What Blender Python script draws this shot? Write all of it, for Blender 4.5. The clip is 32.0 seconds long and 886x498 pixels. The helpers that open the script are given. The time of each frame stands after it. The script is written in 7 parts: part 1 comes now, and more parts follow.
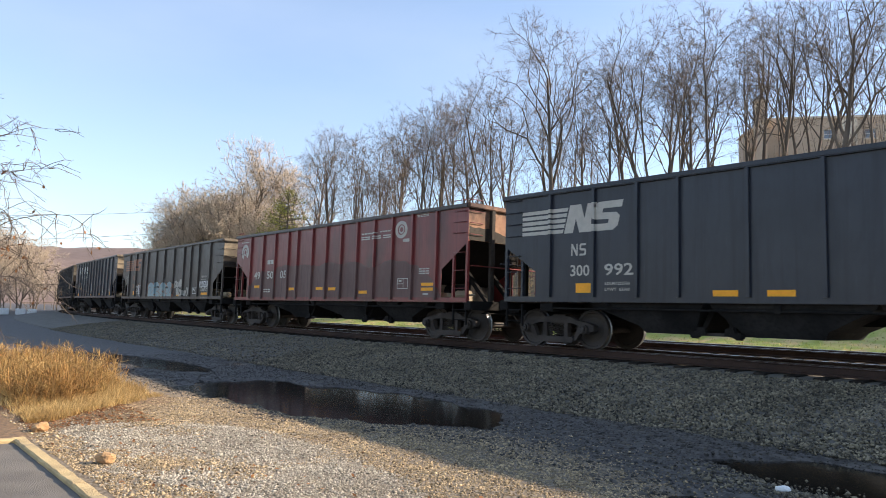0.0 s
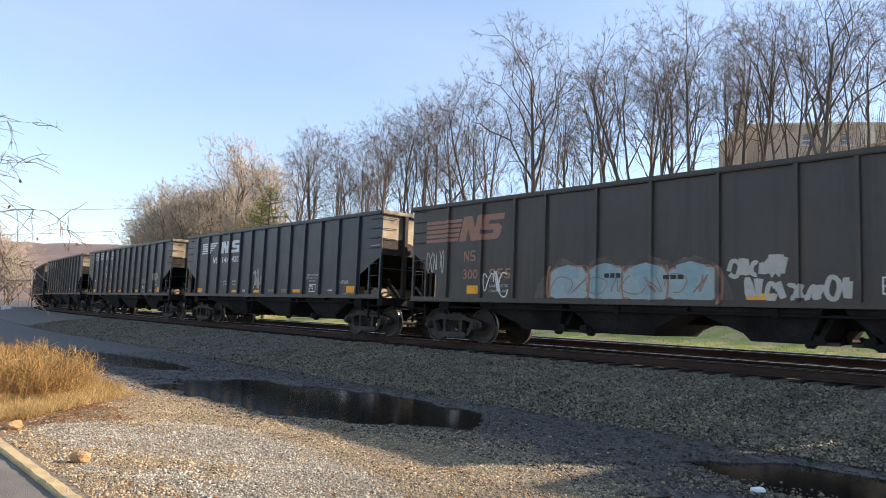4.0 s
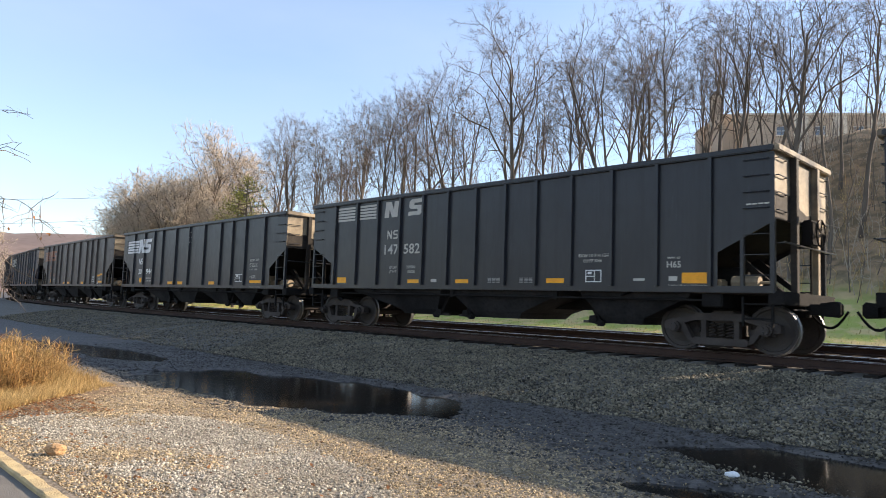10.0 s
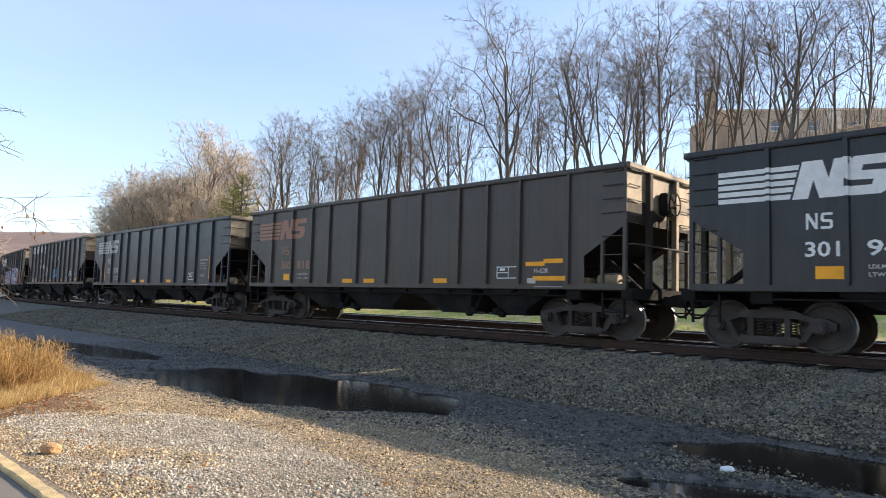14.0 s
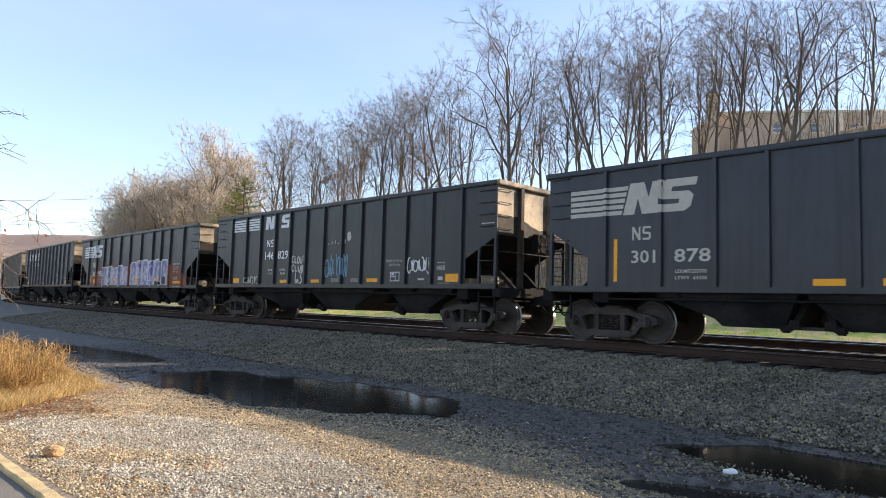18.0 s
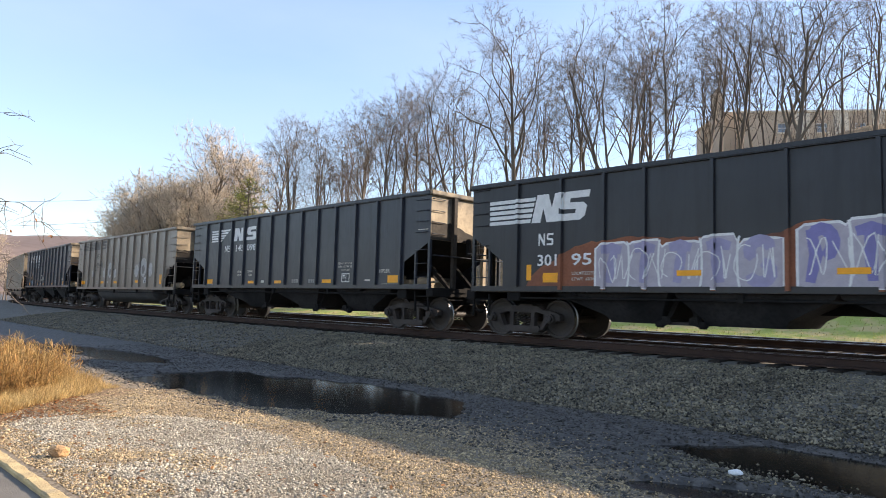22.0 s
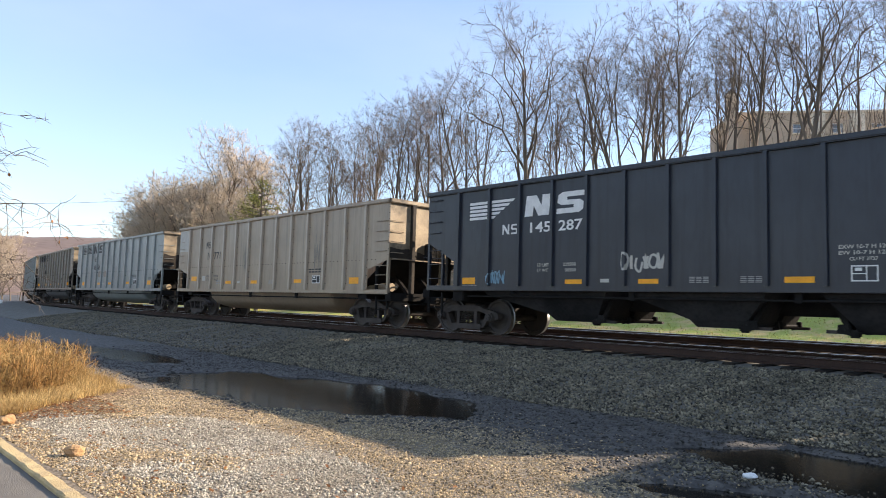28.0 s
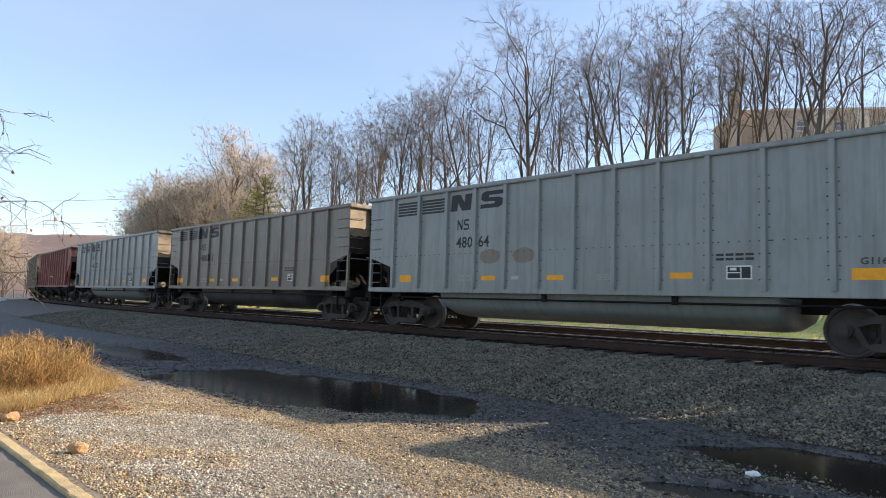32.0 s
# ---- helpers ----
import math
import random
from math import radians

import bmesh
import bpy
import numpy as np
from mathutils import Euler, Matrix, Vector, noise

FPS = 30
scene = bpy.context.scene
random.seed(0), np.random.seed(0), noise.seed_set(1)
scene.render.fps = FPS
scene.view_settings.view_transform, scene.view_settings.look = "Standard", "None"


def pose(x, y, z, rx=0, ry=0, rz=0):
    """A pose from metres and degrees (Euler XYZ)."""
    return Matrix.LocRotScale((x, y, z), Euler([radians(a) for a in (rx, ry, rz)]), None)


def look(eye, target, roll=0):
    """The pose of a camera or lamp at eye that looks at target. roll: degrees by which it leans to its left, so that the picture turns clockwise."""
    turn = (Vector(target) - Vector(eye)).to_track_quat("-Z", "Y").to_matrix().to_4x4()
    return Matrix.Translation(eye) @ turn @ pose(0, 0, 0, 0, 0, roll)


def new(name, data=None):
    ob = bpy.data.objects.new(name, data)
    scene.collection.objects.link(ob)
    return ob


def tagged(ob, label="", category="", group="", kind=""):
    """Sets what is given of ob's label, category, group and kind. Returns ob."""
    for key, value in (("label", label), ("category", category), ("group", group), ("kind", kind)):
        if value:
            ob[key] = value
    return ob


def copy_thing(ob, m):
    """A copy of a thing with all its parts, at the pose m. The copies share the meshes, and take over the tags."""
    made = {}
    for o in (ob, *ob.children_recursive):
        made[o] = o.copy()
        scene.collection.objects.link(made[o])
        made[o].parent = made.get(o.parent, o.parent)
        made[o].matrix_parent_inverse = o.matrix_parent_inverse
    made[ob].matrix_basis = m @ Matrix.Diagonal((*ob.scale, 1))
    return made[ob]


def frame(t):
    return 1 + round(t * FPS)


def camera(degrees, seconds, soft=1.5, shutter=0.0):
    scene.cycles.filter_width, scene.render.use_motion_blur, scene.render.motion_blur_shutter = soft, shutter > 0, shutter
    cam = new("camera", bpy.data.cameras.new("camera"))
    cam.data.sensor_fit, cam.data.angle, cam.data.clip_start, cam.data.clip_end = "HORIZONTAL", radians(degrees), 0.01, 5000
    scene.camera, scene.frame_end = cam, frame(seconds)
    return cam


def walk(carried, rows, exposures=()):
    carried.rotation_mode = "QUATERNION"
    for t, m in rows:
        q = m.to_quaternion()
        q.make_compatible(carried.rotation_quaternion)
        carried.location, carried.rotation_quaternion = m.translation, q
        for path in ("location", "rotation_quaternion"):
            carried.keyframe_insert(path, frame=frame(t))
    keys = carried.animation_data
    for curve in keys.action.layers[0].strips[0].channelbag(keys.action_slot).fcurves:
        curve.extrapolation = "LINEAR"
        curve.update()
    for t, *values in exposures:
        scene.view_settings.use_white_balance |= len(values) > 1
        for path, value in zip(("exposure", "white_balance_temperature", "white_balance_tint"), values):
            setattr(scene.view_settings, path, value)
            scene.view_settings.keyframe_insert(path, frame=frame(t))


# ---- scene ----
# The camera: held by hand at the edge of a parking lot, turning a little.
EYE = (0.0, 0.0, 1.52)
TURNS = [
    (0, 95.447, -1.711, 48.150),
    (0.5, 95.457, -1.855, 48.227),
    (1, 95.454, -1.859, 48.297),
    (1.5, 95.492, -1.908, 48.271),
    (2, 95.484, -1.958, 48.140),
    (2.5, 95.520, -2.000, 47.876),
    (3, 95.578, -2.013, 47.700),
    (3.5, 95.558, -2.132, 47.197),
    (5.5, 95.300, -2.303, 45.143),
    (6, 95.103, -2.193, 44.848),
    (6.5, 94.989, -2.145, 44.402),
    (7, 94.914, -2.244, 44.252),
    (7.5, 94.904, -2.269, 44.430),
    (8, 94.838, -2.215, 44.618),
    (8.5, 94.838, -2.278, 44.653),
    (9, 94.794, -2.136, 44.770),
    (9.5, 94.714, -2.074, 44.857),
    (10, 94.698, -1.997, 44.861),
    (10.5, 94.676, -1.876, 44.927),
    (11, 94.655, -1.972, 44.879),
    (11.5, 94.641, -2.140, 44.756),
    (12, 94.650, -1.983, 44.632),
    (12.5, 94.559, -1.761, 44.525),
    (13, 94.392, -1.592, 44.501),
    (13.5, 94.429, -1.718, 44.521),
    (14, 94.437, -1.706, 44.507),
    (14.5, 94.443, -1.632, 44.576),
    (16.5, 94.566, -1.503, 44.683),
    (17, 94.616, -1.589, 44.707),
    (17.5, 94.638, -1.699, 44.665),
    (18, 94.627, -1.661, 44.680),
    (18.5, 94.623, -1.676, 44.776),
    (19, 94.627, -1.638, 44.809),
    (19.5, 94.620, -1.641, 44.856),
    (20, 94.595, -1.605, 44.969),
    (20.5, 94.608, -1.671, 44.976),
    (21, 94.638, -1.685, 45.034),
    (21.5, 94.654, -1.663, 45.047),
    (22, 94.664, -1.639, 45.029),
    (22.5, 94.712, -1.674, 45.112),
    (23, 94.675, -1.724, 45.273),
    (23.5, 94.684, -1.700, 45.448),
    (24, 94.724, -1.757, 45.630),
    (24.5, 94.757, -1.819, 45.760),
    (25, 94.828, -1.770, 45.884),
    (25.5, 94.869, -1.825, 45.937),
    (27.5, 94.820, -1.780, 45.981),
    (28, 94.749, -1.739, 46.038),
    (28.5, 94.715, -1.801, 45.981),
    (29, 94.704, -1.731, 46.059),
    (29.5, 94.649, -1.515, 46.121),
    (30, 94.578, -1.548, 46.126),
    (30.5, 94.573, -1.570, 46.211),
    (31, 94.569, -1.592, 46.302),
    (31.5, 94.571, -1.746, 46.261),
    (32, 94.559, -1.780, 46.256),
]
cam = camera(65.96, 32.0, 0.9, 0.1)
walk(cam, [(t, pose(*EYE, rx, ry, rz)) for t, rx, ry, rz in TURNS], [(0, 1.19, 7000, 14), (6, 1.19, 7000, 14), (9, 1.23, 7000, 14), (12.5, 1.22, 7000, 14), (14, 1.28, 7000, 14), (25, 1.32, 7000, 14), (28, 1.28, 7000, 14), (29.5, 1.16, 7000, 14), (32, 1.12, 7000, 14)])

# ---- light: low winter sun behind the train ----
SUN_TO = Vector((1.22, 1.71, 1.0)).normalized()
SUN_EL = math.asin(SUN_TO.z)
SUN_AZ = math.atan2(SUN_TO.x, SUN_TO.y)
world = bpy.data.worlds.new("sky")
scene.world = world
world.use_nodes = True
wn = world.node_tree
wn.nodes.clear()
sky = wn.nodes.new("ShaderNodeTexSky")
sky.sky_type, sky.sun_disc = "NISHITA", False
sky.sun_elevation, sky.sun_rotation = SUN_EL, SUN_AZ
sky.air_density, sky.dust_density, sky.ozone_density = 1.0, 0.2, 2.3
bg = wn.nodes.new("ShaderNodeBackground")
bg.inputs["Strength"].default_value = 0.13
wout = wn.nodes.new("ShaderNodeOutputWorld")
# thin high cloud, faint and streaky
wtc = wn.nodes.new("ShaderNodeTexCoord")
wmap = wn.nodes.new("ShaderNodeMapping")
wmap.inputs["Scale"].default_value = (1.0, 1.6, 4.5)
wmap.inputs["Rotation"].default_value = (0.25, 0.1, 0.4)
wn.links.new(wtc.outputs["Generated"], wmap.inputs[0])
wnoise = wn.nodes.new("ShaderNodeTexNoise")
wnoise.inputs["Scale"].default_value, wnoise.inputs["Detail"].default_value = 1.7, 5.0
wn.links.new(wmap.outputs[0], wnoise.inputs["Vector"])
wrange = wn.nodes.new("ShaderNodeMapRange")
wrange.inputs["From Min"].default_value, wrange.inputs["From Max"].default_value, wrange.inputs["To Min"].default_value, wrange.inputs["To Max"].default_value = 0.36, 0.74, 0.22, 0.55
wn.links.new(wnoise.outputs["Fac"], wrange.inputs["Value"])
wmix = wn.nodes.new("ShaderNodeMix")
wmix.data_type = "RGBA"
wmix.inputs[7].default_value = (2.05, 2.75, 3.95, 1)
wn.links.new(wrange.outputs[0], wmix.inputs[0])
wn.links.new(sky.outputs[0], wmix.inputs[6])
wn.links.new(wmix.outputs[2], bg.inputs[0])
wn.links.new(bg.outputs[0], wout.inputs[0])
sun = new("sun", bpy.data.lights.new("sun", "SUN"))
sun.data.energy, sun.data.angle, sun.data.color = 4.2, radians(0.6), (1.0, 0.9, 0.76)
sun.matrix_world = look(SUN_TO * 200, (0, 0, 0))

# ---- lettering outlines ----
TEXTS = {}


def text_mesh(words):
    """The outline of some words as a flat mesh, filling a box one unit wide and one high."""
    if words not in TEXTS:
        cu = bpy.data.curves.new("words", "FONT")
        cu.body = words
        cu.resolution_u = 2
        cu.offset = 0.016
        ob = bpy.data.objects.new("words", cu)
        scene.collection.objects.link(ob)
        me = bpy.data.meshes.new_from_object(ob.evaluated_get(bpy.context.evaluated_depsgraph_get()))
        bpy.data.objects.remove(ob)
        co = np.zeros(len(me.vertices) * 3)
        me.vertices.foreach_get("co", co)
        co = co.reshape(-1, 3)
        lo, hi = co.min(0), co.max(0)
        co = (co - lo) / np.maximum(hi - lo, 1e-6)
        TEXTS[words] = (co, [tuple(p.vertices) for p in me.polygons])
        bpy.data.meshes.remove(me)
    return TEXTS[words]


for words in ("05", "098", "10", "11", "111", "112", "145", "146", "147", "2 INCH TREAD COND SHOES", "229500", "287", "300", "301", "37", "420", "48", "480", "49", "495", "50", "56500", "582", "64", "771", "818", "829", "878", "944", "951", "955", "992", "CU FT 3737", "CU FT 3744", "CUFT   3830", "EW 10-7 H 12-6", "EW 10-8 H 12-3", "EXW 10-7 H 12-7", "EXW 10-8 H 12-4", "G116", "H-62R", "H62R", "H65", "HP28R", "HP30R", "LD LMT", "LDLMT222700", "LT WT", "LTWT  63300", "MPH-65", "REBODY ", "REBODY 03-99", "REBODY 09-99", "REBODY 10-99", "ROGUE", "344200", "41800"):
    text_mesh(words)

# ---- small builders ----
def part(name, bm, material, parent=None, label=""):
    """One bmesh as one mesh object under a thing or a part."""
    me = bpy.data.meshes.new(name)
    bm.to_mesh(me)
    bm.free()
    return link(name, me, material, parent, label)


def link(name, me, material, parent=None, label=""):
    ob = new(name, me)
    if material and not me.materials:
        me.materials.append(material)
    ob.parent = parent
    if label:
        ob["label"] = label
    return ob


def empty(name, m=None):
    ob = new(name)
    ob.empty_display_size = 0.2
    if m:
        ob.matrix_basis = m
    return ob


def fast_mesh(name, verts, faces):
    """A mesh from arrays of corners (n, 3) and of triangles or quads (m, 3 or 4)."""
    me = bpy.data.meshes.new(name)
    verts, faces = np.asarray(verts, np.float32), np.asarray(faces, np.int32)
    k = faces.shape[1]
    me.vertices.add(len(verts))
    me.vertices.foreach_set("co", verts.ravel())
    me.loops.add(faces.size)
    me.loops.foreach_set("vertex_index", faces.ravel())
    me.polygons.add(len(faces))
    me.polygons.foreach_set("loop_start", np.arange(0, faces.size, k, dtype=np.int32))
    me.update(calc_edges=True)
    me.validate()
    return me


def add_box(bm, lo, hi, m=None):
    vs = bmesh.ops.create_cube(bm, size=1)["verts"]
    for v in vs:
        v.co = Vector([(lo[k] + hi[k]) / 2 + v.co[k] * (hi[k] - lo[k]) for k in range(3)])
        if m:
            v.co = m @ v.co
    return vs


def box_bm(lo, hi, bevel=0.0):
    bm = bmesh.new()
    add_box(bm, lo, hi)
    if bevel:
        bmesh.ops.bevel(bm, geom=bm.edges[:], offset=bevel, segments=2, affect="EDGES")
    return bm


def add_rod(bm, a, b, r, sides=6):
    a, b = Vector(a), Vector(b)
    d = b - a
    turn = d.to_track_quat("Z", "Y").to_matrix().to_4x4()
    bmesh.ops.create_cone(bm, cap_ends=True, segments=sides, radius1=r, radius2=r, depth=d.length, matrix=Matrix.Translation((a + b) / 2) @ turn)


def add_prism(bm, outline, y0, y1):
    """An outline in the x-z plane, pulled from y0 to y1."""
    a = [bm.verts.new((x, y0, z)) for x, z in outline]
    b = [bm.verts.new((x, y1, z)) for x, z in outline]
    n = len(outline)
    bm.faces.new(a)
    bm.faces.new(b[::-1])
    for i in range(n):
        bm.faces.new((a[i], b[i], b[(i + 1) % n], a[(i + 1) % n]))
    bmesh.ops.recalc_face_normals(bm, faces=bm.faces[:])


def prism_bm(outline, y0, y1):
    bm = bmesh.new()
    add_prism(bm, outline, y0, y1)
    return bm


# ---- materials ----
def surface(name, base, second=None, rough=0.8, scale=4.0, fine=40.0, metal=0.0, bump=0.3, amount=0.5, stretch=(1, 1, 1), island=0.0, object_random=0.0, stain=None, stain_at=0.62, coords="Object", spec=0.5, rough_vary=0.1):
    """A worn surface: two scales of variation, stains, relief."""
    m = bpy.data.materials.new(name)
    m.use_nodes = True
    nt = m.node_tree
    N, L = nt.nodes.new, nt.links.new
    b = nt.nodes["Principled BSDF"]
    b.inputs["Metallic"].default_value = metal
    b.inputs["Specular IOR Level"].default_value = spec
    tc = N("ShaderNodeTexCoord")
    mp = N("ShaderNodeMapping")
    mp.inputs["Scale"].default_value = stretch
    L(tc.outputs[coords], mp.inputs[0])

    def nz(s, detail=4.0):
        t = N("ShaderNodeTexNoise")
        t.inputs["Scale"].default_value, t.inputs["Detail"].default_value = s, detail
        L(mp.outputs[0], t.inputs["Vector"])
        return t

    def mix(a, b_, fac):
        x = N("ShaderNodeMix")
        x.data_type = "RGBA"
        for k, v in ((6, a), (7, b_)):
            if isinstance(v, tuple):
                x.inputs[k].default_value = (*v, 1)
            else:
                L(v, x.inputs[k])
        if isinstance(fac, float):
            x.inputs[0].default_value = fac
        else:
            L(fac, x.inputs[0])
        return x.outputs[2]

    def ramp(src, lo, hi):
        r = N("ShaderNodeMapRange")
        r.inputs["From Min"].default_value, r.inputs["From Max"].default_value = lo, hi
        r.inputs["To Max"].default_value = 1.0
        L(src, r.inputs["Value"])
        return r.outputs[0]

    second = second or tuple(c * 0.6 for c in base)
    big, small = nz(scale), nz(fine, 6.0)
    fac = N("ShaderNodeMath")
    fac.operation = "MULTIPLY"
    L(ramp(big.outputs["Fac"], 0.35, 0.65), fac.inputs[0])
    fac.inputs[1].default_value = amount * 2 if amount < 0.5 else 1.0
    col = mix(base, second, fac.outputs[0])
    dark = tuple(c * 0.55 for c in base)
    sm = N("ShaderNodeMath")
    sm.operation = "MULTIPLY"
    L(ramp(small.outputs["Fac"], 0.45, 0.75), sm.inputs[0])
    sm.inputs[1].default_value = amount
    col = mix(col, dark, sm.outputs[0])
    if stain:
        st = nz(scale * 0.6, 8.0)
        col = mix(col, stain, ramp(st.outputs["Fac"], stain_at, stain_at + 0.12))
    for on, node, out in ((island, "ShaderNodeNewGeometry", "Random Per Island"), (object_random, "ShaderNodeObjectInfo", "Random")):
        if on:
            g = N(node)
            hv = N("ShaderNodeHueSaturation")
            mr = N("ShaderNodeMapRange")
            mr.inputs["To Min"].default_value, mr.inputs["To Max"].default_value = 1 - on, 1 + on
            L(g.outputs[out], mr.inputs["Value"])
            L(mr.outputs[0], hv.inputs["Value"])
            L(col, hv.inputs["Color"])
            col = hv.outputs[0]
    L(col, b.inputs["Base Color"])
    rr = N("ShaderNodeMapRange")
    rr.inputs["To Min"].default_value, rr.inputs["To Max"].default_value = max(rough - rough_vary, 0.02), min(rough + rough_vary, 1)
    L(small.outputs["Fac"], rr.inputs["Value"])
    L(rr.outputs[0], b.inputs["Roughness"])
    if bump:
        bp = N("ShaderNodeBump")
        bp.inputs["Strength"].default_value, bp.inputs["Distance"].default_value = bump, 0.02
        L(small.outputs["Fac"], bp.inputs["Height"])
        L(bp.outputs[0], b.inputs["Normal"])
    return m


def paint(name, base, worn, rust=(0.16, 0.06, 0.03), rust_at=0.68, rough=0.36, spec=0.45, streak=0.55):
    """Car paint: dust in broad clouds, dark streaks that run down, pale scuffs, spots of rust."""
    m = surface(name, base, worn, rough, 0.7, 9.0, 0.0, 0.03, 0.3, (1.2, 1, 0.35), 0, 0, rust, rust_at, "Object", spec, 0.14)
    nt = m.node_tree
    N, L = nt.nodes.new, nt.links.new
    b = nt.nodes["Principled BSDF"]
    col = b.inputs["Base Color"].links[0].from_socket
    tc = N("ShaderNodeTexCoord")
    for stretch, scale, lo, hi, tint, amount in (((5.0, 1.0, 0.16), 1.6, 0.50, 0.74, tuple(c * 0.42 for c in base), streak), ((0.5, 1.0, 0.9), 0.8, 0.48, 0.72, tuple(c * 0.62 for c in base), streak), ((9.0, 1.0, 0.5), 2.4, 0.66, 0.80, tuple(min(c * 1.9 + 0.012, 0.8) for c in worn), streak * 0.55)):
        mp, nz, mr, mx = N("ShaderNodeMapping"), N("ShaderNodeTexNoise"), N("ShaderNodeMapRange"), N("ShaderNodeMix")
        mp.inputs["Scale"].default_value = stretch
        nz.inputs["Scale"].default_value, nz.inputs["Detail"].default_value = scale, 6.0
        mr.inputs["From Min"].default_value, mr.inputs["From Max"].default_value, mr.inputs["To Max"].default_value = lo, hi, amount
        mx.data_type = "RGBA"
        mx.inputs[7].default_value = (*tint, 1)
        L(tc.outputs["Object"], mp.inputs[0])
        L(mp.outputs[0], nz.inputs["Vector"])
        L(nz.outputs["Fac"], mr.inputs["Value"])
        L(mr.outputs[0], mx.inputs[0])
        L(col, mx.inputs[6])
        col = mx.outputs[2]
    L(col, b.inputs["Base Color"])
    return m


def flat_paint(name, base, rough=0.6):
    return surface(name, base, tuple(c * 0.8 for c in base), rough, 6.0, 60.0, 0, 0.05, 0.35)


M_BALLAST = surface("ballast_bed", (0.165, 0.15, 0.125), (0.105, 0.095, 0.08), 0.95, 3.0, 18.0, bump=1.0, amount=0.7)
M_STONE = surface("ballast_stone", (0.195, 0.163, 0.108), (0.113, 0.095, 0.063), 0.85, 2.0, 30.0, island=0.9, bump=0.4)
M_MUDSTONE = surface("wet_dirty_stone", (0.085, 0.074, 0.060), (0.042, 0.036, 0.029), 0.7, 2.0, 30.0, island=0.75, bump=0.4)
M_GRAVEL = surface("pale_gravel", (0.42, 0.375, 0.295), (0.30, 0.26, 0.195), 0.9, 0.9, 25.0, island=0.6, bump=0.4)
M_GRAVEL_TAN = surface("tan_gravel", (0.42, 0.315, 0.18), (0.27, 0.195, 0.11), 0.9, 1.6, 25.0, island=0.75, bump=0.4)
M_TIE = surface("old_tie_wood", (0.034, 0.027, 0.021), (0.019, 0.016, 0.014), 0.9, 3.0, 30.0, stretch=(4, 0.6, 4), object_random=0.3, spec=0.15)
M_RAIL = surface("rusty_rail", (0.062, 0.037, 0.028), (0.042, 0.026, 0.021), 0.85, 2.0, 40.0, spec=0.2)
M_RAILTOP = surface("polished_rail_head", (0.78, 0.77, 0.75), (0.68, 0.67, 0.66), 0.3, 2.0, 30.0, metal=1.0, bump=0.05)
M_ASPHALT = surface("asphalt", (0.18, 0.158, 0.13), (0.125, 0.11, 0.092), 0.92, 2.0, 90.0, bump=0.5)
M_KERB = surface("worn_yellow_kerb", (0.62, 0.45, 0.22), (0.46, 0.33, 0.17), 0.95, 5.0, 70.0, bump=0.7, amount=0.45, stain=(0.32, 0.25, 0.16), stain_at=0.6)
M_WATER = surface("muddy_water", (0.012, 0.010, 0.008), (0.018, 0.015, 0.011), 0.12, 0.4, 3.0, bump=0.05, spec=0.5, rough_vary=0.02)
M_STRAW = surface("dry_grass", (0.60, 0.43, 0.19), (0.45, 0.29, 0.115), 0.85, 2.0, 20.0, island=0.5, bump=0.1)
M_WEED = surface("rusty_weeds", (0.55, 0.35, 0.14), (0.40, 0.23, 0.085), 0.85, 2.0, 20.0, island=0.6, bump=0.1)
M_GRASS = surface("winter_grass", (0.46, 0.48, 0.11), (0.68, 0.51, 0.22), 0.9, 1.1, 12.0, island=0.5, bump=0.2)
M_LEAF = surface("fallen_leaves", (0.33, 0.15, 0.055), (0.22, 0.09, 0.035), 0.85, 5.0, 30.0, island=0.5, bump=0.2)
M_BARK = surface("grey_bark", (0.17, 0.135, 0.105), (0.09, 0.07, 0.055), 0.95, 1.2, 30.0, stretch=(2, 2, 0.5), bump=0.6)
M_TWIG = surface("twigs", (0.165, 0.128, 0.102), (0.125, 0.095, 0.075), 0.95, 0.6, 8.0, bump=0)
M_TWIG_TAN = surface("tan_twigs", (0.49, 0.40, 0.30), (0.40, 0.315, 0.23), 0.95, 0.6, 8.0, bump=0)
M_NEEDLE = surface("green_needles", (0.30, 0.30, 0.07), (0.19, 0.21, 0.05), 0.8, 1.5, 12.0, island=0.5, bump=0)
M_BRICK = surface("tan_brick", (0.70, 0.55, 0.40), (0.60, 0.46, 0.33), 0.9, 0.6, 30.0, object_random=0.12)
M_PALE = surface("cream_panel", (0.86, 0.76, 0.60), (0.78, 0.68, 0.53), 0.85, 0.8, 20.0)
# panes: the pale blue reflection of the sky is put into the base colour
M_GLASS = surface("sky_tinted_glass", (0.26, 0.32, 0.38), (0.20, 0.25, 0.30), 0.05, 1.0, 5.0, bump=0, rough_vary=0.02)
M_RIDGE = surface("wooded_ridge", (0.20, 0.14, 0.115), (0.15, 0.105, 0.09), 1.0, 0.012, 0.12, bump=0, amount=0.7)
M_ROCK = surface("tan_rock", (0.5, 0.3, 0.14), (0.36, 0.2, 0.09), 0.9, 6.0, 40.0, bump=0.8)


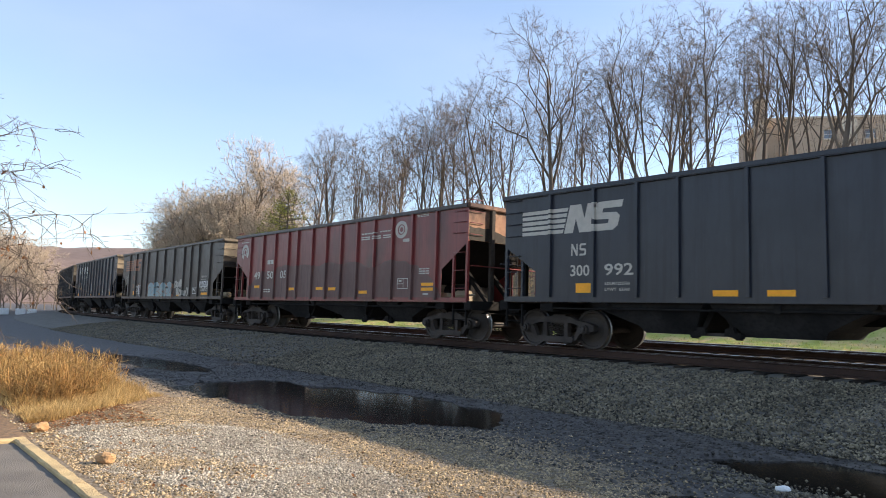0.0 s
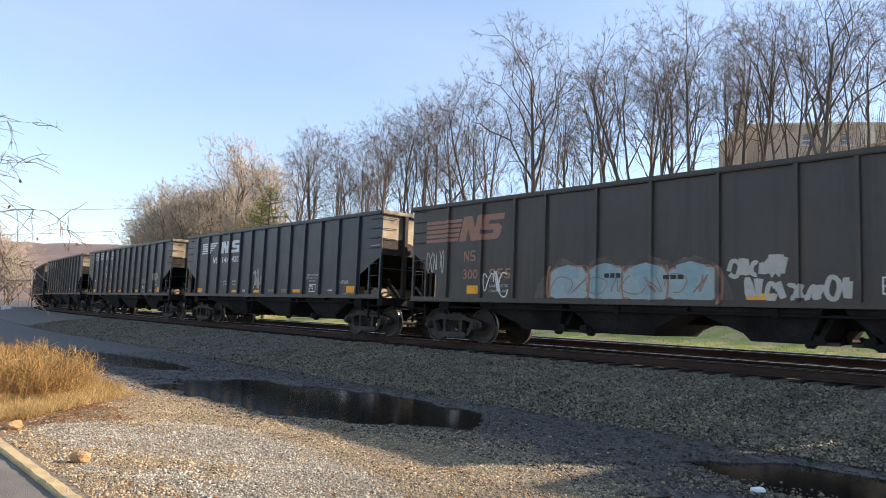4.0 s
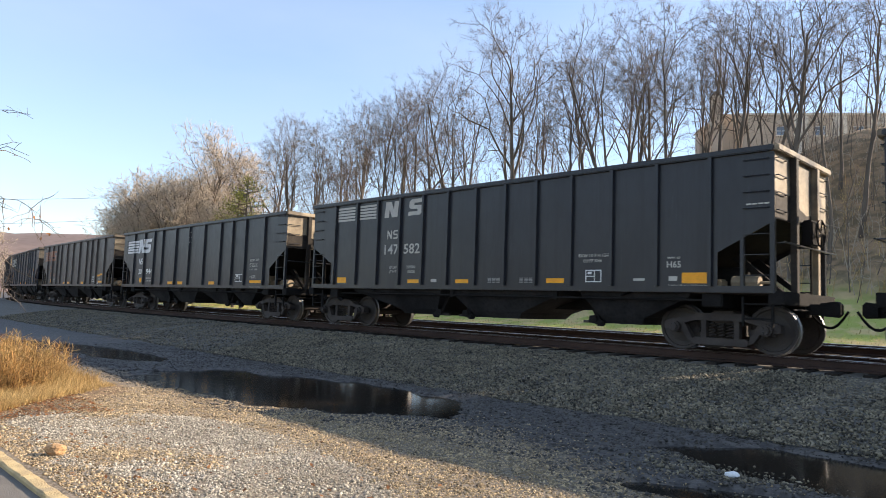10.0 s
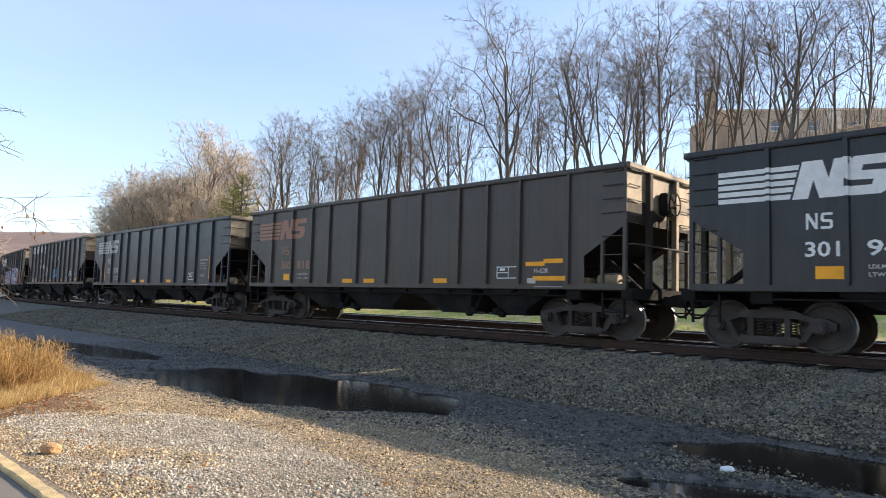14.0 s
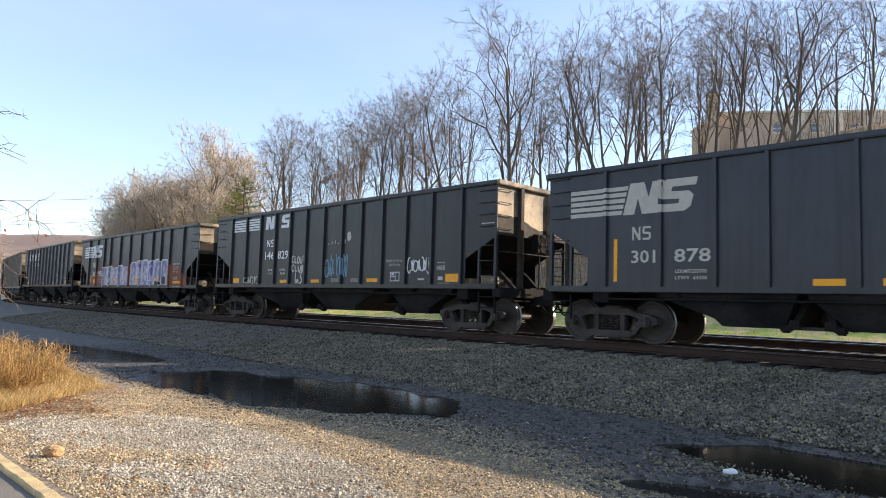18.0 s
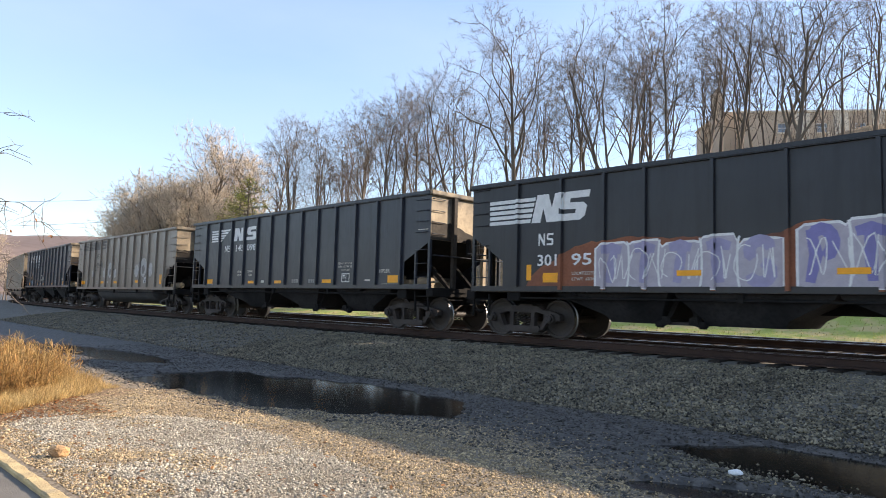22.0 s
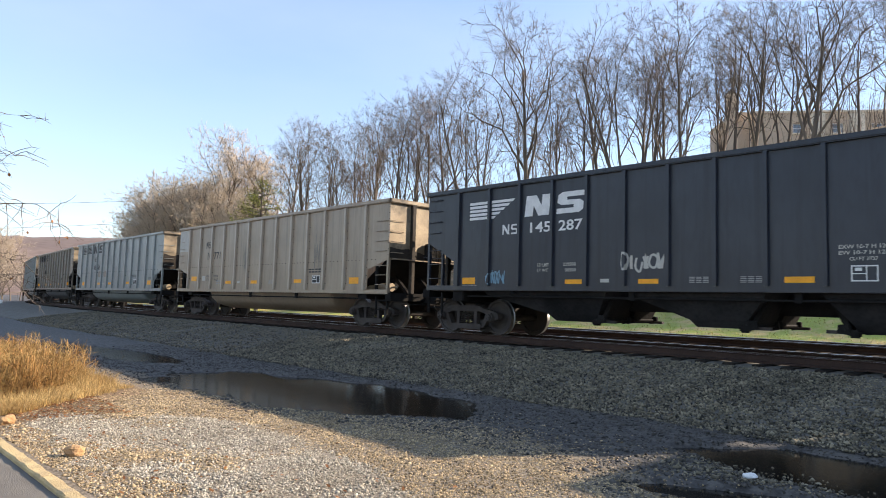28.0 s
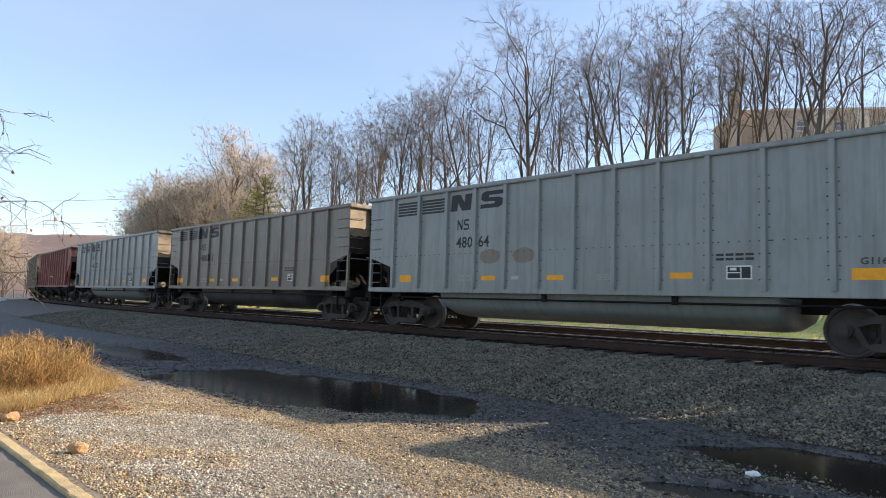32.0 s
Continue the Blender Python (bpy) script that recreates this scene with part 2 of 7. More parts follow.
def thin(m, share=0.5):
    """Blades and leaves let light through."""
    nt = m.node_tree
    b, out = nt.nodes["Principled BSDF"], nt.nodes["Material Output"]
    tr, mx = nt.nodes.new("ShaderNodeBsdfTranslucent"), nt.nodes.new("ShaderNodeMixShader")
    nt.links.new(b.inputs["Base Color"].links[0].from_socket, tr.inputs["Color"])
    mx.inputs[0].default_value = share
    nt.links.new(b.outputs[0], mx.inputs[1])
    nt.links.new(tr.outputs[0], mx.inputs[2])
    nt.links.new(mx.outputs[0], out.inputs["Surface"])


for m_ in (M_GRASS, M_STRAW, M_LEAF, M_WEED, M_NEEDLE):
    thin(m_)
M_WHITE = flat_paint("white_plastic", (0.8, 0.8, 0.78))
M_WIRE = flat_paint("black_wire", (0.03, 0.03, 0.035))


def ground_material():
    """Bare ground: pale gravel by the lot, dark wet mud along the ditch, litter to the west, grass and hill behind the line."""
    m = bpy.data.materials.new("ground")
    m.use_nodes = True
    nt = m.node_tree
    N, L = nt.nodes.new, nt.links.new
    b = nt.nodes["Principled BSDF"]
    tc = N("ShaderNodeTexCoord")
    at = N("ShaderNodeAttribute")
    at.attribute_name = "zone"
    sep = N("ShaderNodeSeparateColor")
    L(at.outputs["Color"], sep.inputs[0])

    def nz(s, d=5.0):
        t = N("ShaderNodeTexNoise")
        t.inputs["Scale"].default_value, t.inputs["Detail"].default_value = s, d
        L(tc.outputs["Object"], t.inputs["Vector"])
        return t.outputs["Fac"]

    def two(a, c, s, lo=0.4, hi=0.6):
        r = N("ShaderNodeMapRange")
        r.inputs["From Min"].default_value, r.inputs["From Max"].default_value = lo, hi
        L(nz(s), r.inputs["Value"])
        x = N("ShaderNodeMix")
        x.data_type = "RGBA"
        x.inputs[6].default_value, x.inputs[7].default_value = (*a, 1), (*c, 1)
        L(r.outputs[0], x.inputs[0])
        return x.outputs[2]

    def over(a, c, fac):
        # noise frays the border between two zones
        n = N("ShaderNodeMath")
        n.operation = "ADD"
        L(fac, n.inputs[0])
        s = N("ShaderNodeMath")
        s.operation = "MULTIPLY_ADD"
        L(nz(2.2, 8.0), s.inputs[0])
        s.inputs[1].default_value, s.inputs[2].default_value = 0.9, -0.45
        L(s.outputs[0], n.inputs[1])
        r = N("ShaderNodeMapRange")
        r.inputs["From Min"].default_value, r.inputs["From Max"].default_value = 0.38, 0.62
        L(n.outputs[0], r.inputs["Value"])
        x = N("ShaderNodeMix")
        x.data_type = "RGBA"
        L(a, x.inputs[6])
        L(c, x.inputs[7])
        L(r.outputs[0], x.inputs[0])
        return x.outputs[2], r.outputs[0]

    gravel = two((0.24, 0.195, 0.14), (0.095, 0.072, 0.05), 22.0, 0.4, 0.7)
    mud = two((0.044, 0.039, 0.034), (0.102, 0.090, 0.077), 9.0)
    litter = two((0.24, 0.14, 0.07), (0.14, 0.09, 0.05), 14.0)
    grass = two((0.36, 0.40, 0.09), (0.60, 0.46, 0.20), 1.1, 0.44, 0.58)
    hill = two((0.34, 0.22, 0.12), (0.16, 0.115, 0.06), 1.6)
    col, f1 = over(gravel, mud, sep.outputs[0])
    col, _ = over(col, litter, sep.outputs[1])
    col, _ = over(col, grass, sep.outputs[2])
    x = N("ShaderNodeMix")
    x.data_type = "RGBA"
    L(col, x.inputs[6])
    L(hill, x.inputs[7])
    L(at.outputs["Alpha"], x.inputs[0])
    L(x.outputs[2], b.inputs["Base Color"])
    rr = N("ShaderNodeMapRange")
    rr.inputs["To Min"].default_value, rr.inputs["To Max"].default_value = 0.95, 0.72
    L(f1, rr.inputs["Value"])
    L(rr.outputs[0], b.inputs["Roughness"])
    bp = N("ShaderNodeBump")
    bp.inputs["Strength"].default_value, bp.inputs["Distance"].default_value = 0.8, 0.03
    L(nz(28.0, 6.0), bp.inputs["Height"])
    L(bp.outputs[0], b.inputs["Normal"])
    return m


# ---- the line: straight beside the lot, then a long curve to the far side ----
RAIL_Z, TRACK_Y, CURVE, START, RAMP = 0.80, 14.306, 0.004348, -14.142, 40.0


def heading(s):
    d = max(START - s, 0.0)
    return -(CURVE * d * d / (2 * RAMP) if d < RAMP else CURVE * (d - RAMP / 2))


STEP = 0.5
LINE = [(0.0, TRACK_Y)]
for i in range(1000):
    th = heading(-(i + 0.5) * STEP)
    LINE.append((LINE[-1][0] - STEP * math.cos(th), LINE[-1][1] - STEP * math.sin(th)))


def centre(s):
    if s >= 0:
        return s, TRACK_Y
    i = min(int(-s / STEP), 998)
    f = -s / STEP - i
    a, b = LINE[i], LINE[i + 1]
    return a[0] + (b[0] - a[0]) * f, a[1] + (b[1] - a[1]) * f


def beside(s, off, z=0.0):
    """A point off metres to the far side of the line at s."""
    x, y = centre(s)
    th = heading(s)
    return Vector((x - off * math.sin(th), y + off * math.cos(th), z))


LX = np.array([p[0] for p in LINE[::8]] + [60.0, 200.0, 600.0])
LY = np.array([p[1] for p in LINE[::8]] + [TRACK_Y] * 3)
order = np.argsort(LX)


def off_line(x, y):
    """How far a place lies to the far side of the line (rough, but smooth)."""
    s_part = np.interp(x, LX[order], LY[order])
    slope = np.interp(x, LX[order], np.gradient(LY[order], LX[order]))
    return (y - s_part) / np.sqrt(1 + slope * slope)


def smooth(a, b, v):
    t = np.clip((v - a) / (b - a), 0, 1)
    return t * t * (3 - 2 * t)


WATER_Z = -0.05


def wobble(x, y, k, seed=0.0):
    return np.sin(x * k + 1.3 * np.sin(y * k * 0.7 + seed) + seed) * np.sin(y * k * 1.1 + 1.7 * np.sin(x * k * 0.6 + seed) + 2 * seed)


def mud_edge(x):
    """How far from the lot the dark mud of the ditch begins."""
    return np.interp(x, [-12, -9, -6.5, -4.4, -3.0, -1.5], [4.7, 4.8, 5.9, 6.0, 5.2, 4.9])


def land(x, y):
    """Height of the ground."""
    x, y = np.asarray(x, float), np.asarray(y, float)
    d = off_line(x, y)
    z = 0.02 * wobble(x, y, 0.9, 0.4) + 0.012 * wobble(x, y, 3.1, 1.1) + 0.006 * wobble(x, y, 8.3, 2.0)
    # the three pools of the ditch
    for cx, cy, rx, ry, tilt in ((-10.55, 6.75, 3.6, 1.6, 0.17), (-20.4, 6.5, 4.4, 0.95, 0.1), (-3.55, 7.6, 0.4, 0.3, 0.2), (-2.2, 7.8, 1.5, 0.9, 0.05), (-2.2, 6.0, 1.15, 0.36, 0.3)):
        u, v = x - cx, y - cy
        u, v = u * math.cos(tilt) + v * math.sin(tilt), -u * math.sin(tilt) + v * math.cos(tilt)
        r = np.sqrt((u / rx) ** 2 + (v / ry) ** 2) + 0.11 * wobble(x, y, 2.1, cx) + 0.06 * wobble(x, y, 5.3, cy)
        z = z - 0.16 * (1 - smooth(0.72, 1.22, r))
    # the hill behind the line, high to the east and low to the west
    rise = 1.0 + 6.3 * smooth(-60, -22, x + 0.32 * (y - 40)) + 3.6 * smooth(-22, -8, x + 0.32 * (y - 40)) + 1.5 * smooth(-140, -60, x)
    far = smooth(11, 37, d)
    bank = smooth(5.2, 7.4, d)
    z = z * (1 - bank) + bank * (0.52 + 0.05 * wobble(x, y, 0.35, 3.0) + 0.6 * smooth(8, 17, d)) + far * rise * (1 + 0.06 * wobble(x, y, 0.22, 5.0))
    return z


def ground_mesh():
    xs = np.concatenate([[-4000, -2000, -1000, -600, -400, -300], np.arange(-240, -60, 6.0), np.arange(-60, -26, 1.5), np.arange(-26, 2.01, 0.14), np.arange(3, 40, 1.5), [45, 60, 90, 140, 250, 500, 1000, 2500]])
    ys = np.concatenate([[-3000, -1000, -300, -100, -40, -20, -10, -5, -2, 0], np.arange(1.0, 10.2, 0.13), np.arange(10.5, 34, 0.8), np.arange(34, 80, 2.0), np.arange(82, 260, 7.0), [300, 400, 600, 1000, 2000, 4000]])
    X, Y = np.meshgrid(xs, ys)
    Z = land(X, Y)
    Z = np.where(np.hypot(X, Y) > 700, np.minimum(Z, 6.0), Z)
    n, m = len(xs), len(ys)
    i = np.arange(n - 1)[None, :] + n * np.arange(m - 1)[:, None]
    F = np.stack([i, i + 1, i + n + 1, i + n], -1).reshape(-1, 4)
    me = fast_mesh("ground", np.stack([X, Y, Z], -1).reshape(-1, 3), F)
    d = off_line(X, Y)
    mud = smooth(-0.1, 1.3, Y - mud_edge(X) + 0.3 * wobble(X, Y, 1.1, 0.7)) * (d < 3)
    mud = np.maximum(mud, smooth(-15.5, -18.0, X) * smooth(4.0, 5.2, Y) * (d < 3))
    litter = smooth(-8.9, -10.2, X + 0.9 * (Y - 2.6)) * (1 - smooth(3.9, 4.9, Y)) * (d < 0)
    grass = smooth(6.2, 7.2, d)
    hill = smooth(13.0, 19.0, d + 1.6 * wobble(X, Y, 0.5, 1.0))
    cols = np.stack([mud, litter, grass, hill], -1).reshape(-1, 4).astype(np.float32)
    at = me.color_attributes.new("zone", "FLOAT_COLOR", "POINT")
    at.data.foreach_set("color", cols.ravel())
    me.polygons.foreach_set("use_smooth", np.ones(len(me.polygons), bool))
    return me


ground = link("ground", ground_mesh(), ground_material())
tagged(ground, "gravel, mud and winter grass rising to a wooded hill", "ground", kind="structure")

pool = part("water", box_bm((-27, 4.4, WATER_Z - 0.3), (2.5, 9.2, WATER_Z)), M_WATER)
tagged(pool, "still muddy water standing in the ditch", "puddle", kind="structure")

lot = part("pavement", box_bm((-8.66, -40, -0.3), (40, 1.585, 0.02)), M_ASPHALT)
tagged(lot, "worn grey asphalt of the parking lot", "pavement", kind="structure")


def kerb_bm(length, seed):
    """A kerb with a worn, chipped top edge, along x from 0."""
    bm = bmesh.new()
    n = int(length / 0.06)
    prof = ((0.0, -0.12), (0.0, 0.045), (0.014, 0.06), (0.10, 0.062), (0.115, 0.045), (0.115, -0.12))
    rows = [[bm.verts.new((length * i / n, y + (0.010 * noise.noise((i * 0.35, k * 7.0, seed)) if 0 < k < 5 else 0), z + (0.012 * noise.noise((i * 0.4, k * 5.0, seed + 9)) if 0 < k < 5 else 0))) for k, (y, z) in enumerate(prof)] for i in range(n + 1)]
    for p, q in zip(rows, rows[1:]):
        for k in range(5):
            bm.faces.new((p[k], p[k + 1], q[k + 1], q[k]))
    bm.faces.new(rows[0]), bm.faces.new(rows[-1])
    bmesh.ops.recalc_face_normals(bm, faces=bm.faces[:])
    return bm


for k in range(5):
    kb = part("kerb", kerb_bm(2.43, k), M_KERB)
    kb.matrix_basis = pose(-8.66 + 2.44 * k, 1.587, 0)
    tagged(kb, "worn yellow-tan kerb edging the asphalt", "kerb", "kerbs", "structure")
for k in range(3):
    kb = part("kerb", kerb_bm(2.43, 10 + k), M_KERB)
    kb.matrix_basis = pose(-8.662, 1.70 - 2.44 * k, 0, 0, 0, -90)
    tagged(kb, "worn yellow-tan kerb edging the asphalt", "kerb", "kerbs", "structure")


# ---- ballast, ties, rails ----
def sweep(name, profile, s0, s1, step, material, parent=None, jitter=0.0, closed=True):
    """A profile of (offset, height) drawn along the line."""
    ss = np.arange(s0, s1 + step / 2, step)
    k = len(profile)
    vs = []
    for s in ss:
        for j, (o, z) in enumerate(profile):
            p = beside(float(s), o + jitter * noise.noise((s * 0.8, j * 3.0, 0)), z + 0.6 * jitter * noise.noise((s * 0.9, j * 5.0, 7)))
            vs.append(p)
    fs = []
    for i in range(len(ss) - 1):
        for j in range(k if closed else k - 1):
            j2 = (j + 1) % k
            fs.append((i * k + j, i * k + j2, (i + 1) * k + j2, (i + 1) * k + j))
    if closed:
        me = bpy.data.meshes.new(name)
        me.from_pydata([tuple(v) for v in vs], [], fs + [tuple(range(k)), tuple(range((len(ss) - 1) * k, len(ss) * k))])
        me.update()
    else:
        me = fast_mesh(name, [tuple(v) for v in vs], fs)
    return link(name, me, material, parent)


TIE_TOP = RAIL_Z - 0.19
bed = sweep("ballast", [(-5.35, -0.35), (-5.2, 0.03), (-3.6, 0.30), (-2.1, TIE_TOP - 0.13), (-1.45, TIE_TOP - 0.065), (-1.2, TIE_TOP - 0.03), (1.2, TIE_TOP - 0.02), (1.6, TIE_TOP - 0.1), (2.2, TIE_TOP - 0.24), (2.8, TIE_TOP - 0.1), (3.1, TIE_TOP + 0.02), (5.6, TIE_TOP + 0.06), (6.3, TIE_TOP - 0.02), (7.3, 0.5), (7.9, 0.2)], -260, 40, 1.0, M_BALLAST, None, 0.05)
tagged(bed, "bank of grey crushed stone under the track", "ballast", kind="structure")

rail_profile = [(-0.07, -0.19), (-0.07, -0.165), (-0.012, -0.14), (-0.012, -0.045), (-0.037, -0.035), (-0.037, -0.003), (0.037, -0.003), (0.037, -0.035), (0.012, -0.045), (0.012, -0.14), (0.07, -0.165), (0.07, -0.19)]
track = empty("railway_track")
tagged(track, "railway track with rusty rails on dark timber ties", "railway track", "railway tracks", "structure")
far_track = empty("railway_track")
tagged(far_track, "second railway track in the sun beyond the first", "railway track", "railway tracks", "structure")
FAR_OFF, FAR_Z = 4.15, 0.10
for owner, off, up in ((track, 0.0, 0.0), (far_track, FAR_OFF, FAR_Z)):
    for side in (-1, 1):
        sweep("rail", [(off + side * 0.755 + o, RAIL_Z + up + z) for o, z in rail_profile], -260, 40, 1.0, M_RAIL, owner)
        sweep("rail_head", [(off + side * 0.755 + o, RAIL_Z + up + z) for o, z in ((-0.038, -0.020), (-0.030, -0.006), (-0.008, 0.002), (0.02, 0.002), (0.038, -0.020))], -260, 40, 1.0, M_RAILTOP, owner)
tie_mesh = bpy.data.meshes.new("tie")
bm = box_bm((-0.115, -1.3, -0.17), (0.115, 1.3, 0.0), 0.012)
bm.to_mesh(tie_mesh)
bm.free()
plate_mesh = bpy.data.meshes.new("tie_plate")
bm = box_bm((-0.1, -0.17, 0), (0.1, 0.17, 0.014))
bm.to_mesh(plate_mesh)
bm.free()
rng = random.Random(5)
s = 6.0
for k in range(230):
    p = beside(s, rng.uniform(-0.05, 0.05), TIE_TOP - rng.uniform(0, 0.012))
    t_ = link("tie", tie_mesh, M_TIE, track)
    t_.matrix_basis = pose(p.x, p.y, p.z, 0, 0, math.degrees(heading(s)) + rng.uniform(-1.5, 1.5))
    if k < 60:
        q = link("tie_plate", plate_mesh, M_RAIL, track)
        c = beside(s, -0.755, TIE_TOP)
        q.matrix_basis = pose(c.x, c.y, TIE_TOP, 0, 0, math.degrees(heading(s)))
    if k < 110:
        p = beside(s, FAR_OFF + rng.uniform(-0.05, 0.05), TIE_TOP + FAR_Z)
        t_ = link("tie", tie_mesh, M_TIE, far_track)
        t_.matrix_basis = pose(p.x, p.y, p.z, 0, 0, math.degrees(heading(s)) + rng.uniform(-1.5, 1.5))
    s -= 0.53 + rng.uniform(-0.02, 0.02)


# ---- loose stones ----
def stones(name, places, sizes, material, seed, label, category, flat=0.65):
    """Angular stones, one small rough solid at each place."""
    r = np.random.RandomState(seed)
    base = np.array([(1, 0, 0), (-1, 0, 0), (0, 1, 0), (0, -1, 0), (0, 0, 1), (0, 0, -1)], float)
    tri = np.array([(0, 2, 4), (2, 1, 4), (1, 3, 4), (3, 0, 4), (2, 0, 5), (1, 2, 5), (3, 1, 5), (0, 3, 5)])
    n = len(places)
    v = base[None] + r.uniform(-0.38, 0.38, (n, 6, 3))
    v *= sizes[:, None, None] * r.uniform(0.65, 1.25, (n, 1, 3)) * np.array((1, 1, flat))
    a = r.uniform(0, 2 * np.pi, n)
    tilt = r.uniform(-0.6, 0.6, n)
    ca, sa, ct, st = np.cos(a)[:, None], np.sin(a)[:, None], np.cos(tilt)[:, None], np.sin(tilt)[:, None]
    y1, z1 = v[..., 1] * ct - v[..., 2] * st, v[..., 1] * st + v[..., 2] * ct
    x2, y2 = v[..., 0] * ca - y1 * sa, v[..., 0] * sa + y1 * ca
    v = np.stack([x2, y2, z1], -1) + places[:, None, :]
    f = (tri[None] + 6 * np.arange(n)[:, None, None]).reshape(-1, 3)
    ob = link(name, fast_mesh(name, v.reshape(-1, 3), f), material)
    return tagged(ob, label, category, kind="stuff")


r = np.random.RandomState(3)


def bank_places(n, s0, s1, o0, o1):
    ss, oo = r.uniform(s0, s1, n), r.uniform(o0, o1, n)
    P = np.array([beside(float(a), float(o)) for a, o in zip(ss, oo)])
    P[:, 2] = np.interp(oo, [-5.6, -5.2, -3.6, -2.1, -1.36], [0.0, 0.05, 0.31, TIE_TOP - 0.125, TIE_TOP - 0.055])
    return P


P = np.concatenate([bank_places(62000, -18, -0.5, -5.5, -1.22), bank_places(24000, -44, -18, -5.5, -1.22)])
stones("ballast_stones", P, np.clip(r.lognormal(math.log(0.0175), 0.38, len(P)), 0.009, 0.045), M_STONE, 11, "angular grey crushed ballast stones", "gravel", 0.8)
n = 165000
P = np.stack([r.uniform(-13.5, -0.6, n), 1.8 + 6.0 * r.beta(1.0, 1.6, n), np.zeros(n)], 1)
P = P[np.hypot(P[:, 0], P[:, 1]) > 4.3]
n = len(P)
keep = (r.uniform(0, 1, n) < 1 - 0.93 * smooth(-0.4, 1.4, P[:, 1] - mud_edge(P[:, 0]) + 0.3 * wobble(P[:, 0], P[:, 1], 1.1, 0.7))) & (r.uniform(0, 1, n) < 1 - 0.85 * smooth(-8.8, -10.4, P[:, 0] + 0.9 * (P[:, 1] - 2.6)))
P = P[keep]
P[:, 2] = land(P[:, 0], P[:, 1]) + 0.002
P = P[P[:, 2] > WATER_Z - 0.01]


def fan_edge(x):
    """Where the spread of newer pale gravel ends."""
    return np.interp(x, [-9.9, -9.4, -9.0, -8.4, -7.8, -6.8, -5.0, -3.0], [2.2, 3.0, 3.7, 4.04, 4.2, 4.3, 4.1, 3.2])


blot = wobble(P[:, 0], P[:, 1], 1.3, 2.2) + 0.6 * wobble(P[:, 0], P[:, 1], 3.7, 0.9) + r.normal(0, 0.35, len(P))
by_kerb = (P[:, 1] < 2.25 + 0.3 * wobble(P[:, 0], P[:, 1], 2.9, 0.2)) & (r.uniform(0, 1, len(P)) < 0.75)
pale = (P[:, 1] < fan_edge(P[:, 0]) + r.normal(0, 0.06, len(P))) & (blot > -0.75) & ~by_kerb
size = np.clip(r.lognormal(math.log(0.0084), 0.40, len(P)), 0.005, 0.035)
stones("gravel_stones", P[pale], size[pale], M_GRAVEL, 12, "spread of loose pale limestone gravel beside the lot", "gravel", 0.75)
stones("tan_gravel", P[~pale], size[~pale], M_GRAVEL_TAN, 15, "older tan gravel mixed with dirt", "gravel", 0.7)
n = 34000
P = np.stack([-22 + 22 * r.beta(1.4, 1.0, n), 4.6 + 4.7 * r.uniform(0, 1, n), np.zeros(n)], 1)
P[:, 2] = land(P[:, 0], P[:, 1]) + 0.003
P = P[(P[:, 2] > WATER_Z - 0.004) & (P[:, 1] > mud_edge(P[:, 0]) - 0.3)]
stones("mud_stones", P, np.clip(r.lognormal(math.log(0.0125), 0.5, len(P)), 0.005, 0.045), M_MUDSTONE, 13, "dirty wet stones trodden into the mud", "gravel", 0.6)

n = 900
P = np.stack([r.normal(-2.8, 0.45, n), r.normal(6.75, 0.24, n), np.zeros(n)], 1)
P[:, 2] = np.maximum(land(P[:, 0], P[:, 1]), WATER_Z - 0.01) + 0.012
stones("rubble", P, np.clip(r.lognormal(math.log(0.013), 0.45, n), 0.006, 0.032), M_STONE, 14, "heap of broken stones in the wet ditch", "rubble", 0.7)

# ---- the coal train ----
P_BLACK = paint("black_car_paint", (0.0180, 0.0192, 0.0240), (0.0255, 0.0268, 0.0320), (0.034, 0.032, 0.032), 0.72, 0.36, 0.36)
P_BLACK_B = paint("faded_black_paint", (0.0215, 0.0255, 0.0365), (0.031, 0.0355, 0.047), (0.048, 0.043, 0.040), 0.70, 0.36, 0.38)
P_BROWN = paint("dusty_brown_black_paint", (0.060, 0.048, 0.040), (0.045, 0.038, 0.034), (0.085, 0.045, 0.03), 0.66, 0.42, 0.4)
P_RED = paint("oxide_red_paint", (0.215, 0.036, 0.034), (0.160, 0.033, 0.032), (0.035, 0.022, 0.022), 0.60, streak=0.75)
P_TAN = paint("dusty_tan_paint", (0.345, 0.260, 0.180), (0.275, 0.205, 0.145), (0.12, 0.09, 0.07), 0.72)
P_TANPOST = paint("dusty_pale_post_paint", (0.43, 0.35, 0.265), (0.36, 0.29, 0.22), (0.2, 0.16, 0.12), 0.7)
P_GREY = paint("grey_car_paint", (0.262, 0.285, 0.272), (0.215, 0.23, 0.218), (0.12, 0.10, 0.085), 0.74)
P_OLIVE = paint("sooty_olive_paint", (0.19, 0.162, 0.128), (0.135, 0.115, 0.092), (0.06, 0.055, 0.045), 0.62)
P_DUST = paint("dusty_brown_paint", (0.205, 0.166, 0.127), (0.155, 0.126, 0.098), (0.085, 0.072, 0.060), 0.64)
P_SOOT = paint("sooty_tub_paint", (0.068, 0.063, 0.062), (0.13, 0.118, 0.11), (0.04, 0.037, 0.036), 0.6)
P_FAINT = flat_paint("dirty_dark_lettering", (0.105, 0.092, 0.08))
P_BUFF = surface("dusted_end_plate", (0.40, 0.31, 0.20), (0.22, 0.165, 0.105), 0.7, 1.5, 16.0, amount=0.6, stain=(0.05, 0.04, 0.032), stain_at=0.54)
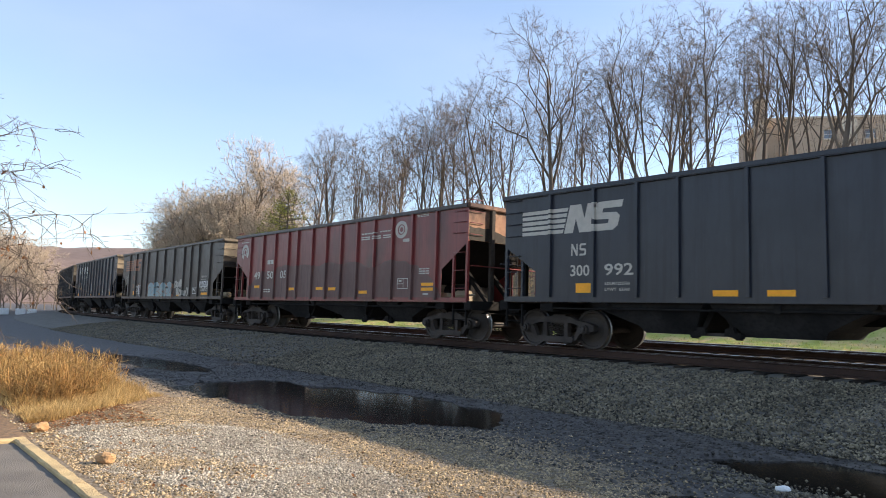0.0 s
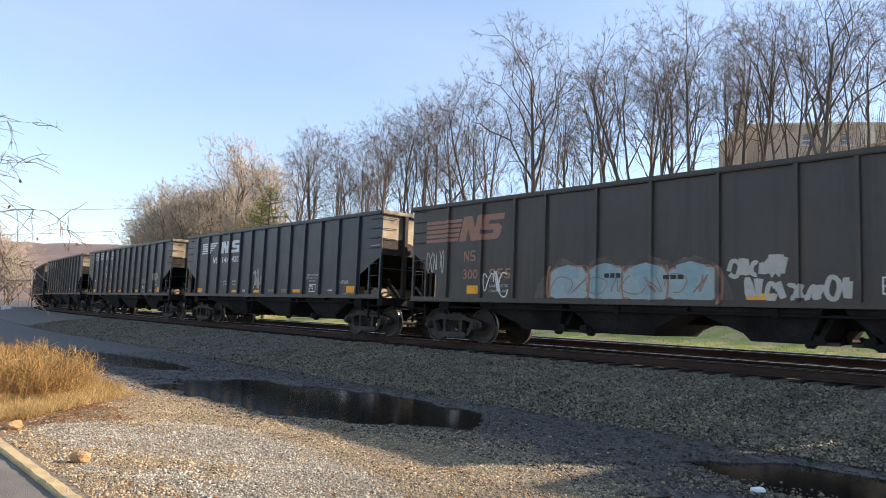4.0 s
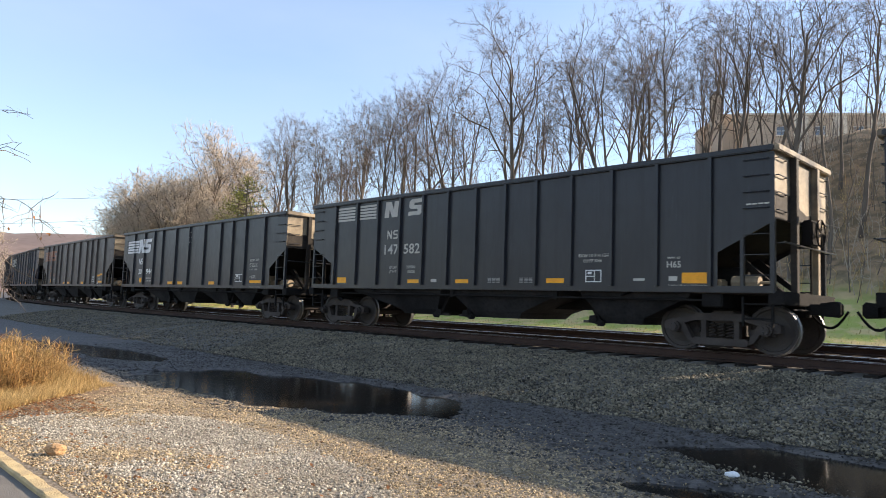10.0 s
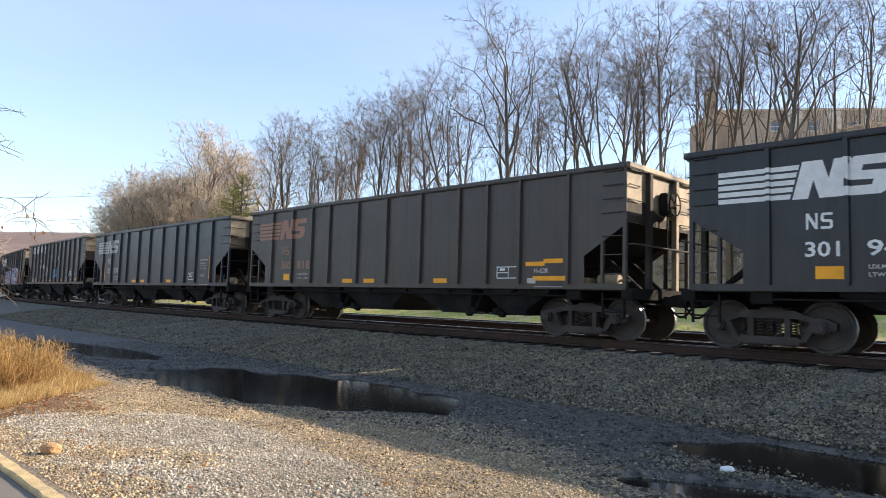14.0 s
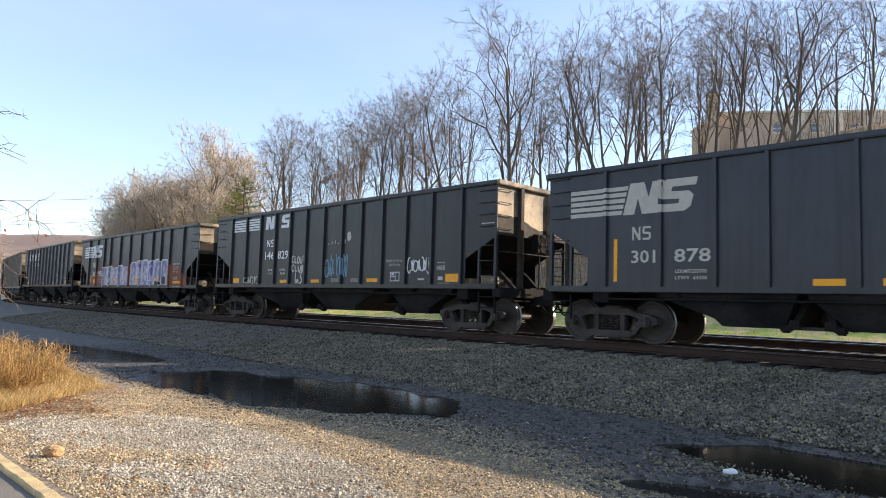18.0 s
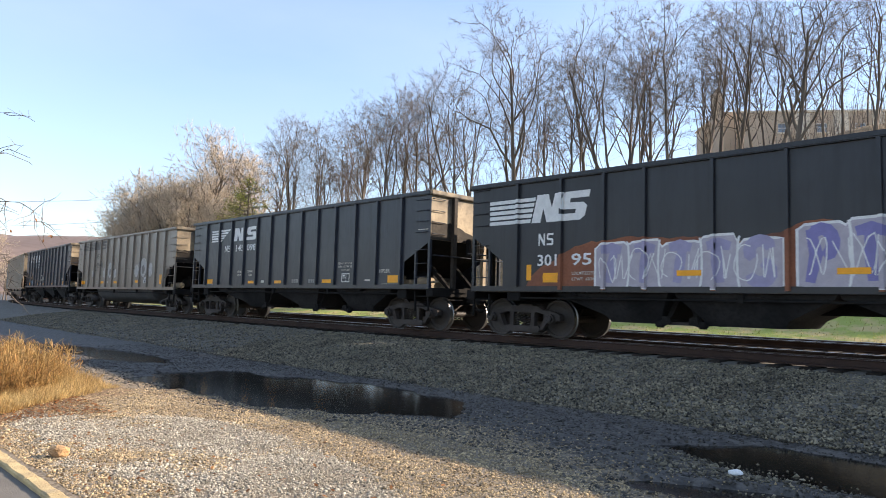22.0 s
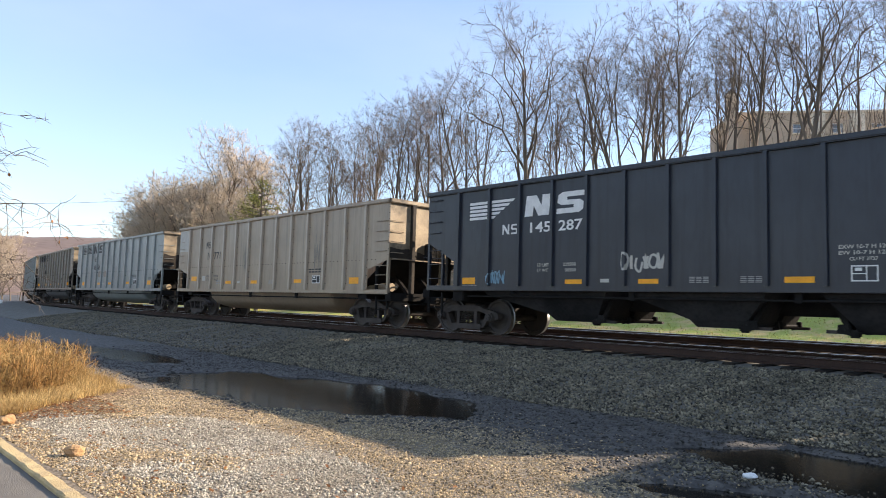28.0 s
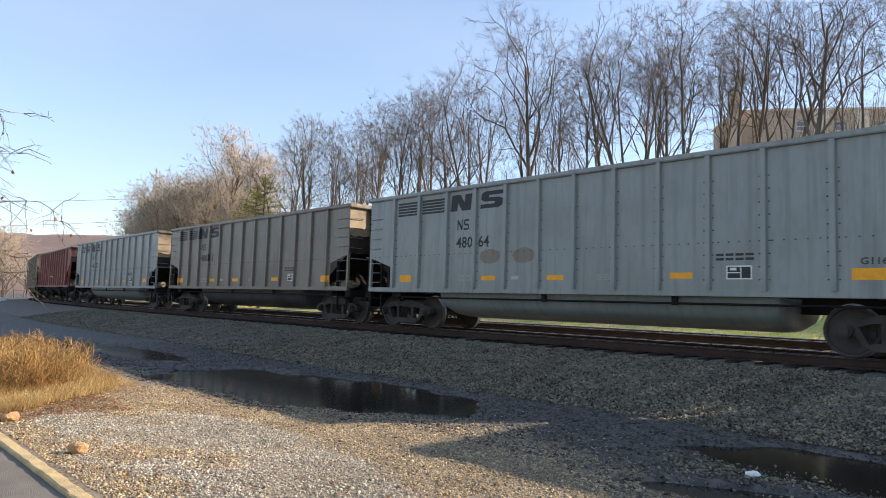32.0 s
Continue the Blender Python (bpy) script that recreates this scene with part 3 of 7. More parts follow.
P_RUSTEND = surface("rusted_end_plate", (0.36, 0.19, 0.105), (0.22, 0.10, 0.055), 0.8, 1.6, 16.0, amount=0.6, stain=(0.07, 0.035, 0.025), stain_at=0.52)
P_DARKEND = surface("dark_end_steel", (0.030, 0.025, 0.021), (0.060, 0.048, 0.038), 0.75, 2.0, 16.0, amount=0.6, spec=0.2)
P_REDTOP = paint("blackened_red_chord", (0.030, 0.018, 0.018), (0.05, 0.022, 0.022), (0.06, 0.03, 0.03), 0.66)
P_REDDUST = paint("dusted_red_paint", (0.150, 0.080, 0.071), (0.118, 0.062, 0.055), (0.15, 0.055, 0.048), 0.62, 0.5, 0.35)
# the shade below the sills is deepened in the next two colours
P_UNDER = surface("dark_underframe", (0.012, 0.011, 0.0105), (0.021, 0.019, 0.0175), 0.8, 2.5, 30.0, spec=0.1)
P_HOPPER = surface("shaded_hopper_sheet", (0.0125, 0.0125, 0.0135), (0.036, 0.034, 0.034), 0.7, 1.1, 14.0, bump=0.05, spec=0.12)
P_TRUCK = surface("dusty_truck_steel", (0.078, 0.064, 0.056), (0.046, 0.038, 0.034), 0.75, 3.0, 30.0, spec=0.2)
P_WHEEL = surface("wheel_steel", (0.055, 0.043, 0.036), (0.038, 0.03, 0.026), 0.7, 3.0, 30.0)
P_TREAD = surface("bright_wheel_tread", (0.32, 0.31, 0.30), (0.24, 0.235, 0.23), 0.45, 3.0, 30.0, metal=1.0, bump=0.05)
P_WHITE = flat_paint("white_lettering", (0.76, 0.75, 0.72))
P_CREAM = flat_paint("faded_white_lettering", (0.50, 0.47, 0.41))
P_PALELET = flat_paint("dull_grey_lettering", (0.30, 0.29, 0.275))
P_RUSTLET = flat_paint("rust_tinted_lettering", (0.36, 0.175, 0.11))
P_DARKLET = flat_paint("black_lettering", (0.02, 0.02, 0.022))
P_YELLOW = flat_paint("yellow_reflector", (1.0, 0.40, 0.004), 0.5)
P_BLUE = flat_paint("pale_blue_spray", (0.18, 0.33, 0.42))
P_VIOLET = flat_paint("violet_spray", (0.21, 0.19, 0.41))
P_SILVER = flat_paint("silver_spray", (0.44, 0.39, 0.43))
P_BLOB = surface("pale_sprayed_paint", (0.52, 0.49, 0.45), (0.38, 0.355, 0.325), 0.8, 5.0, 25.0, amount=0.5)
P_BLOB_FAINT = surface("faint_overspray", (0.25, 0.225, 0.20), (0.185, 0.16, 0.138), 0.8, 5.0, 25.0, amount=0.6)
P_VIOLET_PALE = flat_paint("pale_violet_spray", (0.33, 0.30, 0.44))
P_SEAFOAM_B = flat_paint("pale_blue_green_spray", (0.27, 0.38, 0.40))
P_PALEDUST = surface("faded_overspray", (0.15, 0.125, 0.105), (0.075, 0.06, 0.05), 0.8, 2.0, 20.0, amount=0.6)
P_ORANGE = surface("rusty_primer_patch", (0.27, 0.095, 0.045), (0.19, 0.07, 0.04), 0.8, 1.5, 20.0, stain=(0.035, 0.034, 0.036), stain_at=0.63)
P_SEAFOAM = flat_paint("pale_green_spray", (0.33, 0.42, 0.41))

SHEET = 1.485          # half the width between the side sheets


def on_side(name, verts, faces, x0, z0, x1, z1, material, car, label="", proud=0.006, y=SHEET, slant=0.0):
    """Flat paintwork on the near side sheet, in the car's own metres."""
    v = [(x0 + (x1 - x0) * a + slant * (b - 0.0) * (z1 - z0), -y - proud, z0 + (z1 - z0) * b) for a, b in verts]
    me = bpy.data.meshes.new(name)
    me.from_pydata(v, [], faces)
    me.update()
    xs = [p[0] for p in v]
    hit = [p for p in RIBS["at"] if min(xs) < p + RIBS["half"] and max(xs) > p - RIBS["half"]]
    if hit and y == SHEET:
        # the paint runs on over the ribs of the side
        bm = bmesh.new()
        bm.from_mesh(me)
        h = RIBS["half"]
        for p in hit:
            for d in (-h, -h * 0.72, h * 0.72, h):
                bmesh.ops.bisect_plane(bm, geom=bm.verts[:] + bm.edges[:] + bm.faces[:], dist=1e-5, plane_co=(p + d, 0, 0), plane_no=(1, 0, 0))
            for w in bm.verts:
                if abs(w.co.x - p) <= h * 0.73:
                    w.co.y -= 0.075
        bm.to_mesh(me)
        bm.free()
    return link(name, me, material, car, label)


RIBS = {"at": [], "half": 0.05}


def letters(words, x0, z0, x1, z1, material, car, proud=0.006, y=SHEET):
    co, faces = text_mesh(words)
    return on_side("lettering", [(a, b) for a, b, _ in co], faces, x0, z0, x1, z1, material, car, "", proud, y)


SQUARE = ([(0, 0), (1, 0), (1, 1), (0, 1)], [(0, 1, 2, 3)])


def panel(name, x0, z0, x1, z1, material, car, label="", proud=0.006, y=SHEET):
    return on_side(name, *SQUARE, x0, z0, x1, z1, material, car, label, proud, y)


def bars(x0, z0, x1, z1, rows, material, car, proud=0.006, cuts=2):
    """Writing too small to read: short plain bars."""
    v, f = [], []
    for k in range(rows):
        b0 = 1 - (k + 0.75) / rows
        b1 = 1 - (k + 0.2) / rows
        for j in range(cuts):
            a0, a1 = j / cuts, (j + 0.82) / cuts
            n = len(v)
            v += [(a0, b0), (a1, b0), (a1, b1), (a0, b1)]
            f.append((n, n + 1, n + 2, n + 3))
    return on_side("small_print", v, f, x0, z0, x1, z1, material, car, "", proud)


def frame_box(x0, z0, x1, z1, w, material, car, grid=True):
    v, f = [], []

    def r(a, b, c, d):
        n = len(v)
        v.extend([(a, b), (c, b), (c, d), (a, d)])
        f.append((n, n + 1, n + 2, n + 3))

    wx, wz = w / (x1 - x0), w / (z1 - z0)
    r(0, 0, 1, wz), r(0, 1 - wz, 1, 1), r(0, wz, wx, 1 - wz), r(1 - wx, wz, 1, 1 - wz)
    if grid:
        r(0.55, wz, 0.55 + wx * 0.8, 1 - wz), r(wx, 0.45, 0.55, 0.45 + wz * 0.8), r(0.15, 0.65, 0.4, 0.85)
    return on_side("inspection_box", v, f, x0, z0, x1, z1, material, car, "white stencilled inspection box")


def stripes(x0, z0, x1, z1, n, material, car, cut=0.0, y=SHEET):
    v, f = [], []
    for k in range(n):
        b0, b1 = (k + 0.12) / n, (k + 0.80) / n
        e = 1 - cut * (1 - (b0 + b1) / 2)
        i = len(v)
        v += [(0.0, b0), (e - cut * 0.5 / n, b0), (e, b1), (0.0, b1)]
        f.append((i, i + 1, i + 2, i + 3))
    return on_side("emblem_stripes", v, f, x0, z0, x1, z1, material, car, "", 0.006, y)


def emblem(x0, z0, x1, z1, material, car, parts=2, slant=0.0, gap=0.0, y=SHEET):
    """The railway's mark, as a zigzag block and a bent block."""
    zig = ([(0, 0), (0.34, 0), (0.34, 0.5), (0.58, 0), (1, 0), (1, 1), (0.66, 1), (0.66, 0.5), (0.42, 1), (0, 1)], [tuple(range(10))])
    bent = ([(0, 0), (0.85, 0), (1, 0.13), (1, 0.47), (0.85, 0.6), (0.36, 0.62), (0.36, 0.76), (1, 0.76), (1, 1), (0.15, 1), (0, 0.87), (0, 0.53), (0.15, 0.4), (0.64, 0.38), (0.64, 0.24), (0, 0.24)], [tuple(range(16))])
    w = (x1 - x0 - gap) / 2
    on_side("emblem_zigzag", *zig, x0, z0, x0 + w, z1, material, car, "", 0.006, y, slant)
    on_side("emblem_bend", *bent, x0 + w + gap, z0, x1, z1, material, car, "", 0.006, y, slant)


def initials(x0, z0, x1, z1, material, car):
    """The railway's two small initials, drawn as a thin zigzag and a thin bend."""
    zig = ([(0, 0), (0.2, 0), (0.2, 0.66), (0.78, 0), (1, 0), (1, 1), (0.8, 1), (0.8, 0.36), (0.22, 1), (0, 1)], [tuple(range(10))])
    bend = ([(0, 0), (0.85, 0), (1, 0.13), (1, 0.45), (0.85, 0.57), (0.24, 0.60), (0.24, 0.84), (1, 0.84), (1, 1), (0.15, 1), (0, 0.87), (0, 0.55), (0.15, 0.43), (0.76, 0.40), (0.76, 0.16), (0, 0.16)], [tuple(range(16))])
    w = (x1 - x0) * 0.44
    on_side("initial", *zig, x0, z0, x0 + w, z1, material, car)
    on_side("initial", *bend, x1 - w, z0, x1, z1, material, car)


def scrawl(x0, z0, x1, z1, material, car, seed, strokes=6, w=0.035, label="sprayed graffiti scrawl", proud=0.009):
    """Graffiti: looping strokes of even width that spell nothing."""
    q = random.Random(seed)
    v, f = [], []
    W, H = x1 - x0, z1 - z0
    for k in range(strokes):
        cx, cz = (k + 0.5) / strokes * W, H * q.uniform(0.42, 0.58)
        rx, rz = W / strokes * q.uniform(0.45, 0.7), H * q.uniform(0.32, 0.5)
        ph, turns = q.uniform(0, 6.3), q.uniform(0.6, 1.15)
        bend = q.choice((1, 1, 2))
        pts = []
        if k % 2:
            # a jagged stroke between two loops
            corners = [(cx + rx * q.uniform(-1, 1), H * (0.06 if j % 2 else 0.94) * q.uniform(0.8, 1.05)) for j in range(5)]
            for i in range(15):
                j, g = divmod(i * 4 / 14.001, 1)
                a, c = corners[int(j)], corners[int(j) + 1]
                pts.append((a[0] + (c[0] - a[0]) * g, a[1] + (c[1] - a[1]) * g))
        for i in range(0 if k % 2 else 15):
            a = ph + turns * 6.283 * i / 14
            pts.append((cx + rx * math.cos(a) + 0.1 * rx * math.sin(3 * a), cz + rz * math.sin(a * bend)))
        for i in range(15):
            a = pts[max(i - 1, 0)]
            c = pts[min(i + 1, 14)]
            dx, dz = c[0] - a[0], c[1] - a[1]
            l = math.hypot(dx, dz) + 1e-6
            nx, nz_ = -dz / l * w / 2, dx / l * w / 2
            v += [((pts[i][0] + nx) / W, (pts[i][1] + nz_) / H), ((pts[i][0] - nx) / W, (pts[i][1] - nz_) / H)]
            if i:
                n = len(v)
                f.append((n - 4, n - 3, n - 1, n - 2))
    return on_side("graffiti", v, f, x0, z0, x1, z1, material, car, label, proud)


def blotch(x0, z0, x1, z1, material, car, seed, name="paint_patch", label="", rag=0.18, proud=0.004, n=40, square=2.0):
    """A patch with a ragged edge."""
    q = random.Random(seed)
    v = []
    for i in range(n):
        a = 6.283 * i / n
        c, s_ = math.cos(a), math.sin(a)
        k = (abs(c) ** square + abs(s_) ** square) ** (-1 / square) * (1 - rag * q.random())
        v.append((0.5 + 0.5 * k * c, 0.5 + 0.5 * k * s_))
    return on_side(name, v, [tuple(range(n))], x0, z0, x1, z1, material, car, label, proud)


def ragged_patch(x0, z0, x1, z1, material, car, seed, name, label, deep=0.3, proud=0.003, n=90):
    """A patch with a straight foot and an uneven, wavy upper edge."""
    v = [(0.0, 0.0), (1.0, 0.0)]
    for i in range(n + 1):
        a = 1 - i / n
        edge = min(1.0, 7 * a, 7 * (1 - a)) ** 0.5
        h = 1 - deep * (0.5 + 0.5 * noise.noise((a * 9 + seed, seed * 1.7, 0))) - 0.12 * deep * noise.noise((a * 40, seed, 2))
        v.append((a, max(h * edge, 0.02)))
    me_v = [v[0], v[1]] + v[2:]
    return on_side(name, me_v, [tuple(range(len(me_v)))], x0, z0, x1, z1, material, car, label, proud)


def ribbon(lines, w, material, car, name, label, proud):
    """Sprayed strokes of even width along lines of (x, z)."""
    v, f = [], []
    for pts in lines:
        n = len(pts)
        for i in range(n):
            a, c = pts[max(i - 1, 0)], pts[min(i + 1, n - 1)]
            dx, dz = c[0] - a[0], c[1] - a[1]
            l = math.hypot(dx, dz) + 1e-6
            e = w * (0.5 if 0 < i < n - 1 else 0.36)
            v += [(pts[i][0] - dz / l * e, pts[i][1] + dx / l * e), (pts[i][0] + dz / l * e, pts[i][1] - dx / l * e)]
            if i:
                k = len(v)
                f.append((k - 4, k - 3, k - 1, k - 2))
    return on_side(name, v, f, 0, 0, 1, 1, material, car, label, proud)


def arc(cx, cz, rx, rz, a0, a1, n=9):
    return [(cx + rx * math.cos(radians(a0 + (a1 - a0) * i / (n - 1))), cz + rz * math.sin(radians(a0 + (a1 - a0) * i / (n - 1)))) for i in range(n)]


def block_piece(x0, z0, x1, z1, n, fill, deep, rim, car, seed):
    """A large sprayed piece: swollen shapes that touch, rimmed, with deep-coloured limbs inside; it spells nothing."""
    q = random.Random(seed)
    w = (x1 - x0) / n
    top, foot = [], []
    for k in range(n):
        h = z1 - q.uniform(0, 0.14)
        for f in (0.0, 0.12, 0.5, 0.88):
            top.append((x0 + (k + f) * w, h - (0.10 if f == 0.0 else 0.02 if f == 0.12 else 0) - q.uniform(0, 0.03)))
            foot.append((x0 + (k + f) * w + 0.05, z0 + (0.05 if f == 0.0 else 0) + q.uniform(0, 0.025)))
    for grow, mat_, nm, pr in ((0.05, rim, "graffiti_rim", 0.007), (0.0, fill, "graffiti_fill", 0.009)):
        ring = [(x, z - grow * 0.4) for x, z in foot] + [(x1 + grow, z0 + 0.06), (x1 + grow, z1 - 0.12)] + [(x, z + grow) for x, z in reversed(top)] + [(x0 - grow, z1 - 0.16), (x0 - grow, z0 + 0.05)]
        on_side(nm, ring, [tuple(range(len(ring)))], 0, 0, 1, 1, mat_, car, "", pr)
    H = z1 - z0
    limbs, edges = [], []
    for k in range(n):
        cx, lean = x0 + (k + 0.5) * w, q.uniform(-0.08, 0.08)
        kind = q.choice((0, 1, 2, 3))
        if kind == 0:
            limbs += [arc(cx, z0 + 0.5 * H, 0.26 * w, 0.34 * H, 60, 300)]
        elif kind == 1:
            limbs += [[(cx - 0.26 * w, z0 + 0.1 * H), (cx - 0.22 * w + lean, z0 + 0.5 * H), (cx - 0.24 * w, z0 + 0.86 * H)], arc(cx, z0 + 0.66 * H, 0.24 * w, 0.2 * H, 150, -80)]
        elif kind == 2:
            limbs += [arc(cx, z0 + 0.68 * H, 0.25 * w, 0.18 * H, 10, 230), arc(cx, z0 + 0.3 * H, 0.25 * w, 0.18 * H, 80, -170)]
        else:
            limbs += [[(cx + lean, z0 + 0.12 * H), (cx, z0 + 0.5 * H), (cx - lean, z0 + 0.85 * H)], [(cx - 0.3 * w, z0 + 0.8 * H), (cx, z0 + 0.84 * H), (cx + 0.3 * w, z0 + 0.78 * H)]]
        if k:
            edges.append(arc(x0 + k * w + q.uniform(-0.04, 0.04), z0 + 0.5 * H, 0.05, 0.46 * H, -88, 88 if k % 2 else -268))
    ribbon(limbs, 0.30 * w, deep, car, "graffiti_limb", "", 0.011)
    ribbon(edges, 0.045, rim, car, "graffiti_outline", "", 0.0125)
    scrawl(x0 + 0.1, z0 + 0.08, x1 - 0.1, z1 - 0.2, rim, car, seed + 5, n * 2, 0.022, "", 0.014)


# ---- running gear, shared by all cars ----
WHEEL_R = 0.457


def wheel_bm():
    prof = [(0.0, 0.10), (0.09, 0.10), (0.11, 0.03), (0.30, 0.005), (0.385, 0.02), (0.40, 0.045), (WHEEL_R, 0.05), (WHEEL_R + 0.004, -0.05), (WHEEL_R + 0.028, -0.062), (WHEEL_R + 0.024, -0.09), (0.39, -0.09), (0.37, -0.05), (0.12, -0.04), (0.0, -0.04)]
    bm = bmesh.new()
    n = 32
    rows = [[bm.verts.new((r_ * math.cos(6.2832 * i / n), -h, r_ * math.sin(6.2832 * i / n))) for i in range(n)] if r_ > 0 else None for r_, h in prof]
    for a, b in zip(rows, rows[1:]):
        if a is None or b is None:
            continue
        for i in range(n):
            bm.faces.new((a[i], a[(i + 1) % n], b[(i + 1) % n], b[i]))
    bm.faces.new(rows[1])
    bm.faces.new(rows[-2][::-1])
    bmesh.ops.recalc_face_normals(bm, faces=bm.faces[:])
    return bm


def save(bm, name):
    me = bpy.data.meshes.new(name)
    bm.to_mesh(me)
    bm.free()
    return me


def wheelset_mesh():
    bm = bmesh.new()
    for side in (-1, 1):
        w = wheel_bm()
        tmp = save(w, "tmp")
        n0 = len(bm.verts)
        bm.from_mesh(tmp)
        bpy.data.meshes.remove(tmp)
        bm.verts.ensure_lookup_table()
        for v in bm.verts[n0:]:
            v.co = Vector((v.co.x, (v.co.y * (1 if side < 0 else -1)) + side * 0.755, v.co.z))
    add_rod(bm, (0, -1.05, 0), (0, 1.05, 0), 0.08, 12)
    bmesh.ops.recalc_face_normals(bm, faces=bm.faces[:])
    me = save(bm, "wheelset")
    me.materials.append(P_WHEEL)
    me.materials.append(P_TREAD)
    for p in me.polygons:
        r_ = math.hypot(p.center.x, p.center.z)
        if r_ > 0.425 and abs(p.center.y) < 0.86 and abs(p.normal.y) < 0.9:
            p.material_index = 1
    return me


def side_frame_bm():
    """Cast truck side frame with window openings, seen from the side."""
    bm = bmesh.new()
    top = [(-1.13, 0.42), (-1.13, 0.55), (-0.96, 0.62), (-0.64, 0.66), (-0.44, 0.75), (0.44, 0.75), (0.64, 0.66), (0.96, 0.62), (1.13, 0.55), (1.13, 0.42), (1.0, 0.40), (0.80, 0.51), (0.50, 0.60), (-0.50, 0.60), (-0.80, 0.51), (-1.0, 0.40)]
    add_prism(bm, top, -0.09, 0.09)
    low = [(-0.52, 0.13), (0.52, 0.13), (0.56, 0.22), (0.50, 0.27), (-0.50, 0.27), (-0.56, 0.22)]
    add_prism(bm, low, -0.10, 0.10)
    for sg in (-1, 1):
        add_prism(bm, [(sg * 0.50, 0.15), (sg * 0.63, 0.20), (sg * 0.86, 0.52), (sg * 0.72, 0.56)], -0.075, 0.075)
        add_prism(bm, [(sg * 0.27, 0.24), (sg * 0.37, 0.24), (sg * 0.37, 0.62), (sg * 0.27, 0.62)], -0.07, 0.07)
        add_rod(bm, (sg * 0.89, -0.18, WHEEL_R), (sg * 0.89, 0.06, WHEEL_R), 0.115, 14)
        add_prism(bm, [(sg * 0.89 - 0.13, 0.36), (sg * 0.89 + 0.13, 0.36), (sg * 0.89 + 0.11, 0.58), (sg * 0.89 - 0.11, 0.58)], -0.07, 0.07)
    return bm


def spring_bm():
    """A coil spring: one rod wound five times."""
    bm = bmesh.new()
    n, sides, r_, t_ = 36, 3, 0.062, 0.018
    rings = []
    for i in range(n + 1):
        a = 6.2832 * 5 * i / n
        c = Vector((r_ * math.cos(a), r_ * math.sin(a), 0.27 + 0.29 * i / n))
        out = Vector((math.cos(a), math.sin(a), 0))
        rings.append([bm.verts.new(c + out * t_ * math.cos(6.2832 * k / sides) + Vector((0, 0, t_ * math.sin(6.2832 * k / sides)))) for k in range(sides)])
    for p, q in zip(rings, rings[1:]):
        for k in range(sides):
            bm.faces.new((p[k], p[(k + 1) % sides], q[(k + 1) % sides], q[k]))
    bmesh.ops.recalc_face_normals(bm, faces=bm.faces[:])
    return bm


def cap_bm():
    bm = bmesh.new()
    add_rod(bm, (0, -0.235, 0), (0, -0.17, 0), 0.085, 12)
    for k in range(3):
        a = 2.094 * k
        add_rod(bm, (0.05 * math.cos(a), -0.255, 0.05 * math.sin(a)), (0.05 * math.cos(a), -0.23, 0.05 * math.sin(a)), 0.016, 6)
    return bm


ME_WHEELS = wheelset_mesh()
ME_FRAME, ME_SPRING, ME_CAP = save(side_frame_bm(), "side_frame"), save(spring_bm(), "coil_spring"), save(cap_bm(), "bearing_cap")
bm = box_bm((-0.22, -0.95, 0.52), (0.22, 0.95, 0.80), 0.03)
add_rod(bm, (0, 0, 0.78), (0, 0, 0.95), 0.2, 14)
for x in (-0.55, 0.55):
    add_box(bm, (x - 0.05, -0.85, 0.36), (x + 0.05, 0.85, 0.46))
ME_BOLSTER = save(bm, "truck")
WHEELSETS = []


def add_truck(car, x):
    tr = link("truck", ME_BOLSTER, P_TRUCK, car, "cast steel truck")
    tr.matrix_basis = pose(x, 0, 0)
    for side in (-1, 1):
        o = link("side_frame", ME_FRAME, P_TRUCK, tr)
        o.matrix_basis = pose(0, side * 1.0, 0, 0, 0, 0 if side < 0 else 180)
        for x_ in (-0.17, 0.0, 0.17):
            o = link("coil_spring", ME_SPRING, P_TRUCK, tr)
            o.matrix_basis = pose(x_, side * 1.0, 0)
        for ax in (-0.89, 0.89):
            o = link("bearing_cap", ME_CAP, P_WHEEL, tr)
            o.matrix_basis = pose(ax, side * 1.0, WHEEL_R, 0, 0, 0 if side < 0 else 180)
    for ax in (-0.89, 0.89):
        o = link("wheelset", ME_WHEELS, None, tr, "wheelset with bright worn treads")
        o.matrix_basis = pose(ax, 0, WHEEL_R)
        WHEELSETS.append((o, ax))


def coupler_bm():
    bm = bmesh.new()
    add_box(bm, (-0.55, -0.11, 0.78), (0.05, 0.11, 0.98))
    add_prism(bm, [(0.05, 0.76), (0.34, 0.74), (0.40, 0.80), (0.40, 0.98), (0.34, 1.04), (0.05, 1.0)], -0.17, 0.02)
    add_box(bm, (0.12, 0.02, 0.78), (0.30, 0.16, 0.99))
    return bm


def hose_bm():
    bm = bmesh.new()
    last = None
    for k in range(9):
        t = k / 8
        p = (-0.1 + 0.75 * t, 0.28 - 0.16 * t, 0.86 - 0.40 * math.sin(t * 3.14) * (0.6 + 0.4 * t))
        if last:
            add_rod(bm, last, p, 0.026, 6)
        last = p
    return bm


def ladder_bm(x0, x1, z0, z1, n, y, r=0.014, rails=True):
    bm = bmesh.new()
    if rails:
        for x in (x0, x1):
            add_box(bm, (x - 0.018, y - 0.03, z0), (x + 0.018, y + 0.03, z1))
    for k in range(n):
        z = z0 + (k + 0.5) * (z1 - z0) / n
        add_rod(bm, (x0, y, z), (x1, y, z), r, 6)
        if not rails:
            for x in (x0, x1):
                add_rod(bm, (x, y, z), (x, y * 0.955, z), r, 5)
    return bm


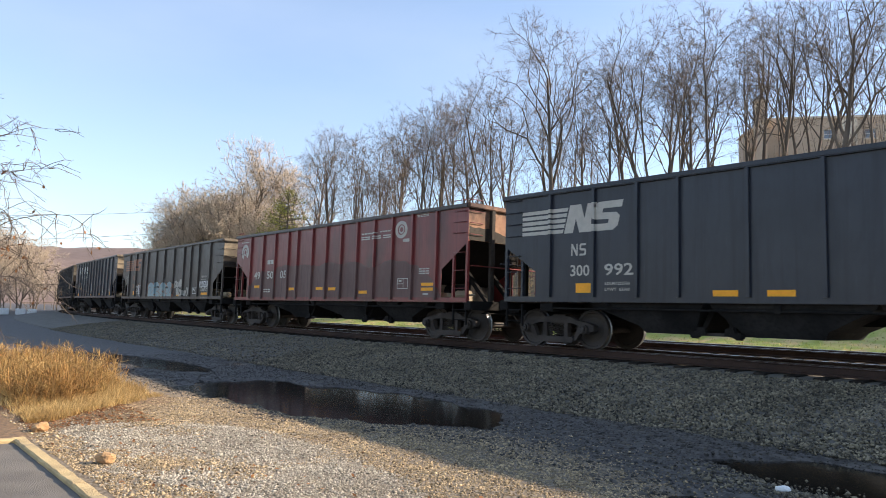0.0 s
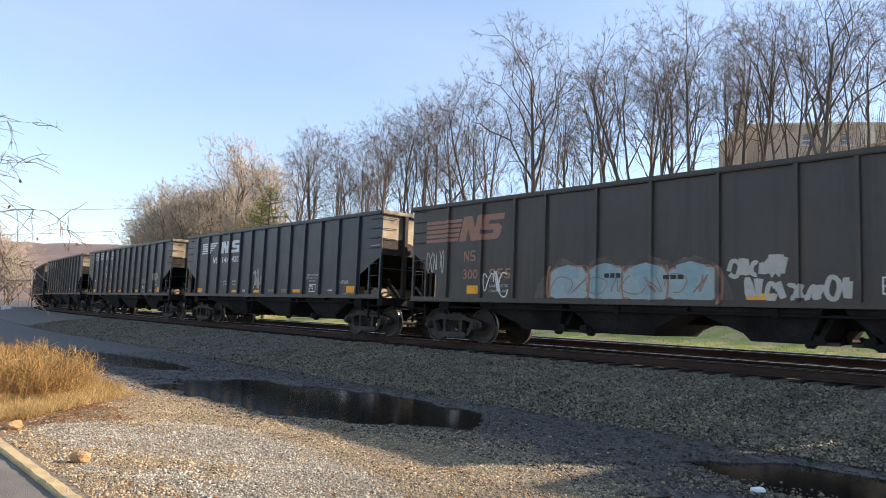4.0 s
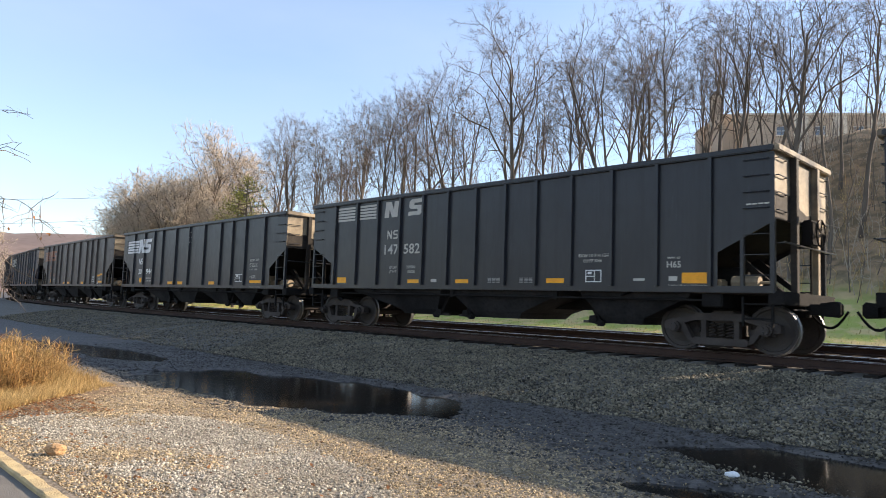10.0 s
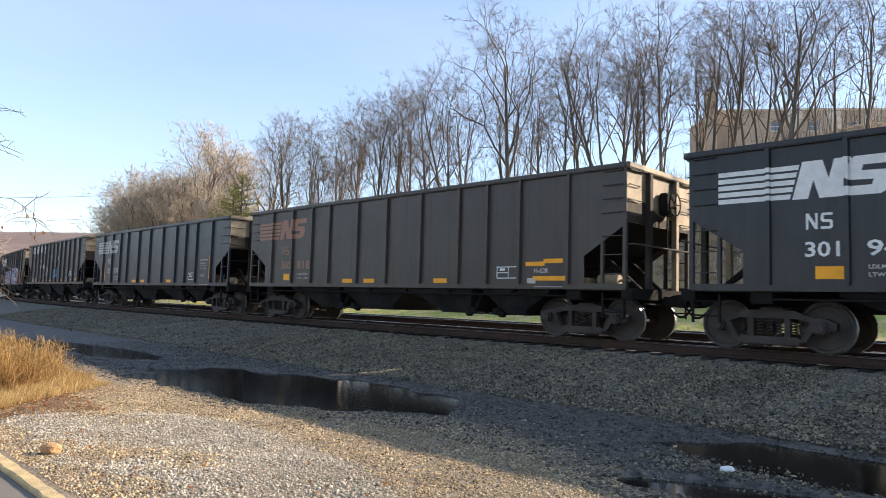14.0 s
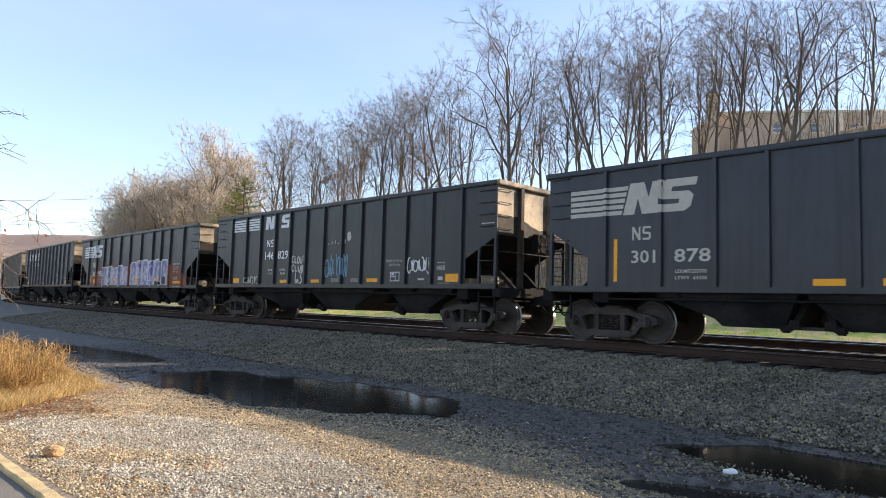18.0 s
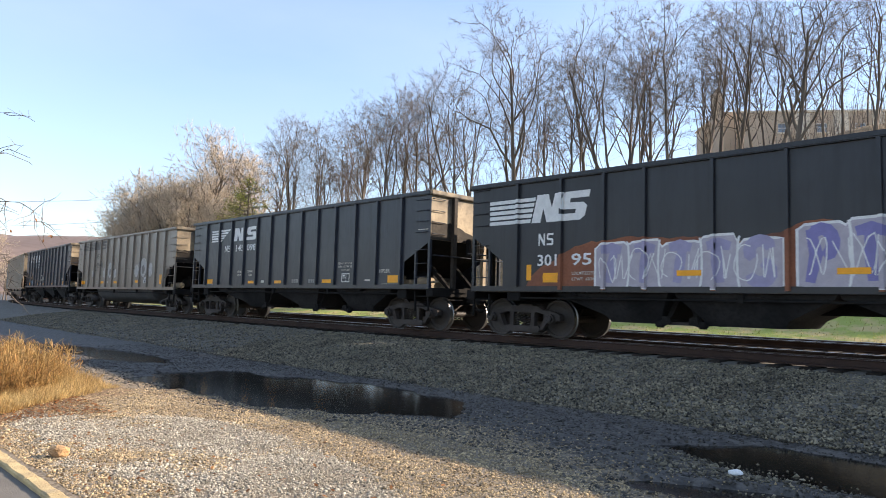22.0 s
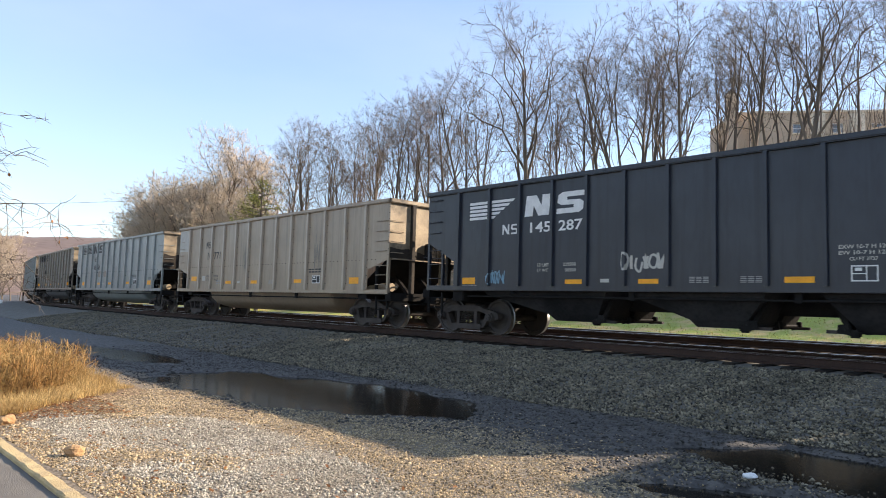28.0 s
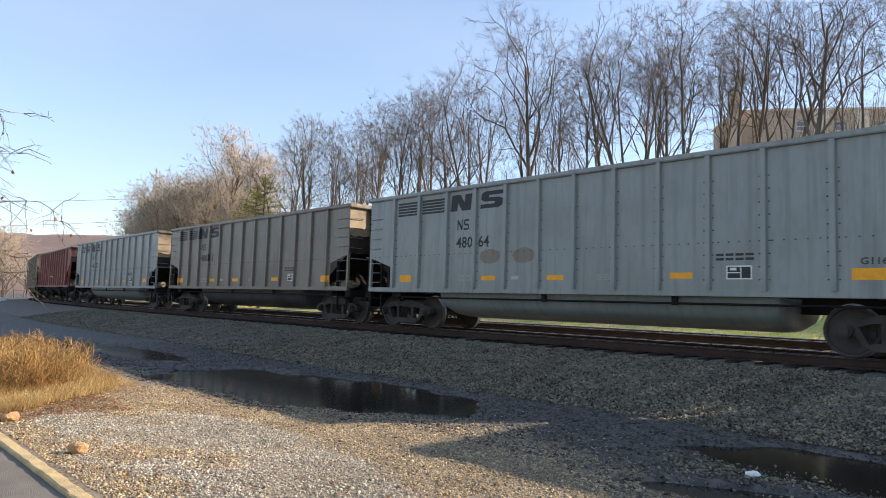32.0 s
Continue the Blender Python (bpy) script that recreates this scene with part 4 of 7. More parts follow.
bm = bmesh.new()
add_rod(bm, (-0.22, -0.055, 0), (0.22, -0.055, 0), 0.0115, 6)
for x in (-0.22, 0.22):
    add_rod(bm, (x, 0.0, 0), (x, -0.055, 0), 0.0115, 6)
ME_RUNG = save(bm, "rung")
ME_COUPLER, ME_HOSE = save(coupler_bm(), "coupler"), save(hose_bm(), "brake_hose")
POSTS = {}


def post_mesh(h, w, material):
    key = (h, w, material.name)
    if key not in POSTS:
        bm = bmesh.new()
        hw = w / 2
        a = [(-hw, 0.0), (-hw * 0.72, -0.075), (hw * 0.72, -0.075), (hw, 0.0)]
        lo = [bm.verts.new((x, y, 0)) for x, y in a]
        hi = [bm.verts.new((x, y, h)) for x, y in a]
        bm.faces.new(lo), bm.faces.new(hi[::-1])
        for i in range(4):
            bm.faces.new((lo[i], lo[(i + 1) % 4], hi[(i + 1) % 4], hi[i]))
        bmesh.ops.recalc_face_normals(bm, faces=bm.faces[:])
        POSTS[key] = save(bm, "side_post")
    return POSTS[key]


def rung_mesh(material):
    if material.name not in POSTS:
        POSTS[material.name] = ME_RUNG.copy()
    return POSTS[material.name]


def rivet_bm(places, y=-SHEET - 0.004, r=0.017):
    bm = bmesh.new()
    for x, z in places:
        bmesh.ops.create_cone(bm, cap_ends=True, segments=6, radius1=r, radius2=r * 0.5, depth=0.018, matrix=Matrix.Translation((x, y, z)) @ Matrix.Rotation(radians(90), 4, "X"))
    return bm


# side posts, in metres from the middle of the car
EVEN13 = [-6.0, -4.91, -3.92, -2.93, -1.98, -1.02, -0.02, 0.95, 1.9, 2.88, 3.91, 4.95, 6.05]
REBUILT = [-6.14, -4.88, -3.76, -2.8, -1.37, -0.03, 1.4, 2.83, 3.8, 4.82, 6.2]
RED13 = [-5.78, -4.71, -3.7, -2.68, -1.99, -0.92, 0.02, 0.95, 1.9, 2.86, 3.8, 4.78, 5.88]
TUB13 = [-6.4, -5.3, -4.17, -3.1, -2.06, -1.02, 0.0, 1.05, 2.1, 3.15, 4.2, 5.35, 6.42]
TUB13S = [-5.98 + 0.995 * k for k in range(13)]

KINDS = {
    # half length, top, sill, posts, post width, truck centre, opening (x, z0, z1), bays
    "triple": (7.22, 3.84, 1.15, EVEN13, 0.10, 6.05, (6.18, 1.90, 2.45), [(-5.2, -3.2, -1.75, -1.35), (-1.05, -0.45, 1.1, 2.5), (3.0, 3.42, 4.4, 5.6)]),
    "triple_slant": (7.22, 3.84, 1.15, EVEN13, 0.10, 6.05, (6.18, 1.90, 2.45), [(-5.2, -3.2, -1.95, -1.55), (-1.05, 0.3, 1.35, 1.85), (2.75, 3.2, 4.3, 5.5)]),
    "rebuilt": (7.63, 3.78, 1.10, REBUILT, 0.09, 6.3, (6.6, 1.82, 2.48), [(-5.1, -3.9, -2.65, -2.35), (-2.25, -1.75, -0.2, 0.72), (0.72, 1.75, 2.9, 3.2), (3.5, 4.0, 4.7, 5.6)]),
    "red": (7.16, 3.77, 1.07, RED13, 0.10, 6.0, (6.1, 1.98, 2.72), [(-4.5, -2.9, -1.7, -1.3), (-1.25, 0.5, 1.9, 2.35), (2.8, 3.35, 4.3, 5.4)]),
    "tub": (7.56, 3.86, 1.03, TUB13, 0.13, 6.3, (6.55, 1.75, 2.05), None),
    "tub_short": (7.16, 3.82, 1.05, TUB13S, 0.11, 6.05, (6.15, 1.92, 2.20), None),
}


def coal_car(kind, label, body, end_mat, number, lettering=P_WHITE, decorate=None, group="coal train"):
    half, top, sill, posts, pw, truck_x, (ox, oz0, oz1), bays = KINDS[kind]
    car = empty("hopper_car" if bays else "gondola_car")
    RIBS["at"], RIBS["half"] = posts, pw / 2 + 0.002
    tagged(car, label, "railway car", group)
    tub = bays is None
    w = SHEET
    # sides: full length above, cut away at the ends below the slope
    outline = [(-ox, sill), (ox, sill), (ox, oz0), (half, oz1), (half, top - 0.02), (-half, top - 0.02), (-half, oz1), (-ox, oz0)]
    for side in (-1, 1):
        y0, y1 = sorted((side * w, side * (w - 0.012)))
        part("side_sheet", prism_bm(outline, y0, y1), body, car)
        # rounded top chord and channel side sill
        y0, y1 = sorted((side * (w - 0.03), side * (w + 0.085)))
        part("top_chord", box_bm((-half - 0.02, y0, top - 0.11), (half + 0.02, y1, top), 0.02), P_REDTOP if body is P_RED else body, car)
        y0, y1 = sorted((side * (w - 0.1), side * (w + 0.016)))
        part("side_sill", box_bm((-half, y0, sill - 0.015), (half, y1, sill + 0.115), 0.008), body, car)
        for x in posts:
            post_mat = P_TANPOST if body is P_TAN else body
            o = link("side_post", post_mesh(round(top - 0.11 - sill - 0.1, 3), pw, post_mat), post_mat, car)
            o.matrix_basis = pose(x, side * w, sill + 0.1, 0, 0, 0 if side < 0 else 180)
    if tub:
        places = [(x + d, sill + 0.3 + 0.24 * k) for x in posts for d in (-0.09, 0.09) for k in range(int((top - sill - 0.5) / 0.24))]
        places += [(-half + 0.3 + 0.2 * k, sill + 1.02) for k in range(int((2 * half - 0.6) / 0.2))]
        places += [(sg * (half - 0.03), oz1 + 0.12 + 0.18 * k) for sg in (-1, 1) for k in range(9)]
        tagged(part("rivets", rivet_bm(places), P_UNDER, car), "rows of round rivet heads", kind="stuff")
    # ends
    for sg in (-1, 1):
        x0, x1 = sorted((sg * half, sg * (half - 0.012)))
        part("end_sheet", box_bm((x0, -w + 0.015, oz1 + 0.04), (x1, w - 0.015, top - 0.12)), end_mat, car, "dusty sunlit end plate")
        a, b_ = (sg * (half - 0.02), oz1 + 0.04), (sg * (half - (3.1 if not tub else 1.6)), sill - (0.1 if not tub else -0.05))
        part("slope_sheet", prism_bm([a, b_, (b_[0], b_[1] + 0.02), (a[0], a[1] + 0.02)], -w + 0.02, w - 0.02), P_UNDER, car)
        # dark band with an uneven upper edge over the foot of the end plate
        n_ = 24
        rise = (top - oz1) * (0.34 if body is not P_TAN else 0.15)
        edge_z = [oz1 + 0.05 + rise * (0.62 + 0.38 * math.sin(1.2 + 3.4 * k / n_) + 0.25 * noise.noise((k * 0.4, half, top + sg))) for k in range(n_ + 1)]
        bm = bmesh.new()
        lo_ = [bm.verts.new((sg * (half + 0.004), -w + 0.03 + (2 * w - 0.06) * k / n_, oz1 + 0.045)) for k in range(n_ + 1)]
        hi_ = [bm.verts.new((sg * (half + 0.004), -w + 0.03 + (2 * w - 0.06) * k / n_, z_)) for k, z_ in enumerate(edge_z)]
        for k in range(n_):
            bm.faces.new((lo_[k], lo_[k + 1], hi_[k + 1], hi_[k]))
        part("soot_stain", bm, P_DARKEND, car, "dark band on the foot of the end plate")
        x0, x1 = sorted((sg * (half - 0.06), sg * (half + 0.10)))
        part("end_chord", box_bm((x0, -w - 0.06, top - 0.12), (x1, w + 0.06, top + 0.01), 0.02), end_mat, car)
        for y in (-0.62, 0.62):
            x0, x1 = sorted((sg * (half + 0.002), sg * (half + 0.12)))
            part("end_post", box_bm((x0, y - 0.07, sill), (x1, y + 0.07, top - 0.12), 0.01), P_DARKEND if y < 0 else end_mat, car)
        for y in (-1, 1):
            x0, x1 = sorted((sg * half, sg * (half - 0.09)))
            y0, y1 = sorted((y * (w + 0.003), y * (w - 0.08)))
            part("corner_post", box_bm((x0, y0, sill), (x1, y1, oz1 + 0.12), 0.008), body, car)
            x0, x1 = sorted((sg * (half - 0.62), sg * (half - 0.55)))
            part("ladder_post", box_bm((x0, y0, sill), (x1, y1, oz0 + 0.40 if not tub else oz0 + 0.12), 0.008), P_UNDER if tub else body, car)
            xa, xb = sorted((sg * (half - 0.06), sg * (half - 0.58)))
            for k in range(3):
                o = link("ladder_rung", rung_mesh(body), body, car)
                o.matrix_basis = pose(sg * (half - 0.32), y * w, sill + 0.12 + (k + 0.5) * (oz1 - sill - 0.17) / 3, 0, 0, 0 if y < 0 else 180)
            for k in range(4):
                o = link("grab_iron", rung_mesh(body), body, car)
                o.matrix_basis = pose(sg * (half - 0.32), y * w, oz1 + 0.25 + k * 0.3, 0, 0, 0 if y < 0 else 180)
                o = link("grab_iron", rung_mesh(body), body, car)
                o.matrix_basis = pose(sg * half, y * (w - 0.28), oz1 + 0.2 + k * 0.32, 0, 0, 90 if sg > 0 else -90)
            part("step", ladder_bm(xa, xb, sill - 0.62, sill - 0.08, 2, y * (w - 0.05), 0.016), P_UNDER, car)
        bm = bmesh.new()
        add_rod(bm, (sg * (half + 0.16), -w, 2.05), (sg * (half + 0.16), w, 2.05), 0.018, 6)
        for y in (-w + 0.1, w - 0.1):
            add_rod(bm, (sg * (half + 0.01), y, 2.05), (sg * (half + 0.16), y, 2.05), 0.014, 6)
        part("hand_rail", bm, body, car)
        x0, x1 = sorted((sg * (half - 0.12), sg * (half + 0.16)))
        part("end_sill", box_bm((x0, -w, sill - 0.22), (x1, w, sill + 0.02), 0.015), P_UNDER, car)
        x0, x1 = sorted((sg * (half - 1.6), sg * (half + 0.05)))
        part("end_platform", box_bm((x0, -w + 0.1, sill - 0.03), (x1, w - 0.1, sill + 0.0)), P_TRUCK, car, "dusty end platform")
        x0, x1 = sorted((sg * (truck_x - 0.2), sg * (truck_x + 0.2)))
        part("body_bolster", box_bm((x0, -w + 0.05, 0.86), (x1, w - 0.05, sill - 0.03), 0.02), P_UNDER, car)
        for y in (-0.5, 0.5):
            part("slope_brace", prism_bm([(sg * (half - 0.25), sill), (sg * (half - 0.12), sill), (sg * (half - 1.0), oz0 + 0.02), (sg * (half - 1.15), oz0 - 0.06)], y - 0.05, y + 0.05), P_UNDER, car)
        bx = sg * (half - 1.78)
        x0, x1 = sorted((bx, bx - sg * 0.02))
        part("bulkhead", box_bm((x0, -w + 0.12, sill), (x1, w - 0.12, min(oz1 - 0.90, sill + 0.52))), P_BUFF, car, "dusty plate closing the foot of the slope")
        cp = link("coupler", ME_COUPLER, P_UNDER, car)
        cp.matrix_basis = pose(sg * (half + 0.3), 0, 0, 0, 0, 0 if sg > 0 else 180)
        hs = link("brake_hose", ME_HOSE, P_UNDER, car)
        hs.matrix_basis = pose(sg * (half + 0.1), 0, 0, 0, 0, 0 if sg > 0 else 180)
        bm = bmesh.new()
        add_rod(bm, (sg * (half + 0.16), -1.05, sill - 0.3), (sg * (half + 0.16), 1.05, sill - 0.3), 0.018, 6)
        part("uncoupling_lever", bm, P_UNDER, car)
    # brake gear on the leading end
    bz = 3.05 if kind == "rebuilt" else 2.35
    bm = bmesh.new()
    bmesh.ops.create_cone(bm, cap_ends=False, segments=20, radius1=0.27, radius2=0.27, depth=0.03, matrix=Matrix.Translation((half + 0.3, 0.1, bz)) @ Matrix.Rotation(radians(90), 4, "Y"))
    for k in range(5):
        a = 1.2566 * k
        add_rod(bm, (half + 0.3, 0.1, bz), (half + 0.3, 0.1 + 0.27 * math.cos(a), bz + 0.27 * math.sin(a)), 0.014, 5)
    part("brake_wheel", bm, P_UNDER, car)
    part("brake_housing", box_bm((half + 0.02, -0.12, bz - 0.25), (half + 0.22, 0.32, bz + 0.25), 0.03), P_UNDER, car)
    bm = bmesh.new()
    add_rod(bm, (half + 0.12, 0.1, bz - 0.25), (half + 0.12, 0.1, 1.0), 0.02, 6)
    part("brake_rod", bm, P_UNDER, car)
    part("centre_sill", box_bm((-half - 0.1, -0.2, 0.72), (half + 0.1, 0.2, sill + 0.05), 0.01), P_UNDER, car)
    part("valve_box", box_bm((half - 1.45, -1.2, sill + 0.02), (half - 1.1, -0.85, sill + 0.26), 0.03), P_BUFF, car, "dusty brake valve box")
    bm = bmesh.new()
    add_rod(bm, (half - 0.95, -0.95, sill + 0.2), (half - 0.45, -0.95, sill + 0.2), 0.13, 12)
    add_rod(bm, (half - 0.5, -0.95, sill + 0.2), (half - 0.2, -0.95, sill + 0.2), 0.03, 8)
    part("brake_cylinder", bm, P_BUFF, car, "dusty brake cylinder")
    bm = bmesh.new()
    add_rod(bm, (half - 1.75, -0.55, sill + 0.32), (half - 0.85, -0.55, sill + 0.32), 0.21, 14)
    part("air_tank", bm, P_UNDER, car, "dark air reservoir")
    bm = bmesh.new()
    add_rod(bm, (-half + 1.5, -w + 0.1, sill - 0.16), (half - 1.2, -w + 0.1, sill - 0.16), 0.022, 6)
    for x in (-0.9, 2.4):
        add_box(bm, (x - 0.06, -w + 0.07, sill - 0.2), (x + 0.06, -w + 0.13, sill - 0.02))
    part("brake_pipe", bm, P_UNDER, car)
    # below the sill
    if tub:
        n = 10
        ys = [(1.28 * math.cos(math.pi * k / n), sill - 0.02 - (sill - 0.37) * math.sin(math.pi * k / n) ** 0.7) for k in range(n + 1)]
        bm = bmesh.new()
        rows = []
        lo_x, hi_x = (-4.62, 4.4) if kind == "tub" else (-4.05, 4.3)
        for x, sh in ((lo_x, 0.03), (lo_x + 0.05, 0.80), (lo_x + 0.2, 0.97), (lo_x + 0.45, 1.0), (hi_x - 0.45, 1.0), (hi_x - 0.2, 0.97), (hi_x - 0.05, 0.80), (hi_x, 0.03)):
            rows.append([bm.verts.new((x, y, sill - 0.02 - (sill - 0.02 - z) * sh)) for y, z in ys])
        for a, b_ in zip(rows, rows[1:]):
            for i in range(n):
                bm.faces.new((a[i], b_[i], b_[i + 1], a[i + 1]))
        bm.faces.new(rows[0]), bm.faces.new(rows[-1][::-1])
        bmesh.ops.recalc_face_normals(bm, faces=bm.faces[:])
        for f in bm.faces:
            f.smooth = True
        part("tub", bm, P_SOOT if body in (P_DUST, P_OLIVE) else body, car, "rounded tub hanging below the sill")
    else:
        for a0, a1, a2, a3 in bays:
            bm = bmesh.new()
            zs = (sill, sill - 0.10, 0.60, 0.45)
            wide = (w - 0.16, w - 0.17, w - 0.40, w - 0.50)
            along = ((a0, a3), (a0 + 0.06, a3 - 0.06), (a1 - 0.06 * (a1 - a0), a2 + 0.06 * (a3 - a2)), (a1 + 0.05, a2 - 0.05))
            rings = [[bm.verts.new(p) for p in ((l, -b_, z), (h_, -b_, z), (h_, b_, z), (l, b_, z))] for z, b_, (l, h_) in zip(zs, wide, along)]
            for p, q in zip(rings, rings[1:]):
                for i in range(4):
                    bm.faces.new((p[i], p[(i + 1) % 4], q[(i + 1) % 4], q[i]))
            bm.faces.new(rings[-1][::-1]), bm.faces.new(rings[0])
            bmesh.ops.recalc_face_normals(bm, faces=bm.faces[:])
            low_w = w - 0.45
            steep_left = a1 - a0 < a3 - a2
            # near black whatever the body paint: shade under the sill is in this colour
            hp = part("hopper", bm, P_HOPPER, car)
            # the outlet door hangs on the steep side of the bay, with its lock and shaft
            g, out = (a1, -1) if steep_left else (a2, 1)
            bm = bmesh.new()
            for y in (-low_w + 0.02, 0.12):
                add_prism(bm, [(g + out * 0.02, 0.44), (g + out * 0.13, 0.46), (g + out * 0.40, 0.98), (g + out * 0.29, 1.0)], y, y + low_w - 0.14)
            part("hopper_gate", bm, P_UNDER, hp)
            bm = bmesh.new()
            add_rod(bm, (g + out * 0.16, -low_w - 0.16, 0.52), (g + out * 0.16, low_w + 0.16, 0.52), 0.035, 8)
            for y in (-low_w - 0.12, -0.1, 0.1, low_w + 0.12):
                add_prism(bm, [(g + out * 0.05, 0.42), (g + out * 0.26, 0.46), (g + out * 0.24, 0.60), (g + out * 0.08, 0.62)], y - 0.03, y + 0.03)
            part("gate_shaft", bm, P_UNDER, hp)
            part("gate_lock", box_bm((g - 0.09, -low_w - 0.14, 0.38), (g + 0.09, -low_w + 0.02, 0.52), 0.03), P_UNDER, hp)
            for y in (-low_w, low_w):
                bm = bmesh.new()
                x0, x1 = sorted((g + out * 0.1, g + out * 0.46))
                add_box(bm, (x0, y - 0.04, 0.44), (x1, y + 0.04, 0.50))
                part("gate_arm", bm, P_TRUCK, hp)
    add_truck(car, -truck_x)
    add_truck(car, truck_x)
    if decorate:
        decorate(car)
    return car


# ---- lettering of each kind of car ----
def marks_triple(number, tag, slanted=True, extra=None, let=P_WHITE):
    def deco(car):
        a, b_ = number
        if slanted:
            stripes(-5.62, 2.95, -4.98, 3.44, 5, let, car)
            stripes(-4.86, 2.95, -4.0, 3.44, 5, let, car, 0.9)
        else:
            stripes(-5.92, 3.2, -5.06, 3.66, 5, let, car)
            stripes(-4.82, 3.2, -4.0, 3.66, 5, let, car)
        zb, zt = (2.93, 3.43) if slanted else (3.2, 3.66)
        emblem(-3.78 if slanted else -3.66, zb, -2.1 if slanted else -2.06, zt, let, car, gap=0.22 if slanted else 0.46, slant=0.12)
        z0, z1 = (2.53, 2.78) if slanted else (2.12, 2.41)
        letters(a, -3.60, z0, -2.98, z1, let, car)
        letters(b_, -2.10 - sum(0.12 if ch == "1" else 0.22 for ch in b_), z0, -2.10, z1, let, car)
        if slanted:
            initials(-4.48, z0, -3.98, z1, let, car)
        else:
            initials(-3.5, 2.57, -3.03, 2.82, let, car)
        letters("LD LMT", -3.36, 1.71, -3.02, 1.79, P_CREAM, car)
        letters("LT WT", -3.36, 1.58, -3.04, 1.66, P_CREAM, car)
        letters("229500", -2.62, 1.71, -2.26, 1.79, P_CREAM, car)
        letters("56500", -2.56, 1.58, -2.26, 1.66, P_CREAM, car)
        panel("reflector", -5.84, 1.30, -5.38, 1.47, P_YELLOW, car, "yellow reflector panel")
        bars(-5.84, 1.24, -5.3, 1.28, 1, P_CREAM, car, cuts=5)
        panel("reflector", -2.56, 1.30, -2.10, 1.40, P_YELLOW, car, "yellow reflector panel")
        panel("reflector", -0.70, 1.30, -0.24, 1.40, P_YELLOW, car, "yellow reflector panel")
        panel("reflector", 2.20, 1.31, 2.70, 1.42, P_YELLOW, car, "yellow reflector panel")
        panel("reflector", 5.48, 1.31, 5.98, 1.52, P_YELLOW, car, "yellow reflector panel")
        panel("data_plate", -1.62, 1.33, -1.40, 1.41, P_CREAM, car, "white data plate")
        panel("data_plate", 4.42, 1.36, 4.68, 1.41, P_CREAM, car, "white data plate")
        for x in (0.42, 1.42):
            bars(x, 1.31, x + 0.42, 1.44, 4, P_PALELET, car, cuts=3)
        frame_box(3.26, 1.33, 3.66, 1.60, 0.022, P_WHITE, car)
        letters("EXW 10-7 H 12-7", 3.08, 1.88, 3.86, 1.95, P_CREAM, car)
        if slanted:
            letters("EW 10-7 H 12-6", 3.08, 1.78, 3.86, 1.85, P_CREAM, car)
            letters("CU FT 3737", 3.24, 1.68, 3.66, 1.74, P_CREAM, car)
            letters(tag, 5.10, 1.59, 5.58, 1.71, P_CREAM, car)
        else:
            letters("CU FT 3744", 3.2, 1.76, 3.66, 1.83, P_CREAM, car)
            letters("MPH-65", 5.18, 1.80, 5.44, 1.84, P_CREAM, car)
            letters(tag, 5.16, 1.62, 5.46, 1.75, P_CREAM, car)
            panel("data_plate", 5.2, 1.36, 5.38, 1.45, P_CREAM, car)
        letters("2 INCH TREAD COND SHOES", 5.2, 1.255, 6.0, 1.285, P_CREAM, car)
        bars(6.72, 2.75, 7.15, 2.8, 1, P_CREAM, car, cuts=4)
        if extra:
            extra(car)
    return deco


def marks_rebuilt(number, tag="H62R", year="10-99", extra=None, let=P_WHITE, long_bar=True):
    def deco(car):
        a, b_ = number
        stripes(-7.05, 2.70, -5.60, 3.34, 5, let, car, 0.12)
        emblem(-5.74, 2.70, -4.28, 3.36, let, car, slant=0.26, gap=-0.06)
        initials(-5.52, 2.16, -5.10, 2.44, let, car)
        letters(a, -5.54, 1.68, -5.0, 1.95, let, car)
        letters(b_, -4.60, 1.68, -3.86, 1.95, let, car)
        letters("LDLMT222700", -4.58, 1.47, -3.94, 1.54, P_CREAM, car)
        letters("LTWT  63300", -4.58, 1.34, -3.94, 1.41, P_CREAM, car)
        if long_bar:
            panel("reflector", -5.38, 1.30, -4.94, 1.52, P_YELLOW, car, "yellow reflector panel")
        for x in (-2.08, -1.04, 1.92):
            panel("reflector", x, 1.22, x + 0.50, 1.34, P_YELLOW, car, "yellow reflector panel")
        if long_bar:
            panel("reflector", 5.22, 1.28, 6.15, 1.385, P_YELLOW, car, "long yellow reflector panel")
        frame_box(4.12, 1.33, 4.76, 1.62, 0.022, P_WHITE, car)
        if year:
            letters("REBODY " + year, 5.2, 2.08, 5.86, 2.17, P_CREAM, car)
            letters("EXW 10-8 H 12-4", 5.2, 1.96, 5.74, 2.02, P_CREAM, car)
            letters("EW 10-8 H 12-3", 5.2, 1.87, 5.74, 1.93, P_CREAM, car)
            letters("CUFT   3830", 5.2, 1.75, 5.74, 1.81, P_CREAM, car)
        letters(tag, 5.25, 1.45, 5.66, 1.57, P_CREAM, car)
        bars(5.3, 1.12, 6.1, 1.15, 1, P_CREAM, car, 0.045, 6)
        if extra:
            extra(car)
    return deco


